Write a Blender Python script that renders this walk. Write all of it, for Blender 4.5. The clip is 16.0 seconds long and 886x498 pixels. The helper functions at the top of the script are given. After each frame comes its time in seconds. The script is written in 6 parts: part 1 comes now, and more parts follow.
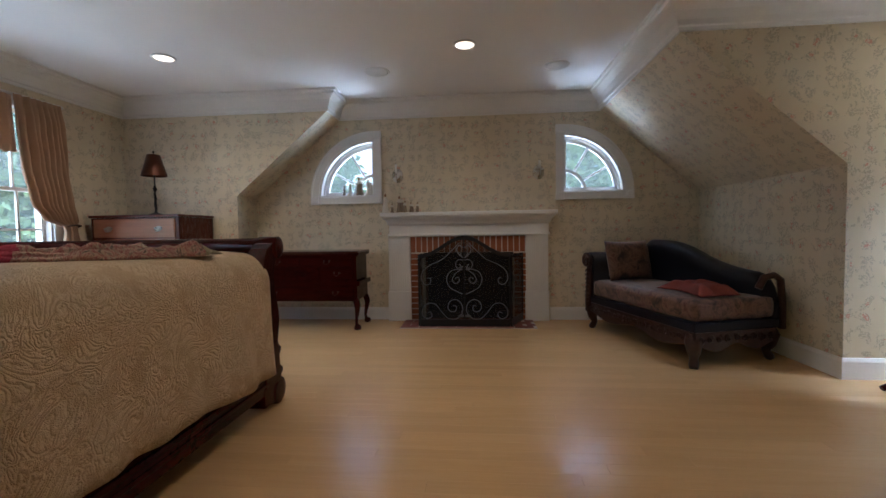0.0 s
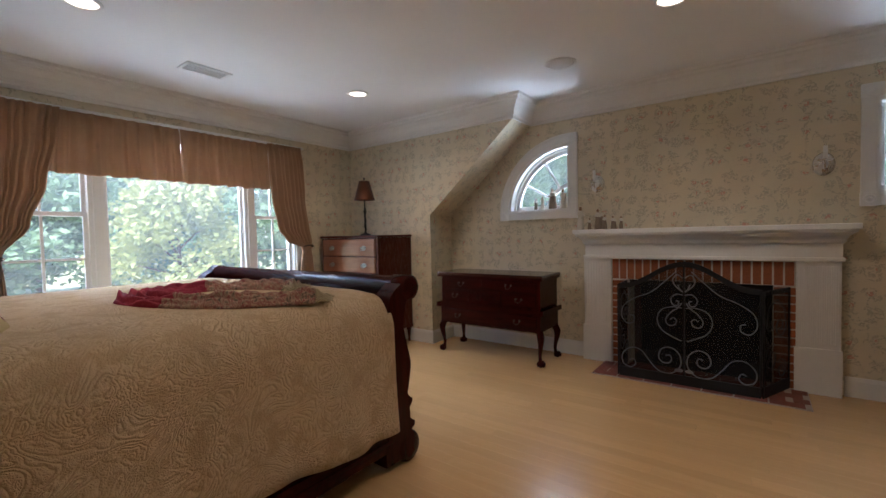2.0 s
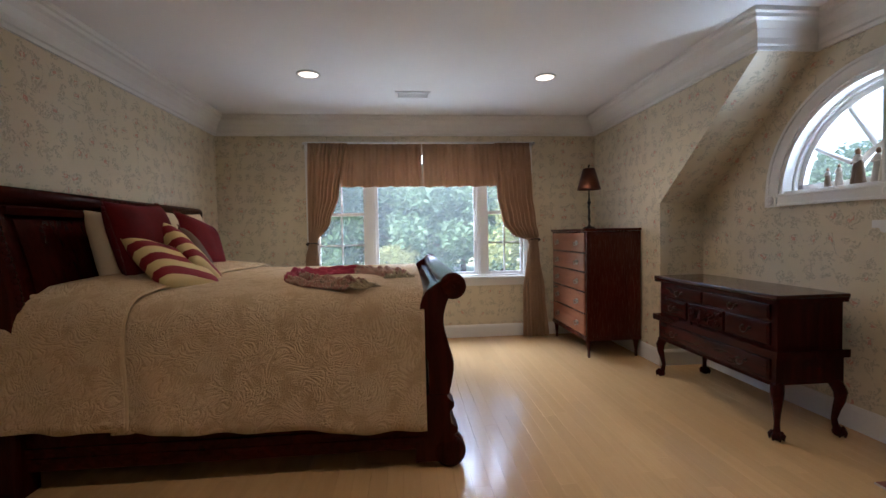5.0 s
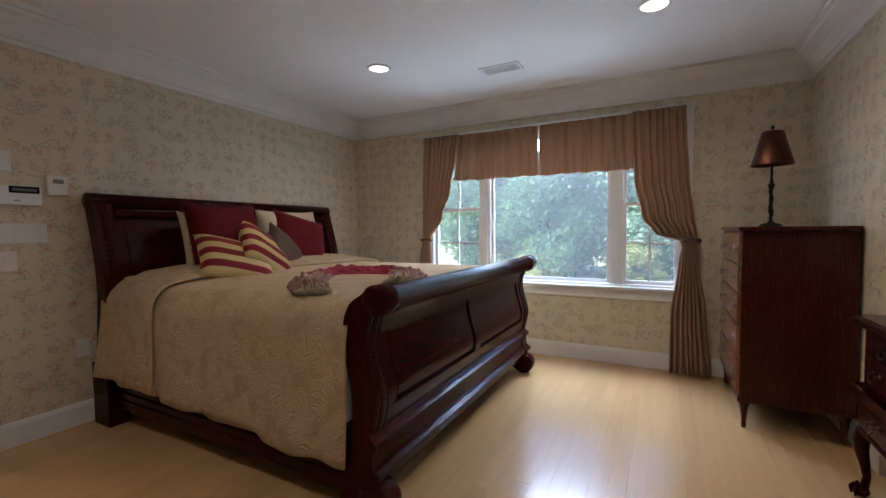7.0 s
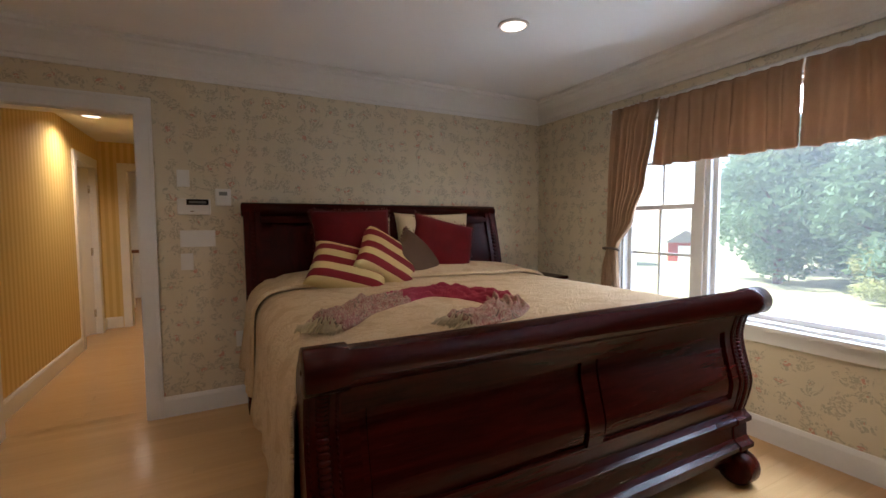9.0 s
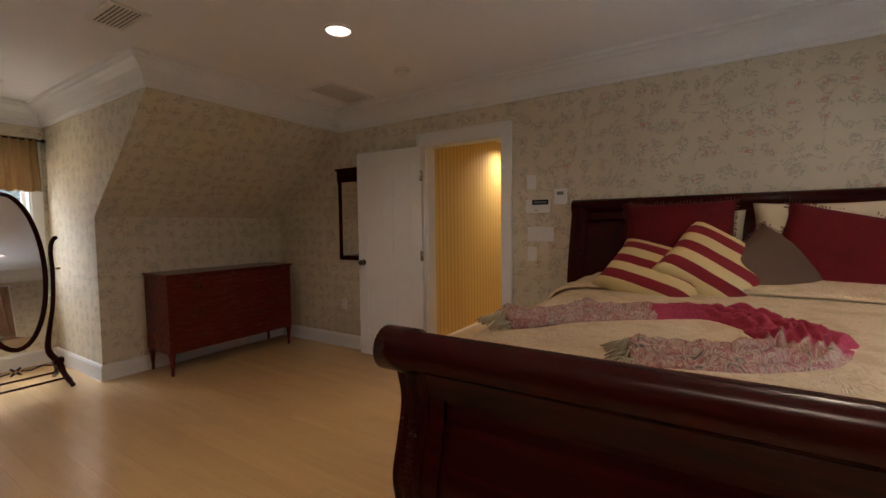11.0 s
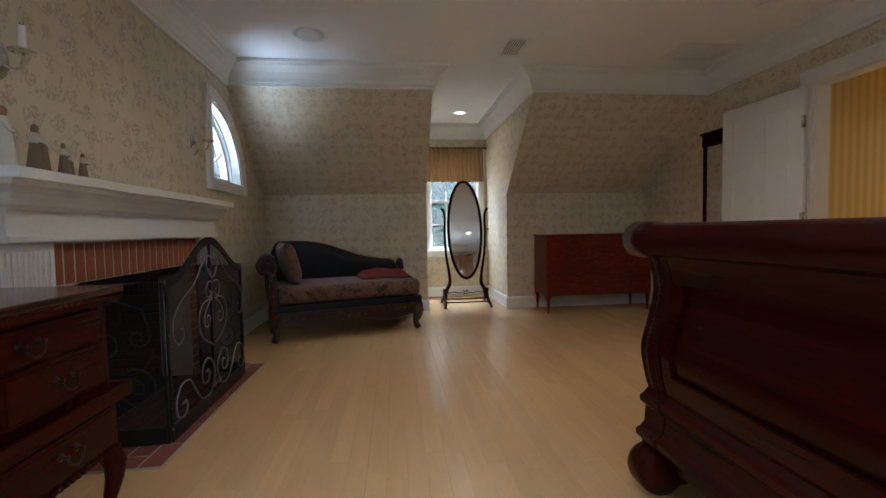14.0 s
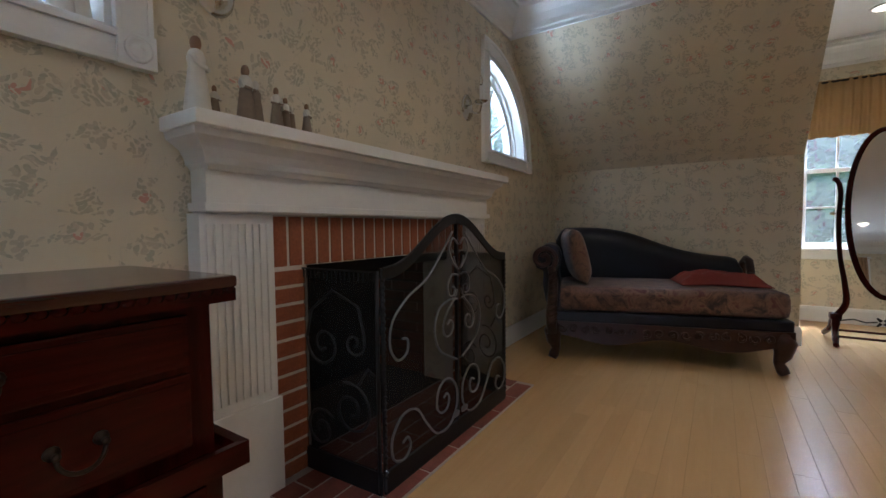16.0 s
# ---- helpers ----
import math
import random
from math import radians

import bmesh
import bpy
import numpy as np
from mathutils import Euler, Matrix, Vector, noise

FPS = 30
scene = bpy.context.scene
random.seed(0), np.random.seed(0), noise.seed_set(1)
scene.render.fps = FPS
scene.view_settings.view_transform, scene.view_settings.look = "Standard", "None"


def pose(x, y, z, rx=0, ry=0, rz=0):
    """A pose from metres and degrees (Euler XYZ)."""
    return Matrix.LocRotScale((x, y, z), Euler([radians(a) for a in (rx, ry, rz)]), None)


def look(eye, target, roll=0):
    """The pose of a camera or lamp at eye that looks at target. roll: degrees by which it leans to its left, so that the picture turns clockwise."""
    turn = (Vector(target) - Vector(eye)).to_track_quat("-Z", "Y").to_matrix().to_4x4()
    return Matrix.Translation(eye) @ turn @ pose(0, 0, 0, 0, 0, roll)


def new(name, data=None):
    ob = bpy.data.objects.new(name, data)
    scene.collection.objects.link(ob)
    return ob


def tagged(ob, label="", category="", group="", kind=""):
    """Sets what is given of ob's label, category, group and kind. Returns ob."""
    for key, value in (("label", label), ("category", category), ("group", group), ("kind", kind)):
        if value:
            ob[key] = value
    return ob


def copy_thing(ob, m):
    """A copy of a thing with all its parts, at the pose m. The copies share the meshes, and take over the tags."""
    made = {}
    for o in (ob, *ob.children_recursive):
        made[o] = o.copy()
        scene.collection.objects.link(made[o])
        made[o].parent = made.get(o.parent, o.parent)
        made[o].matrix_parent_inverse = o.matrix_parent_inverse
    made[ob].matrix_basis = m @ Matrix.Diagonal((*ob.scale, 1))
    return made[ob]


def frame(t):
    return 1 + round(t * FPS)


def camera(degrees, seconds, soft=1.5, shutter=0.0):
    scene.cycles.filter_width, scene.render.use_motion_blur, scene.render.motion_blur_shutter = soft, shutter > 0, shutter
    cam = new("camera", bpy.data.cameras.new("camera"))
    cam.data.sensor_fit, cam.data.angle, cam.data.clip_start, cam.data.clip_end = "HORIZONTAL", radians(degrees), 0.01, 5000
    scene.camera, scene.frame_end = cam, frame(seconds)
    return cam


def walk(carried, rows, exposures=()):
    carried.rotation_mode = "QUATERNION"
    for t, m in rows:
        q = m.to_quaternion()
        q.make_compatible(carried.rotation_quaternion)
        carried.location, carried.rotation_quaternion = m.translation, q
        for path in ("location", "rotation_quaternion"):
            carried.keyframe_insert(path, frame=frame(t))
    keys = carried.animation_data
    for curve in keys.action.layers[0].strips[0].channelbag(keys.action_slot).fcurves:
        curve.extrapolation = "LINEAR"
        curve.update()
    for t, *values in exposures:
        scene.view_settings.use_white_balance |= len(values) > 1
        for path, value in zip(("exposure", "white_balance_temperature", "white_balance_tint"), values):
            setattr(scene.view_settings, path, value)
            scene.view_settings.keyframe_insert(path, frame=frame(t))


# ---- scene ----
cam = camera(92.7, 16.0)
PATH = [
    (0, (0.992, -0.155, 1.024), (0.824, 1.836, 0.937), -0.9),
    (0.5, (0.928, 0.121, 1.144), (0.589, 2.089, 1.048), -0.8),
    (1, (0.862, 0.41, 1.25), (0.192, 2.291, 1.137), -0.9),
    (1.5, (0.984, 0.557, 1.23), (-0.039, 2.274, 1.149), -1.2),
    (2, (1.288, 0.585, 1.219), (0.094, 2.188, 1.149), -1.3),
    (2.5, (1.564, 0.603, 1.229), (0.247, 2.107, 1.158), -1.4),
    (3, (1.827, 0.632, 1.218), (0.412, 2.045, 1.15), -1.2),
    (3.5, (2.01, 0.846, 1.203), (0.41, 2.045, 1.133), -1.2),
    (4, (2.044, 1.171, 1.219), (0.244, 2.039, 1.139), -1.3),
    (4.5, (2.001, 1.605, 1.215), (0.075, 2.139, 1.138), -1.3),
    (5, (1.909, 2.062, 1.205), (-0.083, 2.23, 1.132), -1.1),
    (7.5, (0.937, 3.472, 1.24), (-0.744, 2.393, 1.143), -0.5),
    (8, (0.694, 3.531, 1.262), (-0.9, 2.326, 1.157), -0.4),
    (8.5, (0.341, 3.494, 1.286), (-1.043, 2.054, 1.175), -0.4),
    (9, (-0.034, 3.416, 1.324), (-0.956, 1.645, 1.205), -0.3),
    (9.5, (-0.375, 3.347, 1.355), (-0.632, 1.367, 1.226), 0.1),
    (10, (-0.615, 3.325, 1.345), (-0.293, 1.356, 1.215), -0.3),
    (12.5, (-1.622, 3.16, 1.254), (-0.108, 1.858, 1.168), 0.2),
    (13, (-1.78, 3.132, 1.253), (-0.228, 1.874, 1.154), 0.4),
    (13.5, (-1.852, 3.115, 1.138), (-0.167, 2.042, 1.05), 0.3),
    (14, (-1.709, 3.205, 0.986), (0.276, 2.98, 0.895), -1.0),
    (14.5, (-1.437, 3.327, 0.954), (0.52, 3.728, 0.848), -1.0),
    (15, (-1.143, 3.334, 0.919), (0.735, 4.017, 0.822), -0.8),
    (15.5, (-0.891, 3.352, 0.91), (0.895, 4.247, 0.804), -0.7),
    (16, (-0.682, 3.337, 0.912), (0.991, 4.428, 0.809), -0.6),
]
walk(cam, [(t, look(eye, target, roll)) for t, eye, target, roll in PATH], ((0.0, 1.87, 5450, 14), (2.0, 1.89, 5800, 17), (5.0, 1.84, 5750, 17), (7.5, 1.76, 5500, 16), (9.0, 1.79, 6050, 19), (10.0, 1.75, 6300, 20), (12.5, 1.74, 5950, 17), (14.0, 1.86, 5400, 11), (16.0, 1.86, 5400, 12)))

# ---- light ----
world = bpy.data.worlds.new("world")
scene.world = world
world.use_nodes = True
wn = world.node_tree.nodes
sky = wn.new("ShaderNodeTexSky")
sky.sky_type, sky.sun_disc, sky.sun_elevation, sky.sun_rotation = "NISHITA", False, radians(55), radians(139)
wn["Background"].inputs["Strength"].default_value = 0.15
world.node_tree.links.new(sky.outputs["Color"], wn["Background"].inputs["Color"])
sun_data = bpy.data.lights.new("sun", "SUN")
sun_data.energy, sun_data.angle, sun_data.color = 5.0, radians(0.5), (1.0, 0.94, 0.84)
sun = new("sun", sun_data)
sun.matrix_world = look((7, -8, 15), (0, 0, 0))


def window_light(name, eye, target, size_x, size_y, watts):
    data = bpy.data.lights.new(name, "AREA")
    data.shape, data.size, data.size_y, data.energy, data.color = "RECTANGLE", size_x, size_y, watts, (0.74, 0.88, 1.0)
    ob = new(name, data)
    ob.matrix_world = look(eye, target)
    return ob


window_light("daylight_west", (-3.85, 2.24, 2.75), (-1.6, 2.24, 0.3), 2.6, 1.5, 80)
window_light("lawn_bounce_west", (-3.75, 2.24, -0.05), (-1.9, 2.24, 2.2), 2.6, 1.0, 20)
window_light("daylight_dormer", (5.35, 2.32, 2.75), (3.7, 2.32, 0.4), 0.9, 1.4, 60)
for qx in (-0.53, 2.27):
    window_light("daylight_gable", (qx, 5.75, 3.1), (qx, 3.6, 0.6), 0.8, 1.0, 34)
    window_light("lawn_bounce_gable", (qx, 5.45, 0.55), (qx, 3.3, 2.6), 0.8, 0.9, 24)


def can_light(x, y, z, watts):
    """The lamp of a recessed ceiling can."""
    data = bpy.data.lights.new("can_lamp", "SPOT")
    data.energy, data.spot_size, data.spot_blend, data.shadow_soft_size, data.color = watts, radians(150), 0.9, 0.05, (1.0, 0.80, 0.57)
    ob = new("can_lamp", data)
    ob.location = (x, y, z - 0.02)
    return ob


CANS = [(-1.62, 1.30), (-1.62, 3.25), (0.915, 1.37), (0.90, 3.30), (3.81, 2.33)]
for cx, cy in CANS:
    can_light(cx, cy, 2.51, 10.0 if cx < 3 else 3.0)
can_light(1.05, -1.81, 2.38, 24)

# ---- helpers for building ----
WX, SY, NY, NWY, EX, CEIL, CROWN = -2.92, 0.0, 4.68, 4.275, 3.385, 2.51, 2.31
KNEE, GABLE_L, MID = 1.42, -1.63, 0.873
DORM_S, DORM_N, DORM_E = 1.83, 2.82, 4.5
SLOPE_L, SLOPE_R = -0.60, 2.34


def link_nodes(tree, a, b):
    tree.links.new(a, b)


class Nodes:
    """A small wrapper that builds node materials."""

    def __init__(self, name):
        self.mat = bpy.data.materials.new(name)
        self.mat.use_nodes = True
        self.t = self.mat.node_tree
        self.p = self.t.nodes["Principled BSDF"]

    def voronoi(self, vec, scale, randomness):
        node = self.t.nodes.new("ShaderNodeTexVoronoi")
        node.voronoi_dimensions = "2D"
        node.inputs["Scale"].default_value, node.inputs["Randomness"].default_value = scale, randomness
        self.l(vec, node.inputs["Vector"])
        return node

    def bands(self, vec, scale):
        node = self.t.nodes.new("ShaderNodeTexWave")
        node.wave_type, node.bands_direction = "BANDS", "X"
        node.inputs["Scale"].default_value = scale
        self.l(vec, node.inputs["Vector"])
        return node

    def l(self, a, b):
        self.t.links.new(a, b)

    def coord(self, kind="Object", scale=(1, 1, 1), rot=(0, 0, 0)):
        c = self.t.nodes.new("ShaderNodeTexCoord")
        m = self.t.nodes.new("ShaderNodeMapping")
        m.inputs["Scale"].default_value = scale
        m.inputs["Rotation"].default_value = rot
        self.l(c.outputs[kind], m.inputs["Vector"])
        return m.outputs["Vector"]

    def noise(self, vec, scale, detail=4.0, rough=0.55, dist=0.0):
        node = self.t.nodes.new("ShaderNodeTexNoise")
        node.inputs["Scale"].default_value = scale
        node.inputs["Detail"].default_value = detail
        node.inputs["Roughness"].default_value = rough
        node.inputs["Distortion"].default_value = dist
        self.l(vec, node.inputs["Vector"])
        return node.outputs["Fac"]

    def ramp(self, fac, stops):
        node = self.t.nodes.new("ShaderNodeValToRGB")
        while len(node.color_ramp.elements) < len(stops):
            node.color_ramp.elements.new(0.5)
        for e, (pos, col) in zip(node.color_ramp.elements, stops):
            e.position = pos
            e.color = (*col, 1) if len(col) == 3 else col
        self.l(fac, node.inputs["Fac"])
        return node.outputs["Color"]

    def math(self, op, a, b=None, c=None):
        node = self.t.nodes.new("ShaderNodeMath")
        node.operation = op
        for i, v in enumerate((a, b, c)):
            if v is None:
                continue
            if isinstance(v, (int, float)):
                node.inputs[i].default_value = v
            else:
                self.l(v, node.inputs[i])
        return node.outputs[0]

    def mix(self, fac, a, b, blend="MIX"):
        node = self.t.nodes.new("ShaderNodeMix")
        node.data_type, node.blend_type = "RGBA", blend
        for sock, v in ((node.inputs[0], fac), (node.inputs[6], a), (node.inputs[7], b)):
            if isinstance(v, (int, float)):
                sock.default_value = v
            elif isinstance(v, tuple):
                sock.default_value = (*v, 1)
            else:
                self.l(v, sock)
        return node.outputs[2]

    def bump(self, height, strength=0.2, distance=0.01):
        node = self.t.nodes.new("ShaderNodeBump")
        node.inputs["Strength"].default_value = strength
        node.inputs["Distance"].default_value = distance
        self.l(height, node.inputs["Height"])
        self.l(node.outputs["Normal"], self.p.inputs["Normal"])

    def set(self, color=None, rough=None, metal=None, **more):
        for key, v in dict(more, **{"Base Color": color, "Roughness": rough, "Metallic": metal}).items():
            if v is None:
                continue
            sock = self.p.inputs[key.replace("_", " ")]
            if isinstance(v, tuple):
                sock.default_value = (*v, 1)
            elif isinstance(v, (int, float)):
                sock.default_value = v
            else:
                self.l(v, sock)
        return self.mat


def plain(name, color, rough=0.5, metal=0.0, vary=0.12, scale=6.0, bump=0.1, fine=60.0, coord="Object", gloss=0.4):
    """Paint, plastic, metal or cloth with wear at two scales."""
    k = Nodes(name)
    v = k.coord(coord)
    big, small = k.noise(v, scale), k.noise(v, fine, 3)
    both = k.math("ADD", k.math("MULTIPLY", big, 0.6), k.math("MULTIPLY", small, 0.4))
    lo = tuple(c * (1 - vary) for c in color)
    hi = tuple(min(1, c * (1 + vary)) for c in color)
    k.set(k.ramp(both, [(0.3, lo), (0.7, hi)]), k.math("ADD", k.math("MULTIPLY", big, 0.16), rough - 0.08), metal, Specular_IOR_Level=gloss)
    k.bump(small, bump, 0.002)
    return k.mat


def wood(name, dark, light, axis=0, rough=0.3, scale=9.0, coat=0.25, random_tone=0.0, gloss=0.34):
    """Wood with its grain along one axis."""
    k = Nodes(name)
    sc = [scale, scale, scale]
    sc[axis] = scale * 0.09
    v = k.coord("Object", tuple(sc))
    if random_tone:
        info = k.t.nodes.new("ShaderNodeObjectInfo")
        shift = k.t.nodes.new("ShaderNodeVectorMath")
        shift.operation = "ADD"
        comb = k.t.nodes.new("ShaderNodeCombineXYZ")
        k.l(k.math("MULTIPLY", info.outputs["Random"], 37.0), comb.inputs[0])
        k.l(k.math("MULTIPLY", info.outputs["Random"], 91.0), comb.inputs[1])
        k.l(v, shift.inputs[0])
        k.l(comb.outputs[0], shift.inputs[1])
        v = shift.outputs[0]
    big, fine = k.noise(v, 1.0, 5, 0.6, 1.2), k.noise(v, 7.0, 4, 0.7)
    both = k.math("ADD", k.math("MULTIPLY", big, 0.7), k.math("MULTIPLY", fine, 0.3))
    col = k.ramp(both, [(0.28, dark), (0.72, light)])
    if random_tone:
        tone = k.ramp(info.outputs["Random"], [(0.0, (1 - random_tone,) * 3), (1.0, (1.0, 1.0, 1.0))])
        col = k.mix(1.0, col, tone, "MULTIPLY")
    k.set(col, k.math("ADD", k.math("MULTIPLY", fine, 0.15), rough - 0.07), 0.0, Coat_Weight=coat, Coat_Roughness=0.12, Specular_IOR_Level=gloss)
    k.bump(fine, 0.03, 0.0006)
    return k.mat


# ---- materials ----
def wallpaper():
    k = Nodes("floral wallpaper")
    v = k.coord("UV")
    wob = k.noise(v, 22.0, 3)
    warp = k.t.nodes.new("ShaderNodeVectorMath")
    warp.operation = "MULTIPLY_ADD"
    nz = k.t.nodes.new("ShaderNodeTexNoise")
    nz.inputs["Scale"].default_value, nz.inputs["Detail"].default_value = 11.0, 2.0
    k.l(v, nz.inputs["Vector"])
    k.l(nz.outputs["Color"], warp.inputs[0])
    warp.inputs[1].default_value = (0.09, 0.09, 0.0)
    k.l(v, warp.inputs[2])
    vor = k.voronoi(warp.outputs[0], 8.2, 0.45)
    leaf = k.voronoi(warp.outputs[0], 78.0, 1.0)
    clump = k.math("LESS_THAN", k.math("ADD", vor.outputs["Distance"], k.math("MULTIPLY", wob, 0.62)), 0.56)
    vine_n = k.noise(v, 6.5, 2, 0.5, 0.8)
    trail = k.math("MULTIPLY", k.math("LESS_THAN", vor.outputs["Distance"], 0.50), k.math("LESS_THAN", k.math("ABSOLUTE", k.math("SUBTRACT", vine_n, 0.5)), k.math("MULTIPLY", wob, 0.075)))
    leaves = k.math("MULTIPLY", k.math("MAXIMUM", clump, trail), k.math("LESS_THAN", leaf.outputs["Distance"], k.math("ADD", k.math("MULTIPLY", k.noise(v, 60.0, 1), 0.55), 0.20)))
    vine = k.math("LESS_THAN", k.math("ABSOLUTE", k.math("SUBTRACT", vine_n, 0.5)), 0.006)
    flower = k.math("MULTIPLY", k.math("LESS_THAN", vor.outputs["Distance"], 0.13), k.math("LESS_THAN", leaf.outputs["Distance"], 0.5))
    base = k.ramp(k.noise(v, 3.0, 3), [(0.3, (0.615, 0.54, 0.385)), (0.7, (0.675, 0.595, 0.44))])
    base = k.mix(k.math("MULTIPLY", k.noise(v, 40.0, 3), 0.14), base, (0.50, 0.45, 0.33))
    col = k.mix(k.math("MULTIPLY", vine, 0.14), base, (0.33, 0.31, 0.22))
    tint = k.ramp(leaf.outputs["Color"], [(0.2, (0.22, 0.235, 0.17)), (0.8, (0.43, 0.36, 0.26))])
    col = k.mix(k.math("MULTIPLY", leaves, 0.5), col, tint)
    pick = k.math("GREATER_THAN", k.noise(v, 3.7, 1), 0.52)
    col = k.mix(k.math("MULTIPLY", k.math("MULTIPLY", flower, pick), 0.75), col, (0.58, 0.25, 0.19))
    k.set(col, 0.62, 0.0)
    k.bump(k.noise(v, 150.0, 2), 0.06, 0.002)
    return k.mat


def striped_paper():
    k = Nodes("yellow striped wallpaper")
    v = k.coord("UV")
    w = k.bands(v, 4.2)
    col = k.ramp(w.outputs["Fac"], [(0.42, (0.60, 0.43, 0.13)), (0.58, (0.70, 0.54, 0.22))])
    k.set(k.mix(k.math("MULTIPLY", k.noise(v, 9.0), 0.2), col, (0.5, 0.38, 0.14)), 0.6, 0.0)
    return k.mat


PAPER, STRIPE = wallpaper(), striped_paper()
TRIM = plain("white trim paint", (0.74, 0.735, 0.71), 0.38, vary=0.04, bump=0.05)
CEILING = plain("matt ceiling paint", (0.80, 0.80, 0.79), 0.85, vary=0.03, scale=2.0, bump=0.06, fine=120)
OAK = wood("oak floor strip", (0.52, 0.32, 0.14), (0.59, 0.38, 0.18), 0, 0.22, 14.0, 0.22, 0.10, 0.4)
MAHOGANY = wood("dark mahogany", (0.013, 0.0011, 0.0006), (0.050, 0.0042, 0.002), 0, 0.24, 18.0, 0.03, 0.0, 0.12)
MAHOGANY_V = wood("dark mahogany upright grain", (0.013, 0.0011, 0.0006), (0.047, 0.0042, 0.002), 2, 0.24, 18.0, 0.03, 0.0, 0.12)
CHERRY = wood("reddish cherry wood", (0.040, 0.0062, 0.003), (0.082, 0.0145, 0.007), 2, 0.26, 14.0, 0.15, 0.0, 0.25)
CHERRY_F = wood("cherry drawer veneer", (0.15, 0.052, 0.026), (0.31, 0.128, 0.066), 0, 0.2, 7.0, 0.5)
DARK_GAP = plain("dark recess", (0.012, 0.008, 0.007), 0.8)
BRASS = plain("aged brass", (0.42, 0.30, 0.14), 0.35, 1.0)
PEWTER = plain("brushed pewter", (0.62, 0.61, 0.58), 0.26, 1.0)
BLACK_IRON = plain("black wrought iron", (0.02, 0.02, 0.022), 0.45, 0.6, bump=0.3)
IRON_GREY = plain("grey wrought iron scroll", (0.20, 0.20, 0.21), 0.4, 0.85, bump=0.3)
BRICK = plain("red brick", (0.29, 0.095, 0.042), 0.85, vary=0.35, scale=9, bump=0.5, fine=90)
HEARTH_BRICK = plain("dark hearth brick", (0.17, 0.05, 0.035), 0.8, vary=0.35, scale=9, bump=0.5, fine=90)
HEARTH_MORTAR = plain("dirty mortar", (0.34, 0.28, 0.24), 0.9, bump=0.5)
MORTAR = plain("grey mortar", (0.56, 0.50, 0.43), 0.9, bump=0.5)
SOOT = plain("sooty firebox", (0.012, 0.011, 0.011), 0.9, vary=0.4, bump=0.4)
PLASTIC = plain("white plastic", (0.72, 0.71, 0.67), 0.4, vary=0.03, bump=0.02)


def glass_mat():
    k = Nodes("window glass with glare veil")
    k.set((1.0, 1.0, 1.0), 0.0, 0.0, Transmission_Weight=1.0, IOR=1.45)
    # a little white translucency imitates the glare that hazes the view outside
    veil = k.t.nodes.new("ShaderNodeBsdfTranslucent")
    veil.inputs["Color"].default_value = (0.85, 0.88, 0.9, 1)
    both = k.t.nodes.new("ShaderNodeMixShader")
    both.inputs[0].default_value = 0.03
    k.l(k.p.outputs[0], both.inputs[1])
    k.l(veil.outputs[0], both.inputs[2])
    k.l(both.outputs[0], k.t.nodes["Material Output"].inputs["Surface"])
    return k.mat


def mirror_mat():
    k = Nodes("mirror glass")
    k.set((0.9, 0.9, 0.9), 0.015, 1.0)
    return k.mat


GLASS, MIRROR = glass_mat(), mirror_mat()


# ---- mesh helpers ----
def box(bm, x0, y0, z0, x1, y1, z1, bevel=0.0):
    r = bmesh.ops.create_cube(bm, size=1.0, matrix=Matrix.Translation(((x0 + x1) / 2, (y0 + y1) / 2, (z0 + z1) / 2)) @ Matrix.Diagonal((abs(x1 - x0), abs(y1 - y0), abs(z1 - z0), 1)))
    if bevel:
        edges = {e for v in r["verts"] for e in v.link_edges}
        bmesh.ops.bevel(bm, geom=list(edges), offset=bevel, segments=2, affect="EDGES", profile=0.6)
    return bm


def boxes(*dims, bevel=0.0):
    bm = bmesh.new()
    for d in dims:
        box(bm, *d, bevel=bevel)
    return bm


def prism(points, depth, bm=None, m=None):
    """A polygon in its local x,y plane pushed out along local z by depth."""
    bm = bm or bmesh.new()
    m = m or Matrix()
    a = [bm.verts.new(m @ Vector((p[0], p[1], 0))) for p in points]
    b = [bm.verts.new(m @ Vector((p[0], p[1], depth))) for p in points]
    n = len(points)
    bm.faces.new(a[::-1])
    bm.faces.new(b)
    for i in range(n):
        bm.faces.new((a[i], a[(i + 1) % n], b[(i + 1) % n], b[i]))
    bmesh.ops.recalc_face_normals(bm, faces=bm.faces[:])
    return bm


XZ = Matrix(((1, 0, 0, 0), (0, 0, 1, 0), (0, 1, 0, 0), (0, 0, 0, 1)))  # local (x, y, z) -> world (x, z, y)
YZ = Matrix(((0, 0, 1, 0), (1, 0, 0, 0), (0, 1, 0, 0), (0, 0, 0, 1)))  # local (x, y, z) -> world (z, x, y)


def lathe(profile, segments=20, bm=None, m=None, cap=True):
    """Turns (radius, height) pairs round the local z axis."""
    bm = bm or bmesh.new()
    m = m or Matrix()
    rings = []
    for r, z in profile:
        rings.append([bm.verts.new(m @ Vector((r * math.cos(2 * math.pi * i / segments), r * math.sin(2 * math.pi * i / segments), z))) for i in range(segments)])
    for a, b in zip(rings, rings[1:]):
        for i in range(segments):
            bm.faces.new((a[i], a[(i + 1) % segments], b[(i + 1) % segments], b[i]))
    if cap:
        bm.faces.new(rings[0][::-1])
        bm.faces.new(rings[-1])
    for f in bm.faces:
        f.smooth = True
    return bm


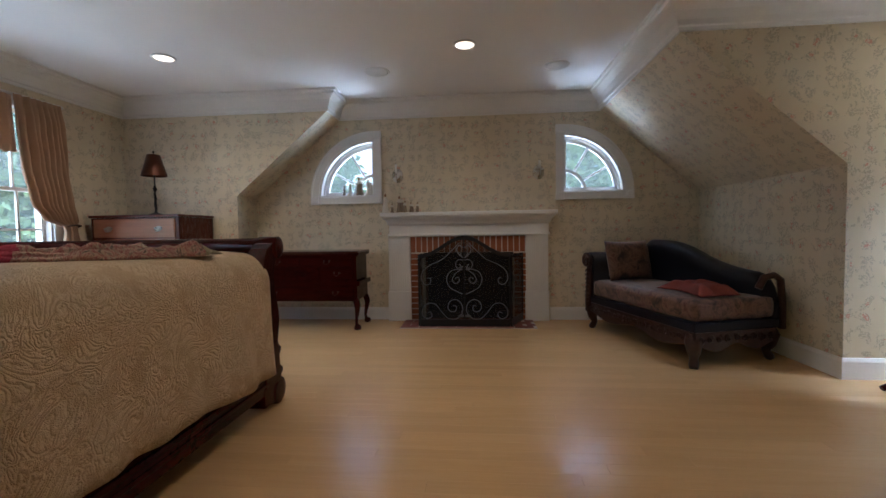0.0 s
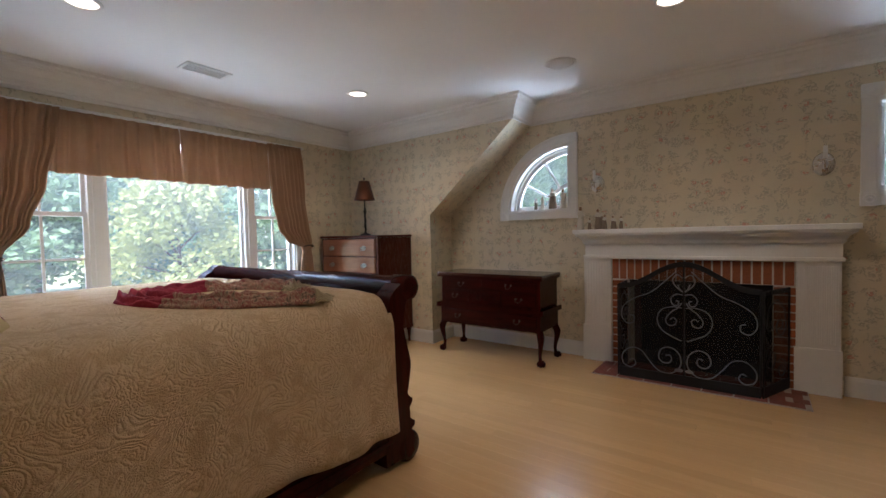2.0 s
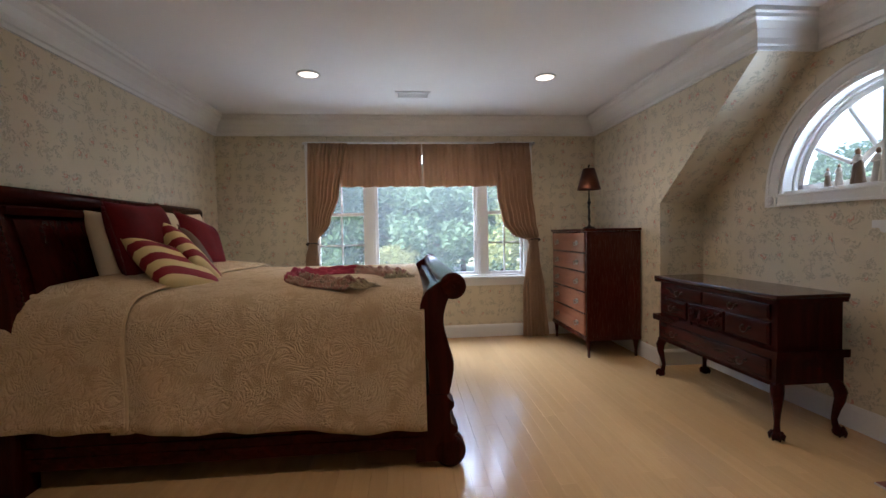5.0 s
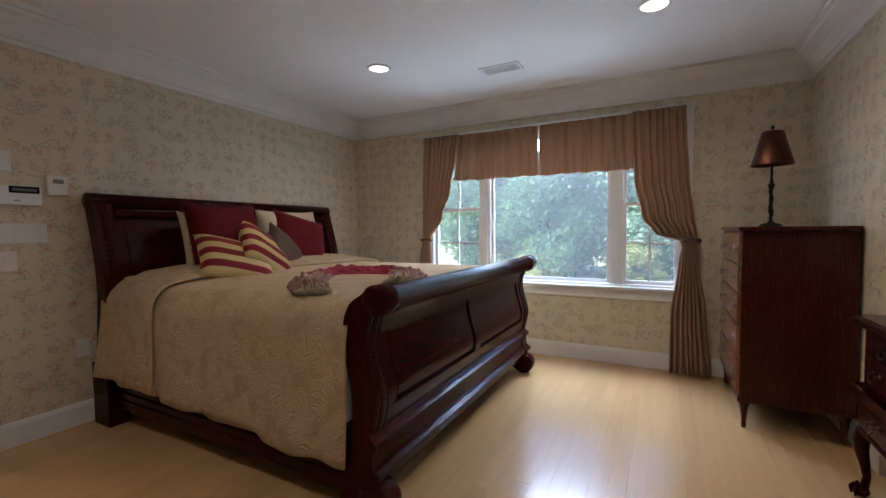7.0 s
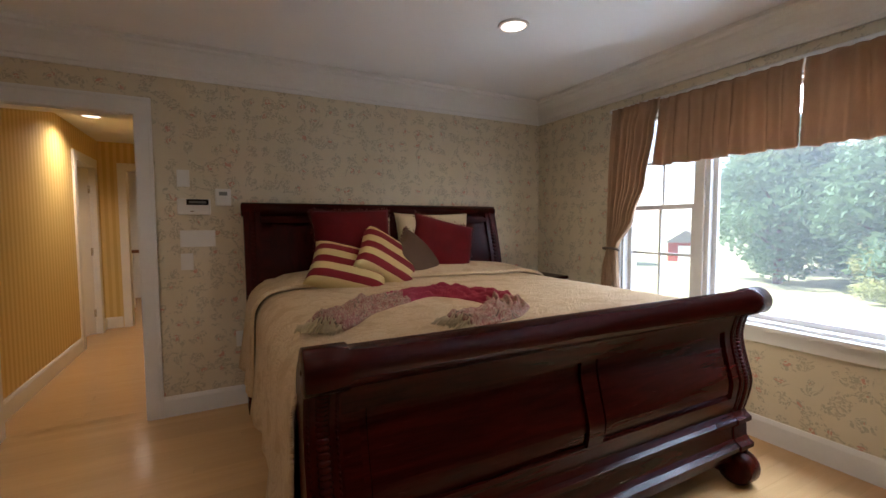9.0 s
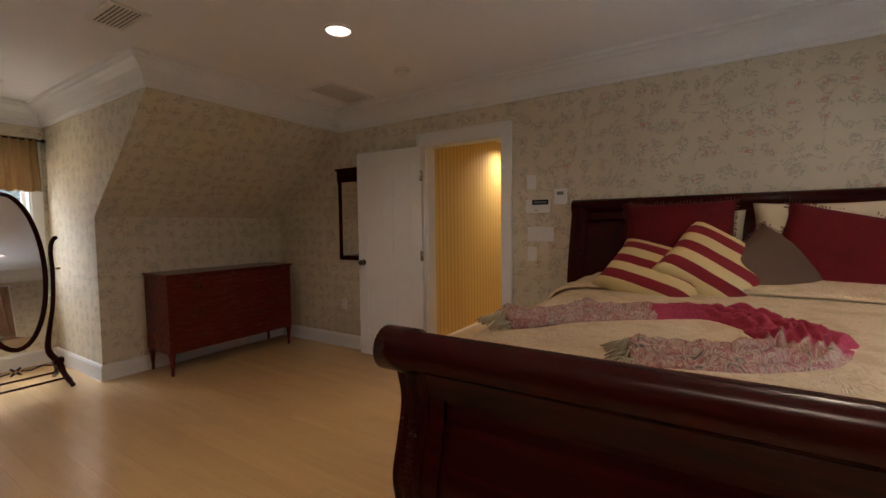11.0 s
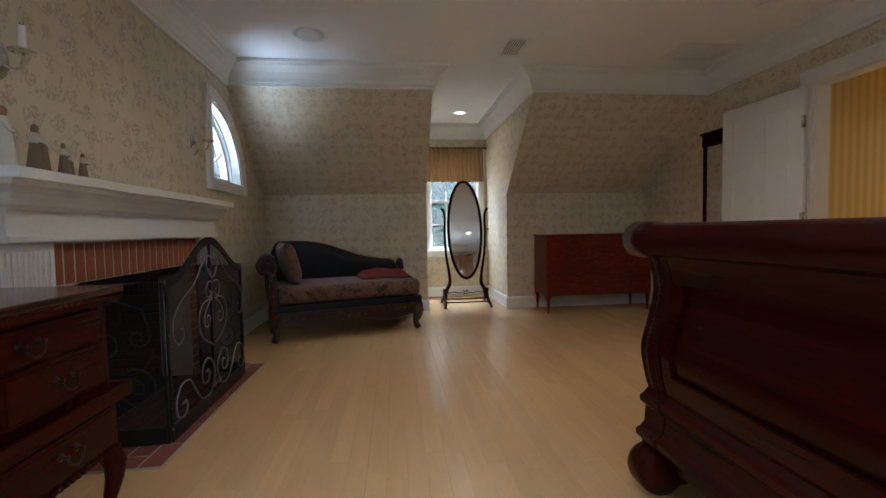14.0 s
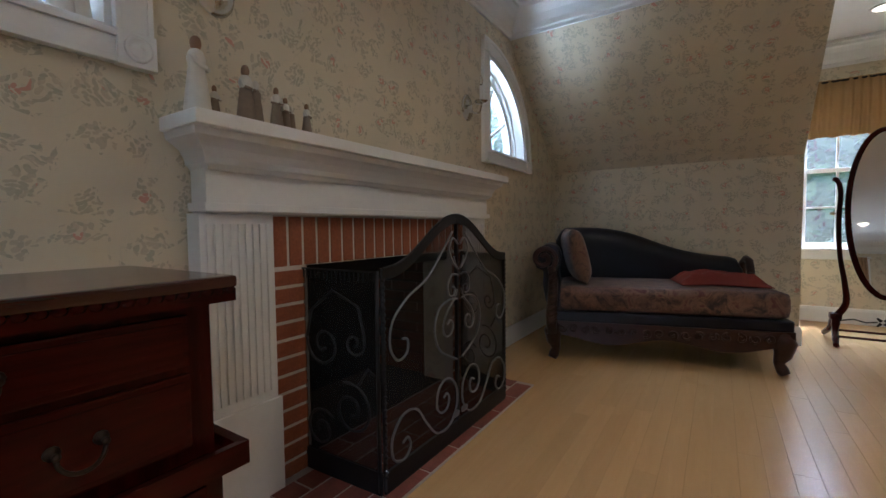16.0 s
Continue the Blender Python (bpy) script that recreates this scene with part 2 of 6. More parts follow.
def tube(points, radius, segments=8, bm=None, closed=False):
    """A round bar along points; radius may be one number or one per point."""
    bm = bm or bmesh.new()
    pts = [Vector(p) for p in points]
    n = len(pts)
    rad = radius if isinstance(radius, (list, tuple)) else [radius] * n
    rings, up = [], None
    for i, p in enumerate(pts):
        a = pts[(i - 1) % n] if closed or i else p
        b = pts[(i + 1) % n] if closed or i < n - 1 else p
        d = (b - a).normalized()
        if up is None:
            up = d.orthogonal().normalized()
        up = (up - d * up.dot(d)).normalized()
        side = d.cross(up)
        rings.append([bm.verts.new(p + rad[i] * (math.cos(2 * math.pi * j / segments) * up + math.sin(2 * math.pi * j / segments) * side)) for j in range(segments)])
    pairs = list(zip(rings, rings[1:])) + ([(rings[-1], rings[0])] if closed else [])
    for a, b in pairs:
        for j in range(segments):
            f = bm.faces.new((a[j], a[(j + 1) % segments], b[(j + 1) % segments], b[j]))
            f.smooth = True
    if not closed:
        bm.faces.new(rings[0][::-1])
        bm.faces.new(rings[-1])
    bmesh.ops.recalc_face_normals(bm, faces=bm.faces[:])
    return bm


def blob(bm, centre, radii, rings=8, segments=12, m=None):
    """An egg-shaped lump."""
    mm = (m or Matrix()) @ Matrix.Translation(centre) @ Matrix.Diagonal((*radii, 1))
    r = bmesh.ops.create_uvsphere(bm, u_segments=segments, v_segments=rings, radius=1.0, matrix=mm)
    for v in r["verts"]:
        for f in v.link_faces:
            f.smooth = True
    return bm


def mesh_of(name, bm, material):
    me = bpy.data.meshes.new(name)
    bm.to_mesh(me)
    bm.free()
    for m in material if isinstance(material, (list, tuple)) else (material,):
        me.materials.append(m)
    return me


def part(name, bm, material, parent, label=""):
    """One mesh object under a thing or a part."""
    ob = new(name, mesh_of(name, bm, material))
    ob.parent = parent
    if name in ("carving", "beading", "fringe", "carved_edge", "apron_edge", "carved_panel"):
        ob["kind"] = "stuff"
    if label:
        ob["label"] = label
    return ob


def thing(name, place, label, category, group=""):
    ob = new(name)
    ob.empty_display_size = 0.1
    ob.matrix_world = place
    return tagged(ob, label, category, group)


def solid(name, bm, material, label, category, group=""):
    return tagged(new(name, mesh_of(name, bm, material)), label, category, group)


def wall_uv(me):
    """Lengths along the wall and up it, in metres, as UV."""
    uv = me.uv_layers.new(name="UVMap")
    for poly in me.polygons:
        n = poly.normal
        flat = Vector((n.x, n.y, 0))
        along = Vector((0, 0, 1)).cross(flat).normalized() if flat.length > 0.05 else Vector((1, 0, 0))
        upward = n.cross(along)
        for li in poly.loop_indices:
            co = me.vertices[me.loops[li].vertex_index].co
            uv.data[li].uv = (co.dot(along), co.dot(upward) + 3.0)


def structure(name, bm, material, label, category, uv=False):
    me = mesh_of(name, bm, material)
    if uv:
        wall_uv(me)
    return tagged(new(name, me), label, category, kind="structure")


def columns(spans, depth, m):
    """A wall out of upright slices: (x0, x1, lower z at x0, lower z at x1, upper z at x0, upper z at x1)."""
    bm = bmesh.new()
    for x0, x1, a0, a1, b0, b1 in spans:
        prism([(x0, a0), (x1, a1), (x1, b1), (x0, b0)], depth, bm, m)
    return bm


def sweep(path, profile, closed=True, side=1):
    """Runs a moulding's profile (out from the wall, z) round a plan path with mitred corners."""
    bm = bmesh.new()
    n = len(path)
    pts = [Vector((p[0], p[1])) for p in path]
    rings = []
    for i, p in enumerate(pts):
        a = pts[(i - 1) % n] if closed or i else None
        b = pts[(i + 1) % n] if closed or i < n - 1 else None
        d0 = (p - a).normalized() if a is not None else (b - p).normalized()
        d1 = (b - p).normalized() if b is not None else d0
        n0, n1 = Vector((-d0.y, d0.x)) * side, Vector((-d1.y, d1.x)) * side
        mit = (n0 + n1) / max(0.2, 1 + n0.dot(n1))
        rings.append([bm.verts.new((p.x + mit.x * o, p.y + mit.y * o, z)) for o, z in profile])
    k = len(profile)
    pairs = list(zip(rings, rings[1:])) + ([(rings[-1], rings[0])] if closed else [])
    for a, b in pairs:
        for j in range(k):
            bm.faces.new((a[j], a[(j + 1) % k], b[(j + 1) % k], b[j]))
    if not closed:
        bm.faces.new(rings[0][::-1])
        bm.faces.new(rings[-1])
    bmesh.ops.recalc_face_normals(bm, faces=bm.faces[:])
    return bm


def spline(points, n=6):
    """A smooth run through points."""
    pts = [Vector(p) for p in points]
    out = []
    for i in range(len(pts) - 1):
        p0, p1, p2, p3 = pts[max(0, i - 1)], pts[i], pts[i + 1], pts[min(len(pts) - 1, i + 2)]
        for j in range(n):
            f = j / n
            out.append(0.5 * ((2 * p1) + (p2 - p0) * f + (2 * p0 - 5 * p1 + 4 * p2 - p3) * f * f + (3 * p1 - p0 - 3 * p2 + p3) * f ** 3))
    out.append(pts[-1])
    return [tuple(p) for p in out]


# ---- the room's shell ----
W_WIN = (1.03, 3.44, 0.70, 2.16)
D_WIN = (1.95, 2.70, 0.68, 2.10)
DOOR = (0.45, 1.22, 2.05)

structure("wall_west", boxes((WX - 0.15, -0.12, 0, WX, W_WIN[0], CEIL), (WX - 0.15, W_WIN[1], 0, WX, NWY, CEIL), (WX - 0.15, W_WIN[0], 0, WX, W_WIN[1], W_WIN[2]), (WX - 0.15, W_WIN[0], W_WIN[3], WX, W_WIN[1], CEIL)), PAPER, "cream floral wallpapered wall with a wide window", "wall", True)
structure("wall_north_west", prism([(WX - 0.15, 0), (GABLE_L, 0), (GABLE_L, 1.435), (SLOPE_L, CROWN), (SLOPE_L, CEIL), (WX - 0.15, CEIL)], 0.555, None, Matrix.Translation((0, NWY, 0)) @ XZ), PAPER, "floral wallpapered wall ending in a sloped return", "wall", True)
east_profile = [(EX, 0), (DORM_E + 0.15, 0), (DORM_E + 0.15, CEIL), (SLOPE_R, CEIL), (SLOPE_R, CROWN), (EX, KNEE)]
structure("wall_east_1", prism(east_profile, 4.83 - DORM_N, None, Matrix.Translation((0, DORM_N, 0)) @ XZ), PAPER, "floral wallpapered knee wall and roof slope", "wall", True)
structure("wall_east_2", prism(east_profile, DORM_S + 0.12, None, Matrix.Translation((0, -0.12, 0)) @ XZ), PAPER, "floral wallpapered knee wall and roof slope", "wall", True)
structure("wall_dormer", boxes((DORM_E, DORM_S, 0, DORM_E + 0.15, D_WIN[0], CEIL), (DORM_E, D_WIN[1], 0, DORM_E + 0.15, DORM_N, CEIL), (DORM_E, D_WIN[0], 0, DORM_E + 0.15, D_WIN[1], D_WIN[2]), (DORM_E, D_WIN[0], D_WIN[3], DORM_E + 0.15, D_WIN[1], CEIL)), PAPER, "wallpapered end wall of the dormer", "wall", True)
structure("wall_south", boxes((WX, -0.12, 0, DOOR[0], SY, CEIL), (DOOR[1], -0.12, 0, EX, SY, CEIL), (DOOR[0], -0.12, DOOR[2], DOOR[1], SY, CEIL)), PAPER, "cream floral wallpapered wall with a doorway", "wall", True)

QR_IN, QR_OUT, QR_Z, QR_TOP = 1.07, 1.735, 1.435, 2.085
FB = (0.36, 1.385, 0.775)


def north_spans():
    """Slices of the gable wall, leaving the firebox and the two quarter-round windows open."""
    s = []
    r = QR_OUT - QR_IN
    steps = 14
    xs = [QR_IN + r * math.sin(math.pi / 2 * i / steps) for i in range(steps + 1)]
    zs = [QR_Z + (QR_TOP - QR_Z) * math.cos(math.pi / 2 * i / steps) for i in range(steps + 1)]
    for sign in (-1, 1):
        for (xa, za), (xb, zb) in zip(zip(xs, zs), list(zip(xs, zs))[1:]):
            p, q, zp, zq = (MID + xa, MID + xb, za, zb) if sign > 0 else (MID - xb, MID - xa, zb, za)
            s.append((p, q, 0, 0, QR_Z, QR_Z))
            s.append((p, q, zp, zq, CEIL, CEIL))
    s += [(GABLE_L, MID - QR_OUT, 0, 0, CEIL, CEIL), (MID + QR_OUT, EX, 0, 0, CEIL, CEIL), (MID - QR_IN, FB[0], 0, 0, CEIL, CEIL), (FB[1], MID + QR_IN, 0, 0, CEIL, CEIL), (FB[0], FB[1], FB[2], FB[2], CEIL, CEIL)]
    return s


structure("wall_north", columns(north_spans(), 0.15, Matrix.Translation((0, NY, 0)) @ XZ), PAPER, "floral wallpapered gable wall with two quarter-round windows", "wall", True)
structure("ceiling", boxes((WX - 0.15, -0.12, CEIL, DORM_E + 0.15, 4.83, CEIL + 0.12)), CEILING, "flat white painted ceiling", "ceiling")

crown_path = [(WX, SY), (SLOPE_R, SY), (SLOPE_R, DORM_S), (DORM_E, DORM_S), (DORM_E, DORM_N), (SLOPE_R, DORM_N), (SLOPE_R, NY), (SLOPE_L, NY), (SLOPE_L, NWY), (WX, NWY)]
crown_profile = [(-0.005, CROWN), (0.018, CROWN), (0.022, CROWN + 0.022), (0.034, CROWN + 0.03), (0.042, CROWN + 0.062), (0.066, CROWN + 0.108), (0.100, CROWN + 0.138), (0.122, CROWN + 0.150), (0.128, CROWN + 0.168), (0.146, CROWN + 0.176), (0.150, CEIL + 0.004), (-0.005, CEIL + 0.004)]
structure("trim_crown", sweep(crown_path, crown_profile), TRIM, "white stepped crown moulding round the ceiling", "crown moulding")

base_profile = [(-0.004, -0.004), (0.016, -0.004), (0.016, 0.115), (0.012, 0.128), (0.007, 0.14), (-0.004, 0.143)]
structure("baseboard", sweep([(DOOR[0] - 0.086, SY), (WX, SY), (WX, NWY), (GABLE_L, NWY), (GABLE_L, NY), (-0.045, NY)], base_profile, False, -1), TRIM, "tall white painted baseboard", "baseboard")
structure("baseboard", sweep([(1.79, NY), (EX, NY), (EX, DORM_N), (DORM_E, DORM_N), (DORM_E, DORM_S), (EX, DORM_S), (EX, SY), (DOOR[1] + 0.086, SY)], base_profile, False, -1), TRIM, "tall white painted baseboard", "baseboard")

# door lining and casing
structure("trim_door", boxes((DOOR[0] - 0.012, -0.125, 0, DOOR[0] + 0.012, 0.004, DOOR[2]), (DOOR[1] - 0.012, -0.125, 0, DOOR[1] + 0.012, 0.004, DOOR[2]), (DOOR[0] - 0.012, -0.125, DOOR[2] - 0.012, DOOR[1] + 0.012, 0.004, DOOR[2] + 0.012),
    (DOOR[0] - 0.086, 0.002, 0, DOOR[0] + 0.004, 0.022, DOOR[2] + 0.003), (DOOR[1] - 0.004, 0.002, 0, DOOR[1] + 0.086, 0.022, DOOR[2] + 0.003), (DOOR[0] - 0.086, 0.002, DOOR[2] - 0.004, DOOR[1] + 0.086, 0.024, DOOR[2] + 0.1),
    (DOOR[0] - 0.09, 0.002, 0, DOOR[0] - 0.07, 0.03, DOOR[2] + 0.1), (DOOR[1] + 0.07, 0.002, 0, DOOR[1] + 0.09, 0.03, DOOR[2] + 0.1), (DOOR[0] - 0.09, 0.002, DOOR[2] + 0.085, DOOR[1] + 0.09, 0.032, DOOR[2] + 0.107), bevel=0.003), TRIM, "white painted door lining and moulded casing", "door casing")

# hall beyond the door
HALL_E, HALL_W, HALL_S, HALL_C = 1.33, 0.22, -3.35, 2.38
structure("wall_hall_east", boxes((HALL_E, -2.35, 0, HALL_E + 0.12, -0.12, 2.5), (HALL_E, HALL_S, 0, HALL_E + 0.12, -3.1, 2.5), (HALL_E, -3.1, 2.03, HALL_E + 0.12, -2.35, 2.5)), STRIPE, "yellow striped wallpapered hall wall", "wall", True)
structure("wall_hall_west", boxes((HALL_W - 0.12, -6.0, 0, HALL_W, -0.12, 2.5)), STRIPE, "yellow striped wallpapered hall wall", "wall", True)
structure("wall_hall_south", boxes((HALL_W, HALL_S - 0.12, 2.03, HALL_E + 0.12, HALL_S, 2.5), (1.06, HALL_S - 0.12, 0, HALL_E + 0.12, HALL_S, 2.03)), STRIPE, "yellow striped end wall of the hall", "wall", True)
structure("ceiling_hall", boxes((HALL_W - 0.12, -6.0, HALL_C, 2.6, -0.12, HALL_C + 0.1)), CEILING, "white hall ceiling", "ceiling")
structure("wall_stair", boxes((HALL_W - 0.12, -6.1, 0, 2.6, -6.0, 2.5), (2.6, -6.0, 0, 2.7, -0.12, 2.5)), TRIM, "plain white wall past the hall", "wall")
structure("baseboard_hall", sweep([(HALL_E, -0.13), (HALL_E, -2.26)], base_profile, False, -1), TRIM, "white hall baseboard", "baseboard")
structure("baseboard_hall", sweep([(HALL_E, -3.19), (HALL_E, HALL_S), (1.15, HALL_S)], base_profile, False, -1), TRIM, "white hall baseboard", "baseboard")
structure("trim_hall", boxes((HALL_E - 0.02, -2.36, 0, HALL_E + 0.125, -2.27, 2.03), (HALL_E - 0.02, -3.18, 0, HALL_E + 0.125, -3.09, 2.03), (HALL_E - 0.022, -3.18, 2.02, HALL_E + 0.125, -2.27, 2.12),
    (1.05, HALL_S - 0.125, 0, 1.14, HALL_S + 0.02, 2.03), (HALL_W, HALL_S - 0.125, 2.02, 1.14, HALL_S + 0.022, 2.12)), TRIM, "white casings of the hall doorways", "door casing")

structure("floor", boxes((WX - 0.15, -6.1, -0.2, DORM_E + 0.15, 4.83, -0.012)), plain("floor joints", (0.32, 0.19, 0.085), 0.7), "sub floor under the oak strips", "floor")

# ---- fireplace ----
def fireplace():
    fp = thing("fireplace", pose(0, 0, 0), "white painted fireplace surround with red brick and a dark firebox", "fireplace")
    shelf = bmesh.new()
    box(shelf, -0.10, 4.475, 1.192, 1.845, NY - 0.002, 1.232, bevel=0.004)
    part("shelf", shelf, TRIM, fp)
    steps = [(0.096, 1.088), (0.104, 1.098), (0.112, 1.104), (0.115, 1.122), (0.128, 1.146), (0.15, 1.164), (0.163, 1.172), (0.168, 1.192)]
    prof = [(-0.0, 1.088)] + steps + [(0.0, 1.192)]
    corn = sweep([(0.078, NY - 0.003), (0.078, NY - 0.006), (1.667, NY - 0.006), (1.667, NY - 0.003)], prof, False, -1)
    part("cornice", corn, TRIM, fp)
    part("frieze", boxes((-0.02, 4.592, 0.962, 1.765, NY - 0.002, 1.10), (-0.032, 4.576, 0.966, 1.777, NY - 0.002, 0.992), bevel=0.003), TRIM, fp)
    for x0, x1 in ((-0.04, 0.213), (1.513, 1.766)):
        pil = part("pilaster", boxes((x0 + 0.004, 4.606, 0.005, x1 - 0.004, NY - 0.002, 0.961), bevel=0.002), TRIM, fp)
        part("plinth", boxes((x0 - 0.006, 4.592, 0, x1 + 0.003, 4.602, 0.335), (x0 - 0.006, 4.602, 0, x0 + 0.003, NY - 0.002, 0.335), bevel=0.002), TRIM, pil)
        for i in range(9):
            x = x0 + 0.028 + i * (x1 - x0 - 0.056) / 8
            part("flute", boxes((x - 0.007, 4.598, 0.365, x + 0.007, 4.606, 0.93), bevel=0.003), TRIM, pil)
    back = part("firebox", boxes((0.30, 5.22, 0, 1.45, 5.28, 0.9), (0.26, 4.84, 0, 0.32, 5.28, 0.9), (1.425, 4.84, 0, 1.485, 5.28, 0.9), (0.26, 4.84, 0.9, 1.485, 5.28, 0.96), (0.26, 4.69, -0.02, 1.485, 5.28, 0.004)), SOOT, fp, "sooty black firebox")
    part("mortar_bed", boxes((0.2135, 4.626, 0, FB[0], NY, 0.962), (FB[1], 4.626, 0, 1.5125, NY, 0.962), (FB[0], 4.626, FB[2], FB[1], NY, 0.962)), MORTAR, fp)
    part("smoke_lintel", boxes((FB[0] - 0.02, 4.66, FB[2] - 0.05, FB[1] + 0.02, 4.80, FB[2] - 0.003)), BLACK_IRON, fp, "black iron lintel")
    soldier = mesh_of("brick", boxes((-0.0265, 0, 0, 0.0265, 0.016, 0.176), bevel=0.002), BRICK)
    flat = mesh_of("brick", boxes((0, 0, 0, 0.128, 0.02, 0.052), bevel=0.003), BRICK)
    n = 20
    for i in range(n):
        b = new("brick", soldier)
        b.parent, b.location = fp, (0.2135 + (i + 0.5) * 1.299 / n, 4.622, 0.779)
    for row in range(12):
        for x in (0.219, FB[1] + 0.003):
            b = new("brick", flat)
            b.parent, b.location = fp, (x, 4.622, 0.012 + row * 0.0635)
    side = mesh_of("brick", boxes((0, 0, 0, 0.02, 0.19, 0.052), bevel=0.003), plain("smoked brick", (0.13, 0.04, 0.025), 0.9, vary=0.4, bump=0.5))
    for row in range(12):
        for x in (0.322, 1.404):
            for j in range(3):
                b = new("brick", side)
                b.parent, b.location = fp, (x, 4.70 + j * 0.2 - (0.1 if row % 2 and j else 0), 0.012 + row * 0.0635)
    return fp


fireplace()


def hearth():
    h = thing("hearth", pose(0, 0, 0), "flush red brick hearth in front of the fireplace", "hearth")
    part("mortar_bed", boxes((0.155, 4.205, -0.011, 1.585, 4.60, 0.009), (0.218, 4.60, -0.011, 1.508, 4.70, 0.009)), HEARTH_MORTAR, h)
    long_b = mesh_of("brick", boxes((0, 0, 0, 0.19, 0.088, 0.012), bevel=0.002), HEARTH_BRICK)
    for row in range(5):
        y = 4.209 + row * 0.0975
        for i in range(9):
            x = 0.158 + i * 0.2 - (0.1 if row % 2 else 0)
            if x < 0.15 or x + 0.19 > 1.59 or (row == 4 and (x < 0.216 or x + 0.19 > 1.51)):
                continue
            b = new("brick", long_b)
            b.parent, b.location = h, (x, y, 0.0)
    half = mesh_of("brick", boxes((0, 0, 0, 0.09, 0.088, 0.012), bevel=0.002), HEARTH_BRICK)
    for row in (1, 3):
        for x in (0.158, 1.49):
            b = new("brick", half)
            b.parent, b.location = h, (x, 4.209 + row * 0.0975, 0.0)


hearth()


# ---- fire screen ----
def spiral(cx, cz, r, turns, start, hand=1, n=26):
    """Points of a scroll that winds inwards, in an x,z plane."""
    pts = []
    for i in range(n + 1):
        f = i / n
        a = start + hand * turns * 2 * math.pi * f
        rr = r * (1 - 0.82 * f)
        pts.append((cx + rr * math.cos(a), 0, cz + rr * math.sin(a)))
    return pts


def mesh_cloth():
    k = Nodes("fine black wire mesh")
    v = k.coord("Object")
    k.set((0.012, 0.012, 0.013), 0.6, 0.3, Alpha=0.4)
    k.bump(k.noise(v, 400.0, 1), 0.2, 0.001)
    return k.mat


WIRE = mesh_cloth()


def arch(x, w):
    """The height of the screen's top at x, out from the middle."""
    f = min(1.0, abs(x) / w)
    return 0.765 + 0.185 * (0.5 + 0.5 * math.cos(math.pi * min(1, f * 1.05)))


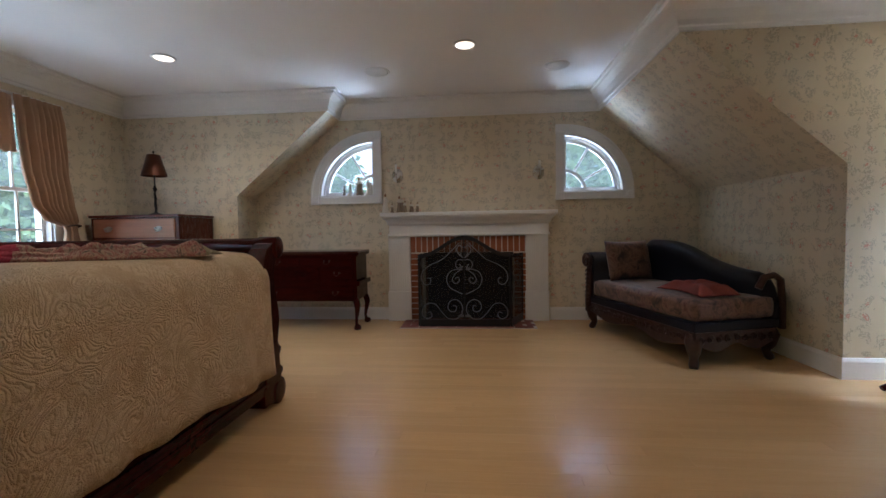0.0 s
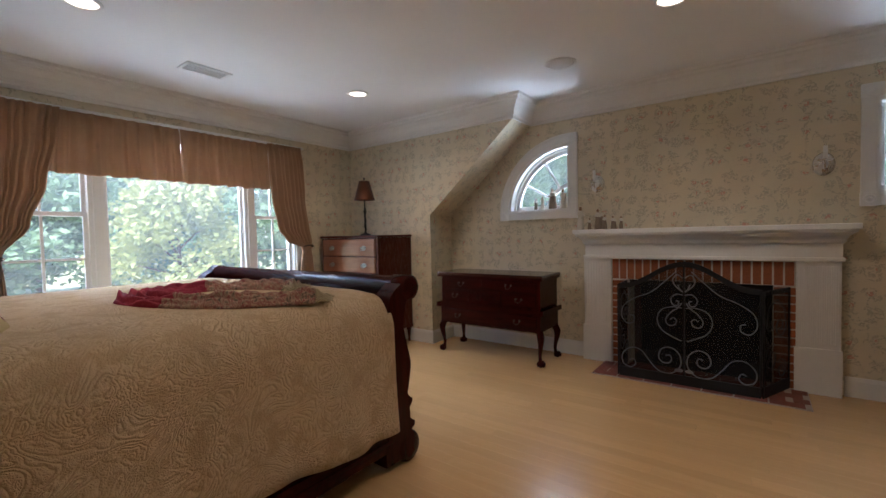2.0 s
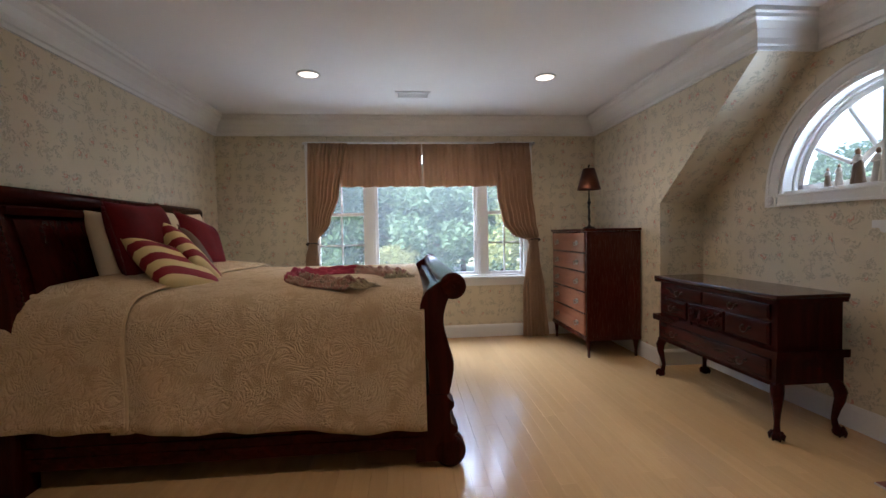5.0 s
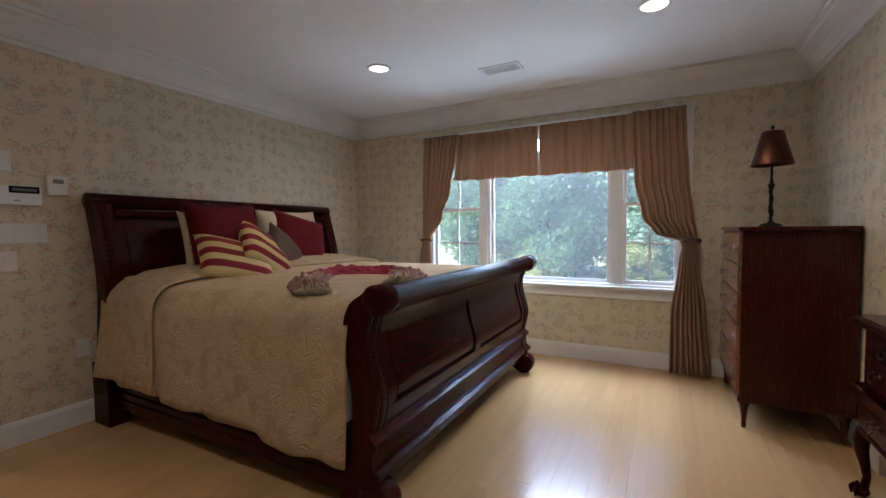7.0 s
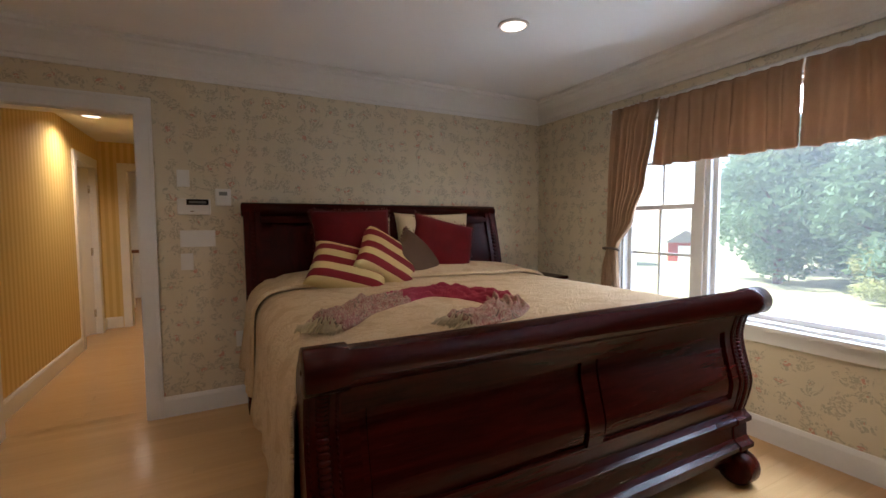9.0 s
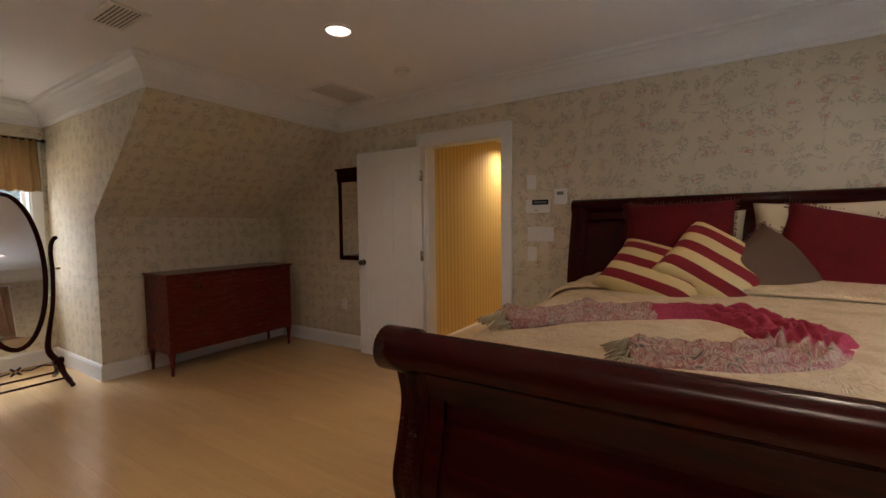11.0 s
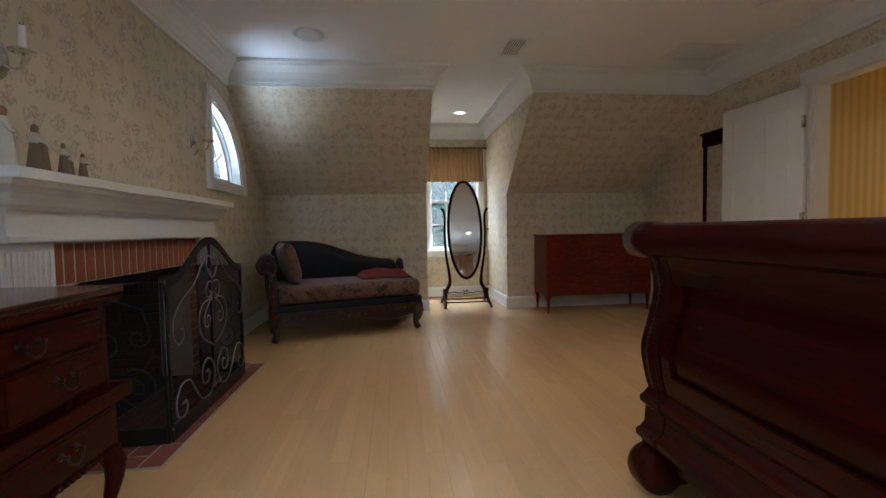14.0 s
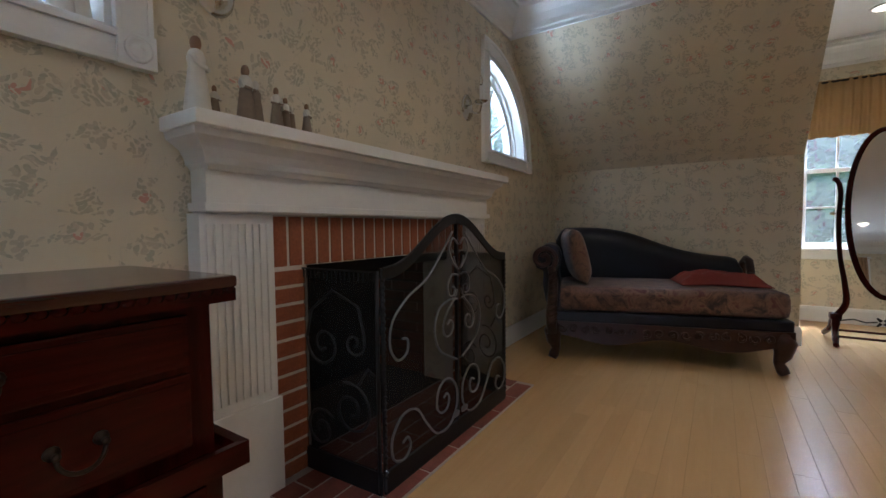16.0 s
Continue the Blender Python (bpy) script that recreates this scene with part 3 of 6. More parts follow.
def fire_screen():
    s = thing("fire_screen", pose(0.838, 4.262, 0.012), "folding black iron fire screen with grey scrollwork and wire mesh", "fire screen")
    half, wing = 0.472, 0.385
    top = [(x, 0, arch(x, half)) for x in np.linspace(-half, half, 33)]
    frame_b = tube([(-half, 0, 0.012)] + top + [(half, 0, 0.012)], 0.0075, 6)
    box(frame_b, -half, -0.006, 0, half, 0.006, 0.075)
    box(frame_b, -0.006, -0.007, 0.05, 0.006, 0.007, 0.93)
    for i in range(30):
        z = 0.06 + i * 0.023
        for x in (-half, half):
            blob(frame_b, (x, -0.004, z), (0.008, 0.008, 0.007), 4, 6)
    part("centre_frame", frame_b, BLACK_IRON, s)
    cap = bmesh.new()
    for a, b in zip(top, top[1:]):
        prism([(a[0], a[2] - 0.035), (b[0], b[2] - 0.035), (b[0], b[2] + 0.004), (a[0], a[2] + 0.004)], 0.008, cap, Matrix.Translation((0, -0.006, 0)) @ XZ)
    bmesh.ops.remove_doubles(cap, verts=cap.verts[:], dist=0.0003)
    part("arched_cap", cap, BLACK_IRON, s)
    cloth = bmesh.new()
    prism([(-half, 0.07)] + [(half, 0.07)] + [(p[0], p[2] - 0.03) for p in top[::-1]], 0.0015, cloth, Matrix.Translation((0, 0.004, 0)) @ XZ)
    part("mesh_panel", cloth, WIRE, s)
    for sx in (-1, 1):
        def put(pts, r=0.0042):
            part("scroll", tube([(sx * p[0], -0.012, p[2]) for p in pts], r, 6), IRON_GREY, s, "grey wrought iron scroll")
        def curve(*pts):
            put(spline([(x, 0, z) for x, z in pts], 6))

        curve((0.008, 0.83), (0.045, 0.855), (0.075, 0.815), (0.055, 0.765), (0.008, 0.725), (0.03, 0.75), (0.04, 0.78))
        curve((0.008, 0.70), (0.055, 0.705), (0.088, 0.665), (0.075, 0.622), (0.042, 0.62), (0.035, 0.648), (0.055, 0.655))
        curve((0.095, 0.505), (0.072, 0.52), (0.05, 0.50), (0.065, 0.465), (0.105, 0.46), (0.125, 0.50), (0.095, 0.555), (0.04, 0.60), (0.015, 0.64))
        curve((0.015, 0.60), (0.08, 0.605), (0.155, 0.575), (0.185, 0.50), (0.155, 0.42), (0.085, 0.375), (0.02, 0.345))
        curve((0.125, 0.215), (0.10, 0.225), (0.085, 0.20), (0.10, 0.165), (0.145, 0.16), (0.175, 0.20), (0.155, 0.265), (0.09, 0.285), (0.03, 0.235), (0.025, 0.15), (0.085, 0.085), (0.175, 0.09), (0.245, 0.16), (0.305, 0.235), (0.385, 0.245), (0.445, 0.185), (0.44, 0.11), (0.385, 0.085), (0.345, 0.115), (0.36, 0.155), (0.39, 0.145))
        curve((0.05, 0.88), (0.13, 0.80), (0.23, 0.71), (0.35, 0.655), (0.435, 0.585), (0.45, 0.50), (0.41, 0.445), (0.36, 0.46), (0.355, 0.505), (0.385, 0.515))
        leaf = bmesh.new()
        blob(leaf, (sx * 0.035, -0.014, 0.115), (0.03, 0.006, 0.014), 6, 8, None)
        part("leaf", leaf, IRON_GREY, s)
        # the wing that folds back to the wall
        ang = math.radians(66 if sx > 0 else 92)
        m = Matrix.Translation((sx * (half + 0.012), 0.004, 0)) @ Matrix.Rotation(ang if sx > 0 else ang, 4, "Z")
        wf = tube([(0.008, 0, 0.01), (0.008, 0, 0.755), (wing, 0, 0.755), (wing, 0, 0.01)], 0.007, 6)
        box(wf, 0.0, -0.005, 0, wing, 0.005, 0.08)
        for i in range(18):
            box(wf, 0.02 + i * 0.021, -0.003, 0.72, 0.026 + i * 0.021, 0.003, 0.757)
        wp = part("side_panel", wf, BLACK_IRON, s)
        wp.matrix_local = m
        cl = part("mesh_panel", boxes((0.01, -0.001, 0.08, wing, 0.001, 0.75)), WIRE, wp)
        for pts in (spiral(0.27, 0.48, 0.085, 1.4, 0.2, -1), spiral(0.12, 0.50, 0.05, 1.3, 2.6, 1), spiral(0.14, 0.26, 0.10, 1.6, 1.2, 1, 34), spiral(0.29, 0.16, 0.08, 1.5, 2.4, -1), [(0.355, 0, 0.50), (0.33, 0, 0.60), (0.22, 0, 0.68), (0.10, 0, 0.63), (0.07, 0, 0.52)], [(0.10, 0, 0.36), (0.06, 0, 0.42), (0.03, 0, 0.40)]):
            part("scroll", tube([(p[0], -0.008 if sx < 0 else 0.008, p[2]) for p in pts], 0.005, 6), IRON_GREY, wp, "grey wrought iron scroll")


fire_screen()


# ---- case furniture ----
def bail_handle(w=0.075, plate=True):
    """A drop handle, hanging on the plane y = 0 and standing out towards -y."""
    bm = tube([(w / 2 * math.cos(a), -0.018 - 0.006 * math.sin(a), -0.006 - 0.026 * math.sin(a)) for a in np.linspace(0, math.pi, 11)], 0.0032, 6)
    for sx in (-1, 1):
        lathe([(0.011, 0.0), (0.010, 0.004), (0.004, 0.007), (0.004, 0.018), (0.006, 0.021), (0.002, 0.024)], 10, bm, Matrix.Translation((sx * w / 2, 0, 0)) @ Matrix.Rotation(math.pi / 2, 4, "X"))
    if plate:
        prism([(w * 0.62 * math.cos(a) * (1 + 0.12 * math.cos(4 * a)), 0.026 * math.sin(a)) for a in np.linspace(0, 2 * math.pi, 21)[:-1]], 0.003, bm, Matrix.Translation((0, -0.003, -0.004)) @ XZ)
    return bm


HANDLE = mesh_of("handle", bail_handle(0.056, False), plain("dark bronze", (0.05, 0.036, 0.026), 0.45, 1.0))
PEWTER_HANDLE = mesh_of("handle", bail_handle(0.056), plain("dull pewter", (0.26, 0.235, 0.20), 0.4, 1.0))


def drawer(parent, x0, z0, x1, z1, y, material, handles=(), proud=0.012, label="", pull=None):
    bm = bmesh.new()
    box(bm, x0, y - proud, z0, x1, y + 0.01, z1, bevel=0.004)
    box(bm, x0 + 0.012, y - proud - 0.003, z0 + 0.012, x1 - 0.012, y, z1 - 0.012, bevel=0.0015)
    d = part("drawer", bm, material, parent, label)
    for hx, hz in handles:
        h = new("handle", pull or HANDLE)
        h["label"] = "dull pewter drop handle" if pull else "dark bronze drop handle"
        h.parent, h.location = d, (hx, y - proud - 0.002, hz)
    return d


def tapered_leg(x, y, z1, r0=0.026, r1=0.012):
    return lathe([(r1 * 0.9, 0), (r1 * 1.25, 0.02), (r1, 0.045), (r0 * 0.9, z1 * 0.8), (r0 * 1.15, z1 * 0.86), (r0, z1)], 10, None, Matrix.Translation((x, y, 0)))


def tall_chest():
    """Front towards -y; local origin at the floor under the front's middle."""
    w, d, h = 0.92, 0.535, 1.225
    c = thing("tall_chest", pose(-2.365, 3.722, 0), "tall reddish cherry chest of drawers on tapered legs", "chest")
    part("case", boxes((-w / 2, 0.006, 0.17, w / 2, d, h - 0.028), bevel=0.004), CHERRY, c)
    part("top", boxes((-w / 2 - 0.012, -0.012, h - 0.026, w / 2 + 0.012, d + 0.004, h), bevel=0.006), CHERRY, c)
    part("base_rail", boxes((-w / 2 - 0.006, -0.004, 0.165, w / 2 + 0.006, d, 0.2), bevel=0.004), CHERRY, c)
    zs = [0.205, 0.42, 0.625, 0.815, 0.995, 1.19]
    for i in range(5):
        z0, z1 = zs[i] + 0.006, zs[i + 1] - 0.006
        drawer(c, -w / 2 + 0.035, z0, w / 2 - 0.035, z1, 0.006, CHERRY_F, [(-0.26, (z0 + z1) / 2), (0.26, (z0 + z1) / 2)], label="glossy cherry veneer drawer", pull=PEWTER_HANDLE)
    for x in (-w / 2 + 0.03, w / 2 - 0.03):
        for y in (0.035, d - 0.035):
            part("leg", tapered_leg(x, y, 0.17), CHERRY, c)


tall_chest()


def cabriole(sx, sy):
    """A bowed leg on a claw-and-ball foot, bowing out towards the corner (sx, sy)."""
    pts, rad = [], []
    for z, o, r in ((0.33, -0.012, 0.030), (0.30, 0.004, 0.034), (0.26, 0.016, 0.033), (0.21, 0.014, 0.026), (0.15, 0.004, 0.019), (0.10, -0.002, 0.015), (0.06, 0.002, 0.016), (0.045, 0.008, 0.022)):
        pts.append((sx * o, sy * o, z))
        rad.append(r)
    bm = tube(pts, rad, 10)
    blob(bm, (sx * 0.012, sy * 0.012, 0.028), (0.032, 0.032, 0.028), 8, 12)
    for k in range(4):
        a = math.atan2(sy, sx) + (k - 1.5) * 1.0
        tube([(sx * 0.012 + 0.020 * math.cos(a), sy * 0.012 + 0.020 * math.sin(a), 0.055), (sx * 0.012 + 0.035 * math.cos(a), sy * 0.012 + 0.035 * math.sin(a), 0.034), (sx * 0.012 + 0.031 * math.cos(a), sy * 0.012 + 0.031 * math.sin(a), 0.006)], [0.008, 0.008, 0.005], 6, bm)
    return bm


def carved_panel(w, h):
    bm = bmesh.new()
    box(bm, -w / 2, -0.012, -h / 2, w / 2, 0.01, h / 2, bevel=0.004)
    for i in range(9):
        a = math.pi * (0.05 + 0.9 * i / 8)
        tube([(0, -0.016, -h * 0.22), (0.26 * w * math.cos(a), -0.018, -h * 0.22 + 0.58 * h * math.sin(a))], [0.004, 0.009], 6, bm)
    for sx in (-1, 1):
        for cx, cz, r, st, hd in ((0.33, 0.12, 0.17, 0.5, 1), (0.36, -0.22, 0.15, 2.5, -1), (0.18, -0.3, 0.12, 1.0, 1)):
            tube([(sx * (cx * w + p[0]), -0.015, cz * h + p[2]) for p in spiral(0, 0, r * h * 1.4, 1.1, st, hd, 14)], 0.006, 6, bm)
        blob(bm, (sx * w * 0.43, -0.014, 0.3 * h), (0.014, 0.008, 0.02), 6, 8)
    return bm


def lowboy():
    w, d, h = 1.12, 0.41, 0.828
    c = thing("lowboy", pose(-0.82, 4.105, 0), "dark mahogany lowboy with a carved centre panel on claw feet", "lowboy")
    part("upper_case", boxes((-w / 2 + 0.012, 0.012, 0.50, w / 2 - 0.012, d, h - 0.045), bevel=0.003), MAHOGANY_V, c)
    part("lower_case", boxes((-w / 2 + 0.006, 0, 0.315, w / 2 - 0.006, d + 0.004, 0.472), bevel=0.003), MAHOGANY_V, c)
    waist = sweep([(w / 2, d + 0.004), (w / 2, 0), (-w / 2, 0), (-w / 2, d + 0.004)], [(-0.03, 0.47), (0.008, 0.47), (0.014, 0.478), (0.012, 0.488), (-0.004, 0.498), (-0.012, 0.512), (-0.03, 0.514)], False, -1)
    part("waist_moulding", waist, MAHOGANY, c)
    part("top", boxes((-w / 2 - 0.022, -0.024, h - 0.022, w / 2 + 0.022, d + 0.01, h), bevel=0.006), wood("worn mahogany top", (0.022, 0.006, 0.004), (0.065, 0.02, 0.012), 0, 0.2, 9.0, 0.3), c)
    gad = sweep([(w / 2, d), (w / 2, 0), (-w / 2, 0), (-w / 2, d)], [(-0.02, h - 0.047), (0.002, h - 0.047), (0.008, h - 0.034), (0.016, h - 0.024), (-0.02, h - 0.024)], False, -1)
    for i in range(58):
        x = -w / 2 - 0.01 + i * (w + 0.02) / 57
        blob(gad, (x, -0.018, h - 0.026), (0.011, 0.006, 0.008), 4, 6)
    for i in range(21):
        for sx in (-1, 1):
            blob(gad, (sx * (w / 2 + 0.016), i * d / 20, h - 0.026), (0.006, 0.011, 0.008), 4, 6)
    part("carved_edge", gad, MAHOGANY, c, "carved rope edge")
    e, yy = w / 2 - 0.055, 0.012
    drawer(c, -e, 0.675, -0.055, 0.765, yy, MAHOGANY, [(-0.29, 0.725)])
    drawer(c, -0.045, 0.675, e, 0.765, yy, MAHOGANY, [(0.24, 0.725)])
    drawer(c, -e, 0.53, -0.215, 0.662, yy, MAHOGANY, [(-0.37, 0.605)])
    drawer(c, 0.165, 0.53, e, 0.662, yy, MAHOGANY, [(0.345, 0.605)])
    cp = part("carved_panel", carved_panel(0.35, 0.135), MAHOGANY, c, "deeply carved scroll panel")
    cp.location = (-0.025, yy, 0.596)
    drawer(c, -w / 2 + 0.04, 0.34, w / 2 - 0.04, 0.455, 0.0, MAHOGANY, [(-0.33, 0.405), (0.33, 0.405)])
    apron = bmesh.new()
    for i in range(52):
        x = -w / 2 + 0.012 + i * (w - 0.024) / 51
        blob(apron, (x, -0.004, 0.315), (0.012, 0.007, 0.010), 4, 6)
    part("apron_edge", apron, MAHOGANY, c)
    for sx in (-1, 1):
        for sy, y in ((-1, 0.026), (1, d - 0.026)):
            leg = part("leg", cabriole(sx, sy), MAHOGANY, c, "bowed leg with claw and ball foot")
            leg.location = (sx * (w / 2 - 0.026), y, 0)


lowboy()


def dresser():
    """Front towards local -y, turned to face west."""
    w, d, h = 1.275, 0.43, 0.908
    c = thing("dresser", pose(2.945, 0.85, 0, 0, 0, -90), "long reddish mahogany dresser with drawers on tapered legs", "dresser")
    red = wood("red mahogany", (0.09, 0.008, 0.0045), (0.15, 0.015, 0.008), 0, 0.26, 16.0, 0.1, 0.0, 0.25)
    part("case", boxes((-w / 2, 0.006, 0.2, w / 2, d, h - 0.022), bevel=0.004), red, c)
    part("top", boxes((-w / 2 - 0.014, -0.014, h - 0.02, w / 2 + 0.014, d + 0.003, h), bevel=0.005), red, c)
    for i in range(3):
        z0, z1 = 0.225 + i * 0.22, 0.225 + i * 0.22 + 0.21
        drawer(c, -w / 2 + 0.03, z0, w / 2 - 0.03, z1, 0.006, red, [(-0.38, z1 - 0.1), (0.38, z1 - 0.1)], 0.006)
    for x in (-w / 2 + 0.028, w / 2 - 0.028):
        for y in (0.03, d - 0.03):
            part("leg", tapered_leg(x, y, 0.21), red, c)


dresser()


# ---- bed ----
FOOT_Y = 0.035
FOOT_OUT = spline([(y + FOOT_Y, z) for y, z in [(2.262, 0.905), (2.232, 0.84), (2.217, 0.75), (2.240, 0.64), (2.266, 0.54), (2.258, 0.46), (2.240, 0.385)]])
FOOT_IN = spline([(y + FOOT_Y, z) for y, z in [(2.205, 0.965), (2.13, 0.91), (2.098, 0.81), (2.110, 0.68), (2.135, 0.56), (2.14, 0.46), (2.138, 0.385)]])
HEAD_OUT = spline([(0.115, 1.45), (0.145, 1.36), (0.185, 1.22), (0.235, 1.02), (0.255, 0.85), (0.24, 0.62), (0.215, 0.40)])
HEAD_IN = spline([(0.035, 1.43), (0.06, 1.33), (0.095, 1.2), (0.135, 1.02), (0.15, 0.85), (0.13, 0.62), (0.095, 0.40)])


def s_slab(outer, inner, x0, x1, sink=0.0, thick=None):
    """A slab that follows the sleigh's curve, between two x."""
    o = [(y - sink, z) for y, z in outer]
    i = inner if thick is None else [(y - thick, z) for y, z in o]
    bm = prism(o + i[::-1], x1 - x0, None, Matrix.Translation((x0, 0, 0)) @ YZ)
    return bm


def strip_between(outer, za, zb, sink):
    return [(y - sink, z) for y, z in outer if za <= z <= zb]


def sleigh_bed():
    bed = thing("sleigh_bed", pose(0, 0, 0), "king size dark mahogany sleigh bed with rolled head and foot", "bed")
    xe, xw = -0.212, -2.38
    ry = 2.272 + FOOT_Y
    foot = part("footboard", s_slab(FOOT_OUT, None, xw + 0.1, xe - 0.1, 0.022, 0.06), MAHOGANY, bed)
    foot.location.y = -0.018
    roll = lathe([(0.05, 0), (0.066, 0.004), (0.066, 0.118), (0.058, 0.125), (0.058, 2.063), (0.066, 2.07), (0.066, 2.184), (0.05, 2.188)], 24, None, Matrix.Translation((xw - 0.01, ry, 0.938)) @ Matrix.Rotation(math.pi / 2, 4, "Y"))
    part("top_roll", roll, MAHOGANY, foot, "rolled top rail, polished by light")
    for x in (xe + 0.001, xw - 0.011):
        ros = bmesh.new()
        for r in (0.044, 0.026):
            tube([(x, ry + r * math.cos(a), 0.938 + r * math.sin(a)) for a in np.linspace(0, 2 * math.pi, 19)[:-1]], 0.006, 6, ros, True)
        blob(ros, (x, ry, 0.938), (0.012, 0.014, 0.014))
        for k in range(6):
            blob(ros, (x, ry + 0.034 * math.cos(k * 1.047), 0.938 + 0.034 * math.sin(k * 1.047)), (0.006, 0.01, 0.01), 5, 7)
        part("rosette", ros, MAHOGANY, foot, "carved round rosette")
    for x0, x1 in ((xe - 0.105, xe), (xw, xw + 0.105)):
        post = part("post", s_slab(FOOT_OUT, FOOT_IN, x0, x1), MAHOGANY_V, foot)
        carve = bmesh.new()
        for y, z in FOOT_OUT[3::1]:
            blob(carve, ((x0 + x1) / 2, y - 0.001, z), (0.022, 0.009, 0.012), 5, 8, None)
        part("carving", carve, MAHOGANY_V, post, "carved leaf strip")
        beads = bmesh.new()
        for (y, z) in FOOT_OUT[2::1]:
            for xx in (x0 + 0.012, x1 - 0.012):
                blob(beads, (xx, y - 0.002, z), (0.006, 0.006, 0.008), 4, 6)
        part("beading", beads, MAHOGANY_V, post)
    frame_m = bmesh.new()
    for za, zb in ((0.385, 0.45), (0.80, 0.91)):
        o = strip_between(FOOT_OUT, za - 0.02, zb + 0.02, 0.004)
        prism(o + [(y - 0.03, z) for y, z in o[::-1]], xe - xw - 0.2, frame_m, Matrix.Translation((xw + 0.1, 0, 0)) @ YZ)
    o = strip_between(FOOT_OUT, 0.44, 0.83, 0.005)
    for x in (xw + 0.1, (xe + xw) / 2 - 0.04, xe - 0.16):
        prism(o + [(y - 0.03, z) for y, z in o[::-1]], 0.06 if x != (xe + xw) / 2 - 0.04 else 0.08, frame_m, Matrix.Translation((x, 0, 0)) @ YZ)
    part("panel_frame", frame_m, MAHOGANY, foot)
    o = strip_between(FOOT_OUT, 0.475, 0.80, 0.014)
    for x0, x1 in ((xw + 0.185, (xe + xw) / 2 - 0.06), ((xe + xw) / 2 + 0.06, xe - 0.185)):
        part("panel", prism(o + [(y - 0.02, z) for y, z in o[::-1]], x1 - x0, None, Matrix.Translation((x0, 0, 0)) @ YZ), MAHOGANY, foot)
    base = [(y + 0.02, z) for y, z in [(2.10, 0.14), (2.262, 0.14), (2.268, 0.175), (2.29, 0.19), (2.292, 0.212), (2.27, 0.225), (2.256, 0.24), (2.252, 0.30), (2.262, 0.308), (2.275, 0.322), (2.275, 0.342), (2.258, 0.352), (2.242, 0.37), (2.24, 0.386), (2.10, 0.386)]]
    part("base_moulding", prism(base, xe - xw - 0.212, None, Matrix.Translation((xw + 0.106, 0, 0)) @ YZ), MAHOGANY, foot, "stepped moulded base")
    for x0, x1 in ((xe - 0.106, xe + 0.006), (xw - 0.006, xw + 0.106)):
        blk = [(y + (0.006 if y > 2.2 else -0.004), z) for y, z in base]
        ft = part("corner_block", prism(blk, x1 - x0, None, Matrix.Translation((x0, 0, 0)) @ YZ), MAHOGANY_V, foot)
        sc = lathe([(0.05, 0), (0.078, 0.004), (0.084, 0.02), (0.084, x1 - x0 - 0.02), (0.078, x1 - x0 - 0.004), (0.05, x1 - x0)], 22, None, Matrix.Translation((x0, 2.276, 0.084)) @ Matrix.Rotation(math.pi / 2, 4, "Y"))
        box(sc, x0 + 0.004, 2.10, 0.04, x1 - 0.004, 2.282, 0.145)
        part("scroll_foot", sc, MAHOGANY_V, ft, "rolled scroll foot")
    head = part("headboard", s_slab(HEAD_OUT, HEAD_IN, -2.18, -0.275, 0.03, 0.05), MAHOGANY, bed)
    for x0, x1 in ((-0.275, -0.165), (-2.29, -2.18)):
        post = part("post", s_slab(HEAD_OUT, HEAD_IN, x0, x1), MAHOGANY_V, head)
        carve = bmesh.new()
        for y, z in HEAD_OUT[3:]:
            blob(carve, ((x0 + x1) / 2, y - 0.001, z), (0.024, 0.009, 0.018), 5, 8)
        part("carving", carve, MAHOGANY_V, post, "carved leaf strip")
        part("block", boxes((x0 - 0.008, 0.06, 0.0, x1 + 0.008, 0.25, 0.40), bevel=0.008), MAHOGANY_V, head)
    part("top_roll", lathe([(0.04, 0), (0.052, 0.006), (0.052, 2.144), (0.04, 2.15)], 20, None, Matrix.Translation((-2.302, 0.078, 1.432)) @ Matrix.Rotation(math.pi / 2, 4, "Y")), MAHOGANY, head)
    part("rail", boxes((-2.18, 0.12, 1.335, -0.275, 0.165, 1.378), bevel=0.006), MAHOGANY, head)
    o = strip_between(HEAD_OUT, 0.6, 1.32, 0.018)
    for x0, x1 in ((-2.12, -1.55), (-1.49, -0.965), (-0.905, -0.335)):
        part("panel", prism(o + [(y - 0.03, z) for y, z in o[::-1]], x1 - x0, None, Matrix.Translation((x0, 0, 0)) @ YZ), MAHOGANY_V, head)
    for x0, x1 in ((-0.252, -0.212), (-2.38, -2.34)):
        side = part("side_rail", boxes((x0, 0.24, 0.11, x1, 2.135, 0.31), bevel=0.004), MAHOGANY, bed)
        part("moulding", boxes((x0 - 0.008, 0.24, 0.155, x1 + 0.008, 2.135, 0.175), bevel=0.004), MAHOGANY, side)
        part("moulding", boxes((x0 - 0.012, 0.24, 0.20, x1 + 0.012, 2.135, 0.225), bevel=0.004), MAHOGANY, side)
    mat_b = boxes((-2.28, 0.27, 0.30, -0.27, 2.115, 0.84), bevel=0.05)
    part("mattress", mat_b, plain("mattress ticking", (0.7, 0.68, 0.62), 0.9), bed)
    part("slats", boxes((-2.29, 0.25, 0.12, -0.26, 2.10, 0.16)), DARK_GAP, bed)


sleigh_bed()


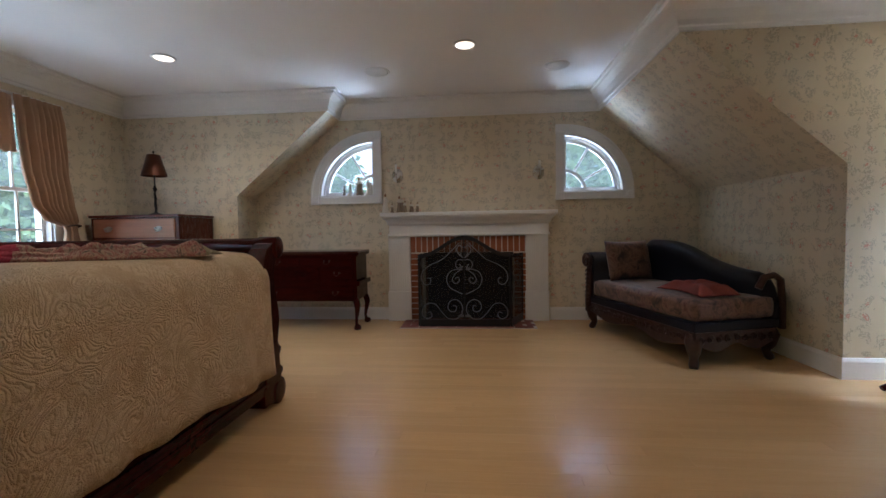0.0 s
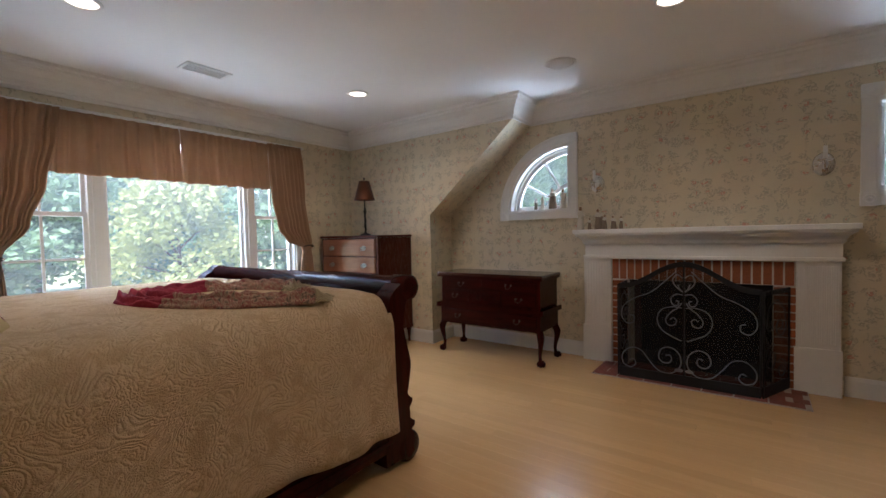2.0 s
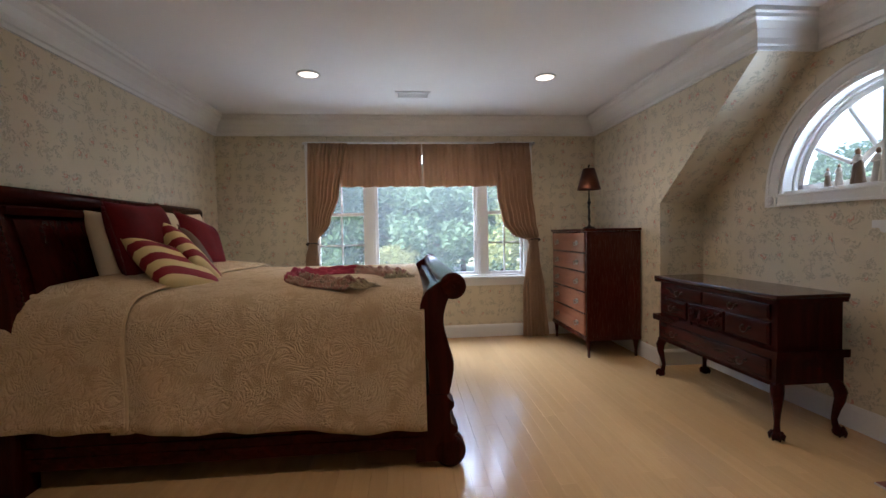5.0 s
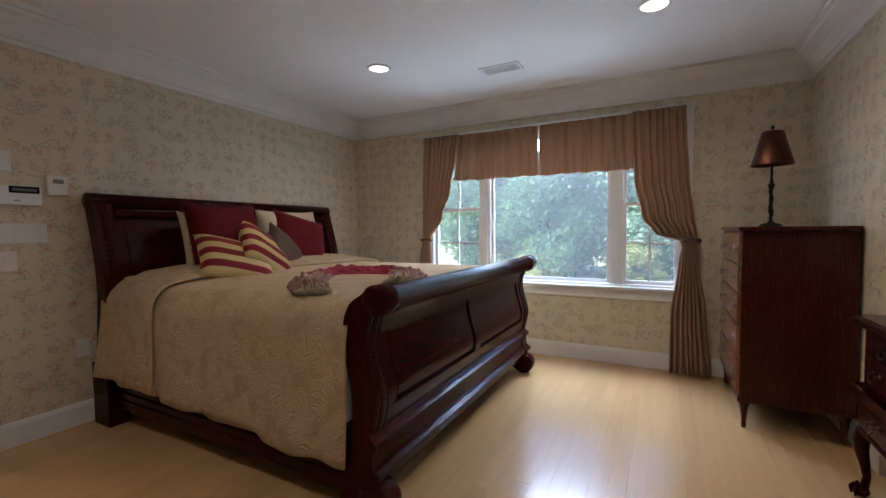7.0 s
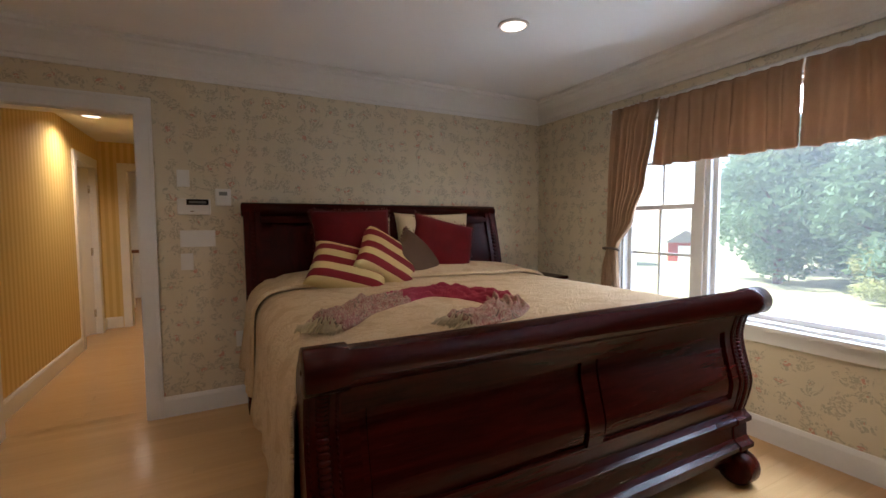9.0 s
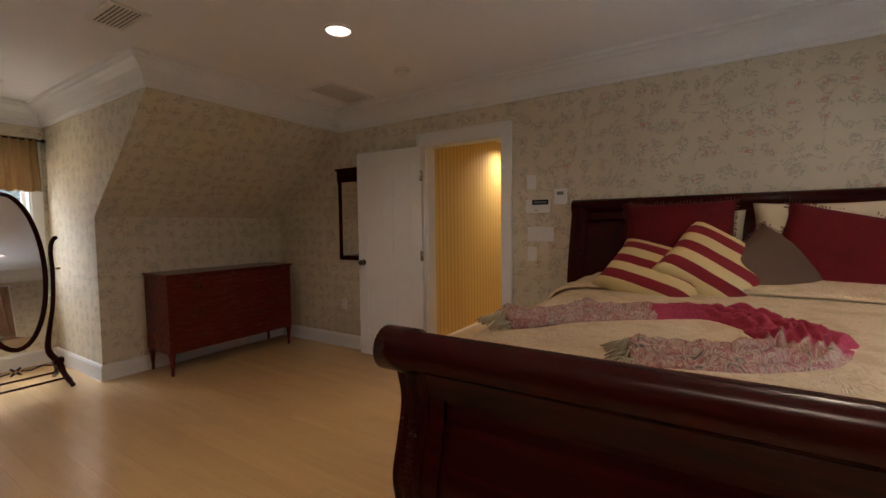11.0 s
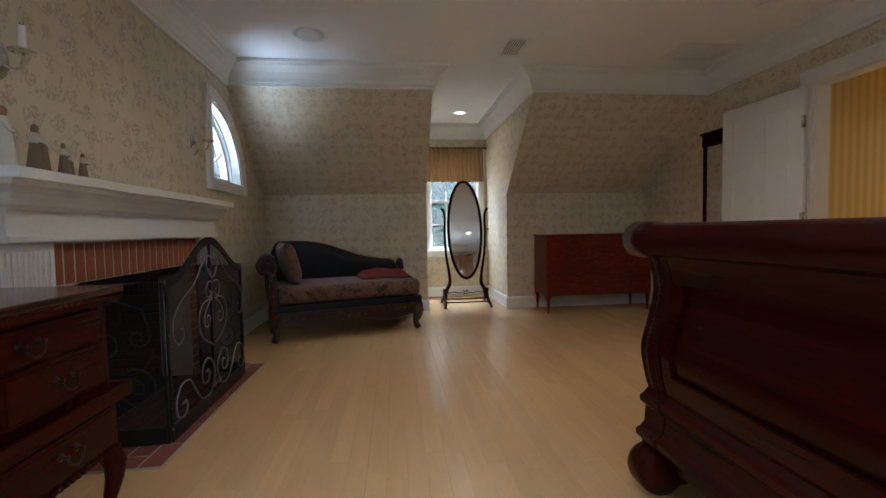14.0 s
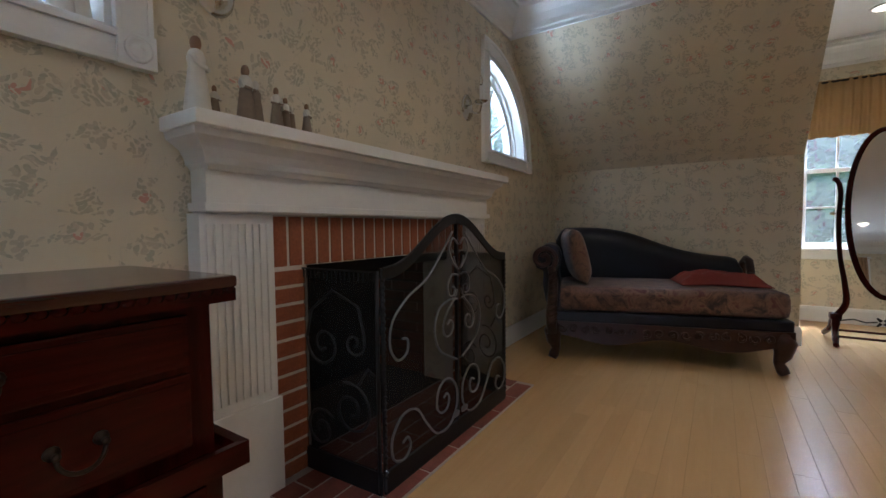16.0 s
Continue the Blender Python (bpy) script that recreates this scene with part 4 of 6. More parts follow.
def quilt_cloth(name, color, hi, scale=7.0, depth=0.012):
    """Cream matelasse: curling leaves pressed into cloth, with fine stitch ribs."""
    k = Nodes(name)
    v = k.coord("UV")
    big = k.noise(v, scale, 2.5, 0.5, 2.6)
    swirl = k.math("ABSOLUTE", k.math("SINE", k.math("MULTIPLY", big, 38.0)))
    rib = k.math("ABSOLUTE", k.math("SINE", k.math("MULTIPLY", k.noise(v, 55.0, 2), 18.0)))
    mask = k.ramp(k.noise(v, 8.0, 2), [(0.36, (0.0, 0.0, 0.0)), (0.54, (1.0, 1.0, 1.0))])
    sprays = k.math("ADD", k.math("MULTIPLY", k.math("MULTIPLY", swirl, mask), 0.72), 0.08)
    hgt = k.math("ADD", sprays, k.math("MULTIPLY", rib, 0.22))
    # hollows darker than raised leaves: the relief's shading is put into the colour
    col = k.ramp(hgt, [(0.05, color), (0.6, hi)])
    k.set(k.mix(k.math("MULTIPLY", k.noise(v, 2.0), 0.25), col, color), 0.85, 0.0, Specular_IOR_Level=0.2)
    k.bump(hgt, 0.6, depth)
    return k.mat


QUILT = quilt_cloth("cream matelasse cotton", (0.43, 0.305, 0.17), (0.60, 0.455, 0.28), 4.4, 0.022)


def quilt_section(y, lift=0.0):
    """Cross-section of the bedspread at y: hem, side, rounded edge, top, edge, side, hem."""
    head = math.exp(-((y - 0.42) / 0.22) ** 2)
    hem = 0.222 + 0.047 * (2.1 - y) + 0.003 * math.sin(y * 9) + 0.002 * math.sin(y * 23)
    top = 0.905
    flare = 0.018 * math.sin(y * 7.3 + 0.8) + 0.014 * math.sin(y * 15.1) + (0.02 if y < 0.74 else 0)
    pts = []
    for side in (-1, 1):
        run = []
        edge = -2.38 if side < 0 else -0.202
        for f in np.linspace(0, 1, 12):
            z = hem + (top - 0.16 - hem) * f
            bow = (1 - f) ** 1.4 * (0.024 + flare) + 0.006 * math.sin(y * 31 + f * 3) * (1 - f)
            run.append((edge + side * bow, z))
        for f in np.linspace(0.12, 1, 8):
            a = f * math.pi / 2
            run.append((edge - side * 0.17 * (1 - math.cos(a)), top - 0.16 + 0.16 * math.sin(a)))
        pts.append(run)
    west, east = pts
    mid = []
    for x in np.linspace(west[-1][0], east[-1][0], 30)[1:-1]:
        f = (x + 2.345) / 2.14
        z = top + 0.015 * math.sin(math.pi * f) + 0.085 * head * (math.sin(math.pi * f) ** 0.5) + 0.006 * noise.noise((x * 5, y * 5, 2.0))
        mid.append((x, z))
    run = west + mid + east[::-1]
    if not lift:
        return run
    return [(x + lift * max(-1.0, min(1.0, (x + 1.27) / 0.9)) ** 3, z + lift) for x, z in run]


def cloth_sheet(rows, thickness, closed=False):
    """A sheet through rows of points, with its lengths as UV, given thickness."""
    bm = bmesh.new()
    uvl = bm.loops.layers.uv.new("UVMap")
    grid, uvs = [], []
    vlen = 0.0
    for j, row in enumerate(rows):
        if j:
            mid = len(row) // 2
            vlen += (Vector(row[mid]) - Vector(rows[j - 1][mid])).length
        ulen, ul = 0.0, []
        for i, p in enumerate(row):
            if i:
                ulen += (Vector(p) - Vector(row[i - 1])).length
            ul.append((ulen, vlen))
        grid.append([bm.verts.new(p) for p in row])
        uvs.append(ul)
    for j in range(len(grid) - 1):
        for i in range(len(grid[0]) - 1):
            f = bm.faces.new((grid[j][i], grid[j][i + 1], grid[j + 1][i + 1], grid[j + 1][i]))
            f.smooth = True
            for loop, (a, b) in zip(f.loops, ((j, i), (j, i + 1), (j + 1, i + 1), (j + 1, i))):
                loop[uvl].uv = uvs[a][b]
    return bm


def thicken(ob, t, offset=-1.0):
    mod = ob.modifiers.new("thickness", "SOLIDIFY")
    mod.thickness, mod.offset = t, offset
    return ob


def bedspread():
    spread = thing("bedspread", pose(0, 0, 0), "cream quilted bedspread hanging down over the bed", "bedspread")
    rows = [[(x, y, z) for x, z in quilt_section(y)] for y in np.linspace(0.66, 2.14, 64)]
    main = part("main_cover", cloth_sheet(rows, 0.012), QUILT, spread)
    thicken(main, 0.012, 1.0)
    # the head end lies over the main cover and ends in a hemmed edge
    rows = []
    for y in list(np.linspace(0.20, 0.70, 24)) + [0.712, 0.722, 0.73]:
        curl = 0.022 + 0.006 * math.sin(y * 12)
        rows.append([(x, y + 0.03 * noise.noise((x * 3, z * 3, 1.0)) * (y > 0.5), z) for x, z in quilt_section(y, curl)])
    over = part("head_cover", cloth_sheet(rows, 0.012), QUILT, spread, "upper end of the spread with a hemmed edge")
    thicken(over, 0.016, 1.0)
    hem = bmesh.new()
    for ends in (rows[-1],):
        tube(ends, 0.009, 6, hem)
    part("rolled_hem", hem, QUILT, spread)


bedspread()


# ---- cushions ----
def cushion_mesh(w, h, d, seed=0, fringe=0.0, n=18):
    """A soft pillow in its own x,z plane, puffed along y, with pinched corners."""
    bm = bmesh.new()
    uvl = bm.loops.layers.uv.new("UVMap")
    sheets = []
    for side in (-1, 1):
        g = []
        for j in range(n + 1):
            row = []
            for i in range(n + 1):
                u, v = i / n * 2 - 1, j / n * 2 - 1
                pin = 1 - 0.085 * (abs(v) ** 2) * (1 - abs(u) ** 6) * 0 - 0.06 * (1 - v * v) * (abs(u) ** 4)
                pin2 = 1 - 0.06 * (1 - u * u) * (abs(v) ** 4)
                puff = max(0.0, (1 - u ** 4) * (1 - v ** 4)) ** 0.55
                wr = 0.08 * noise.noise((u * 2.2 + seed * 3.1, v * 2.2, seed * 1.7 + side))
                row.append(bm.verts.new((u * w / 2 * pin, side * d / 2 * puff * (1 + wr), v * h / 2 * pin2)))
            g.append(row)
        sheets.append(g)
        for j in range(n):
            for i in range(n):
                q = (g[j][i], g[j][i + 1], g[j + 1][i + 1], g[j + 1][i])
                f = bm.faces.new(q if side < 0 else q[::-1])
                f.smooth = True
                ids = ((i, j), (i + 1, j), (i + 1, j + 1), (i, j + 1))
                for loop, (a, b) in zip(f.loops, ids if side < 0 else ids[::-1]):
                    loop[uvl].uv = (a / n, b / n)
    bmesh.ops.remove_doubles(bm, verts=bm.verts[:], dist=0.0005)
    return bm


def cushion(name, w, h, d, m, material, label, seed=0, trim_mat=None):
    ob = thing(name, m, label, "pillow", "pillows on the bed")
    part("cover", cushion_mesh(w, h, d, seed), material, ob)
    if trim_mat:
        bm = bmesh.new()
        rng = random.Random(seed)
        for k in range(150):
            f = k / 150 * 4
            e, s = int(f), (f - int(f)) * 2 - 1
            pin = 1 - 0.06 * (1 - s * s)
            x, z = ((s * w / 2, -h / 2 * pin), (w / 2 * pin, s * h / 2), (-s * w / 2, h / 2 * pin), (-w / 2 * pin, -s * h / 2))[e]
            ox, oz = ((0, -1), (1, 0), (0, 1), (-1, 0))[e]
            l = rng.uniform(0.008, 0.02)
            tube([(x, 0, z), (x + ox * l + rng.uniform(-0.006, 0.006), rng.uniform(-0.006, 0.006), z + oz * l + rng.uniform(-0.006, 0.006))], 0.0035, 4, bm)
        part("fringe", bm, trim_mat, ob, "short looped fringe")
    return ob


def striped_cloth():
    k = Nodes("burgundy and gold striped cloth")
    v = k.coord("UV")
    sep = k.t.nodes.new("ShaderNodeSeparateXYZ")
    k.l(v, sep.inputs[0])
    s = k.math("FRACT", k.math("ADD", k.math("MULTIPLY", sep.outputs[1], 3.5), 0.1))
    m = k.math("GREATER_THAN", s, 0.5)
    weave = k.noise(v, 120.0, 2)
    gold = k.ramp(weave, [(0.3, (0.52, 0.40, 0.17)), (0.7, (0.60, 0.47, 0.22))])
    red = k.ramp(weave, [(0.3, (0.15, 0.007, 0.011)), (0.7, (0.21, 0.012, 0.018))])
    k.set(k.mix(m, gold, red), 0.7, 0.0, Specular_IOR_Level=0.2)
    k.bump(weave, 0.2, 0.002)
    return k.mat


STRIPED = striped_cloth()
BURGUNDY = plain("burgundy velvet", (0.10, 0.005, 0.007), 0.8, gloss=0.15, vary=0.3, bump=0.25, fine=120)
CREAM = plain("cream linen", (0.56, 0.47, 0.32), 0.85, vary=0.08, bump=0.2, fine=150)
BROWN = plain("olive brown cloth", (0.08, 0.042, 0.022), 0.8, vary=0.2, bump=0.25, fine=120)
FRINGE = plain("dark red fringe", (0.10, 0.03, 0.022), 0.9)

cushion("cream_pillow", 0.60, 0.46, 0.15, pose(-0.90, 0.325, 1.15, 12, 0, 0), CREAM, "cream bed pillow leaning on the headboard", 1)
cushion("cream_pillow", 0.66, 0.50, 0.17, pose(-1.56, 0.335, 1.165, 10, 0, 0), CREAM, "cream bed pillow leaning on the headboard", 2)
cushion("burgundy_pillow", 0.58, 0.46, 0.18, pose(-0.865, 0.44, 1.205, 14, 1, 2), BURGUNDY, "burgundy velvet pillow with looped fringe", 3, FRINGE)
cushion("burgundy_pillow", 0.52, 0.44, 0.17, pose(-1.58, 0.44, 1.15, 20, -14, -6), BURGUNDY, "burgundy velvet pillow with looped fringe", 4, FRINGE)
cushion("brown_pillow", 0.40, 0.38, 0.13, pose(-1.31, 0.545, 1.05, 34, -40, -4), BROWN, "olive brown pillow tipped on one corner", 5, FRINGE)
cushion("striped_pillow", 0.48, 0.46, 0.15, pose(-1.06, 0.615, 1.07, 46, -32, -2), STRIPED, "burgundy and gold striped pillow tipped on one corner", 6)
cushion("striped_pillow", 0.52, 0.43, 0.15, pose(-0.77, 0.67, 1.025, 52, -15, -14), STRIPED, "burgundy and gold striped pillow in front of the others", 7)


# ---- throw on the bed ----
def throw_cloth():
    k = Nodes("paisley scarf cloth")
    v = k.coord("UV")
    sep = k.t.nodes.new("ShaderNodeSeparateXYZ")
    k.l(v, sep.inputs[0])
    pat = k.noise(v, 26.0, 4, 0.6, 1.5)
    fig = k.ramp(pat, [(0.38, (0.34, 0.25, 0.17)), (0.46, (0.20, 0.04, 0.04)), (0.54, (0.40, 0.27, 0.19)), (0.64, (0.10, 0.07, 0.05))])
    plain_red = k.ramp(k.noise(v, 90.0, 2), [(0.3, (0.20, 0.012, 0.03)), (0.7, (0.30, 0.03, 0.055))])
    along = k.math("ADD", sep.outputs[1], k.math("MULTIPLY", k.noise(v, 9.0, 2), 0.12))
    zone = k.math("MULTIPLY", k.math("GREATER_THAN", along, 0.74), k.math("LESS_THAN", along, 1.52))
    k.set(k.mix(zone, fig, plain_red), 0.75, 0.0, Specular_IOR_Level=0.2)
    k.bump(pat, 0.2, 0.003)
    return k.mat


THROW = throw_cloth()


def bed_throw():
    path = spline([(-0.36, 1.80, 0), (-0.55, 1.57, 0), (-0.80, 1.39, 0), (-1.06, 1.31, 0), (-1.25, 1.46, 0), (-1.25, 1.72, 0), (-1.08, 1.92, 0), (-0.84, 2.0, 0)], 14)
    rows = []
    for j, p in enumerate(path):
        f = j / (len(path) - 1)
        a, b = Vector(path[max(0, j - 1)]), Vector(path[min(len(path) - 1, j + 1)])
        d = (b - a).normalized()
        side = Vector((-d.y, d.x, 0))
        w = 0.085 + 0.018 * math.sin(f * 9) + 0.05 * math.exp(-((f - 0.6) / 0.16) ** 2)
        row = []
        for i in range(37):
            u = i / 36 * 2 - 1
            q = Vector(p) + side * u * w * (1 + 0.38 * noise.noise((f * 9, u * 1.2, 5)))
            fold = 0.028 * abs(math.sin(u * 8.5 + 5.0 * noise.noise((f * 5, u, 1.0)))) + 0.052 * abs(noise.noise((f * 14, u * 4.0, 7.7))) + 0.018 * noise.noise((f * 40, u * 9.0, 2.2))
            row.append((q.x, q.y, 0.924 + max(0.0, fold + 0.004) * max(0.0, 1 - u ** 6)))
        rows.append(row)
    t = thing("scarf", pose(0, 0, 0), "crumpled burgundy and beige paisley scarf lying on the bed", "scarf")
    c = part("cloth", cloth_sheet(rows, 0.004), THROW, t)
    thicken(c, 0.005, 1.0)
    fr = bmesh.new()
    rng = random.Random(5)
    for end, nxt in ((rows[0], rows[1]), (rows[-1], rows[-2])):
        out = (Vector(end[18]) - Vector(nxt[18])).normalized()
        for i in range(0, 37, 2):
            for k in range(3):
                p = Vector(end[i]) + Vector((rng.uniform(-0.008, 0.008), rng.uniform(-0.008, 0.008), 0))
                l = rng.uniform(0.05, 0.09)
                q = p + out * l + Vector((rng.uniform(-0.02, 0.02), rng.uniform(-0.02, 0.02), 0))
                m2 = (p + q) / 2
                tube([tuple(p), (m2.x, m2.y, 0.945), (q.x, min(q.y, 2.1), 0.928)], 0.0025, 4, fr)
    part("fringe", fr, plain("beige fringe", (0.38, 0.31, 0.19), 0.9), t, "beige knotted fringe")


bed_throw()

# ---- windows ----


def bars(name, parent, dims, bevel=0.002):
    return part(name, boxes(*dims, bevel=bevel), TRIM, parent)


def pane(parent, *dims):
    p = part("pane", boxes(dims), GLASS, parent)
    p.visible_shadow = False
    return p


def sash_x(win, x, y0, y1, z0, z1, nx, nz, depth=0.03):
    """A sash in a wall that faces along x, with its frame, muntins and one pane."""
    r = 0.034
    s = part("sash", boxes((x, y0, z0, x + depth, y0 + r, z1), (x, y1 - r, z0, x + depth, y1, z1), (x, y0 + r, z0, x + depth, y1 - r, z0 + r), (x, y0 + r, z1 - r, x + depth, y1 - r, z1), bevel=0.003), TRIM, win)
    for i in range(1, nx):
        y = y0 + r + (y1 - y0 - 2 * r) * i / nx
        bars("muntin", s, [(x + 0.004, y - 0.009, z0 + r - 0.002, x + depth - 0.004, y + 0.009, z1 - r + 0.002)])
    for i in range(1, nz):
        z = z0 + r + (z1 - z0 - 2 * r) * i / nz
        bars("muntin", s, [(x + 0.005, y0 + r - 0.002, z - 0.009, x + depth - 0.005, y1 - r + 0.002, z + 0.009)])
    pane(s, x + depth / 2 - 0.002, y0 + r - 0.004, z0 + r - 0.004, x + depth / 2 + 0.002, y1 - r + 0.004, z1 - r + 0.004)


def west_window():
    y0, y1, z0, z1 = W_WIN
    w = thing("window_1", pose(0, 0, 0), "wide white triple window with side sashes", "window")
    w["kind"] = "structure"
    x = WX
    bars("lining", w, [(x - 0.16, y0 - 0.005, z0, x + 0.002, y0 + 0.022, z1), (x - 0.16, y1 - 0.022, z0, x + 0.002, y1 + 0.005, z1), (x - 0.16, y0, z1 - 0.022, x + 0.002, y1, z1 + 0.005), (x - 0.16, y0, z0 - 0.005, x + 0.002, y1, z0 + 0.022)])
    bars("casing", w, [(x + 0.002, y0 - 0.075, z0 - 0.02, x + 0.022, y0 + 0.005, z1 + 0.08), (x + 0.002, y1 - 0.005, z0 - 0.02, x + 0.022, y1 + 0.075, z1 + 0.08), (x + 0.002, y0 - 0.075, z1 - 0.005, x + 0.024, y1 + 0.075, z1 + 0.085)])
    bars("sill", w, [(x - 0.06, y0 - 0.10, z0 - 0.022, x + 0.055, y1 + 0.10, z0 + 0.004)], 0.006)
    bars("apron", w, [(x + 0.002, y0 - 0.075, z0 - 0.105, x + 0.02, y1 + 0.075, z0 - 0.024)], 0.004)
    for a, b in ((1.60, 1.71), (2.87, 2.98)):
        bars("mullion", w, [(x - 0.14, a, z0, x - 0.03, b, z1), (x - 0.032, a + 0.03, z0, x - 0.012, b - 0.03, z1)])
    mid = 1.44
    for a, b in ((y0 + 0.02, 1.605), (2.975, y1 - 0.02)):
        sash_x(w, x - 0.085, a, b, z0 + 0.02, mid + 0.017, 2, 2)
        sash_x(w, x - 0.118, a, b, mid - 0.017, z1 - 0.02, 2, 2)
    sash_x(w, x - 0.10, 1.705, 2.875, z0 + 0.02, z1 - 0.02, 1, 1)


west_window()


def dormer_window():
    y0, y1, z0, z1 = D_WIN
    w = thing("window_2", pose(0, 0, 0), "white double hung dormer window with small panes", "window")
    w["kind"] = "structure"
    x = DORM_E
    bars("lining", w, [(x - 0.002, y0 - 0.005, z0, x + 0.16, y0 + 0.02, z1), (x - 0.002, y1 - 0.02, z0, x + 0.16, y1 + 0.005, z1), (x - 0.002, y0, z1 - 0.02, x + 0.16, y1, z1 + 0.005), (x - 0.002, y0, z0 - 0.005, x + 0.16, y1, z0 + 0.02)])
    bars("casing", w, [(x - 0.022, y0 - 0.08, z0 - 0.02, x - 0.002, y0 + 0.005, z1 + 0.08), (x - 0.022, y1 - 0.005, z0 - 0.02, x - 0.002, y1 + 0.08, z1 + 0.08), (x - 0.024, y0 - 0.08, z1 - 0.005, x - 0.002, y1 + 0.08, z1 + 0.085)])
    bars("sill", w, [(x - 0.055, y0 - 0.10, z0 - 0.02, x + 0.06, y1 + 0.10, z0 + 0.004)], 0.006)
    bars("apron", w, [(x - 0.02, y0 - 0.08, z0 - 0.10, x - 0.002, y1 + 0.08, z0 - 0.022)], 0.004)
    mid = 1.40
    sash_x(w, x + 0.055, y0 + 0.018, y1 - 0.018, z0 + 0.018, mid + 0.017, 3, 2)
    sash_x(w, x + 0.088, y0 + 0.018, y1 - 0.018, mid - 0.017, z1 - 0.018, 3, 2)


dormer_window()


def quarter_window(name, sign):
    """A quarter-round window; its straight side stands towards the chimney."""
    w = thing(name, pose(0, 0, 0), "white quarter-round window with spoke muntins and corner blocks", "window")
    w["kind"] = "structure"
    r, h = QR_OUT - QR_IN, QR_TOP - QR_Z
    xc = MID + sign * QR_IN

    def at(f, a, off=0.0):
        return (xc + sign * (r * f + off) * math.cos(a), QR_Z + (h * f + off) * math.sin(a))

    arcs = np.linspace(0, math.pi / 2, 25)

    def arc_band(fo, oo, fi, oi, y0, y1):
        bm = bmesh.new()
        for a, b in zip(arcs, arcs[1:]):
            prism([at(fi, a, oi), at(fo, a, oo), at(fo, b, oo), at(fi, b, oi)], y1 - y0, bm, Matrix.Translation((0, y0, 0)) @ XZ)
        bmesh.ops.remove_doubles(bm, verts=bm.verts[:], dist=0.0003)
        return bm

    part("arched_casing", arc_band(1, 0.085, 1, -0.004, NY - 0.022, NY - 0.001), TRIM, w)
    part("arched_bead", arc_band(1, 0.09, 1, 0.07, NY - 0.03, NY - 0.022), TRIM, w)
    part("reveal", arc_band(1, 0.003, 1, -0.03, NY - 0.012, NY + 0.16), TRIM, w)
    part("reveal_step", arc_band(1, -0.03, 1, -0.05, NY + 0.06, NY + 0.16), TRIM, w)
    part("arched_sash", arc_band(1, -0.05, 1, -0.088, NY + 0.085, NY + 0.125), TRIM, w)
    xi, xo = xc, xc + sign * r
    lo, hi = sorted((xi - sign * 0.085, xi + sign * 0.004))
    bars("side_casing", w, [(lo, NY - 0.022, QR_Z - 0.005, hi, NY - 0.001, QR_TOP + 0.01), (lo, NY - 0.028, QR_Z, lo + 0.014, NY - 0.022, QR_TOP), (hi - 0.014, NY - 0.028, QR_Z, hi, NY - 0.022, QR_TOP)])
    b0, b1 = sorted((xi, xo + sign * 0.005))
    bars("bottom_casing", w, [(b0, NY - 0.022, QR_Z - 0.085, b1, NY - 0.001, QR_Z + 0.004), (b0, NY - 0.03, QR_Z - 0.018, b1, NY - 0.022, QR_Z - 0.004), (b0, NY - 0.03, QR_Z - 0.085, b1, NY - 0.022, QR_Z - 0.068)])
    for x, z in ((xi - sign * 0.042, QR_Z - 0.042), (xo + sign * 0.045, QR_Z - 0.042), (xi - sign * 0.042, QR_TOP + 0.045)):
        blk = part("corner_block", boxes((x - 0.046, NY - 0.034, z - 0.046, x + 0.046, NY - 0.001, z + 0.046), bevel=0.003), TRIM, w)
        ring = lathe([(0.034, 0), (0.034, 0.006), (0.027, 0.008), (0.022, 0.003), (0.012, 0.004), (0.008, 0.009), (0.001, 0.010)], 20, None, Matrix.Translation((x, NY - 0.034, z)) @ Matrix.Rotation(math.pi / 2, 4, "X"))
        part("rosette", ring, TRIM, blk)
    s0, s1 = sorted((xi, xi + sign * 0.05))
    bars("reveal_side", w, [(s0, NY + 0.0, QR_Z, s0 + 0.02 if sign > 0 else s1, NY + 0.16, QR_TOP) if sign > 0 else (s1 - 0.02, NY, QR_Z, s1, NY + 0.16, QR_TOP), (b0, NY, QR_Z, b1, NY + 0.16, QR_Z + 0.016)])
    bars("sash_side", w, [(s0, NY + 0.085, QR_Z, s1, NY + 0.125, QR_TOP - 0.07), (b0 + 0.06 * (sign < 0), NY + 0.085, QR_Z + 0.01, b1 - 0.06 * (sign > 0), NY + 0.125, QR_Z + 0.055)])
    hub = bmesh.new()
    for a, b in zip(arcs, arcs[1:]):
        prism([at(0.36, a), at(0.42, a), at(0.42, b), at(0.36, b)], 0.024, hub, Matrix.Translation((0, NY + 0.093, 0)) @ XZ)
    part("hub_muntin", hub, TRIM, w)
    for k in (1, 2):
        a = math.pi / 2 * k / 3
        p, q = at(0.40, a), at(0.89, a)
        part("spoke_muntin", tube([(p[0], NY + 0.105, p[1]), (q[0], NY + 0.105, q[1])], 0.015, 6), TRIM, w)
    gl = bmesh.new()
    prism([(xc, QR_Z)] + [at(0.92, a) for a in arcs], 0.004, gl, Matrix.Translation((0, NY + 0.103, 0)) @ XZ)
    g = part("pane", gl, GLASS, w)
    g.visible_shadow = False


quarter_window("window_3", -1)
quarter_window("window_4", 1)


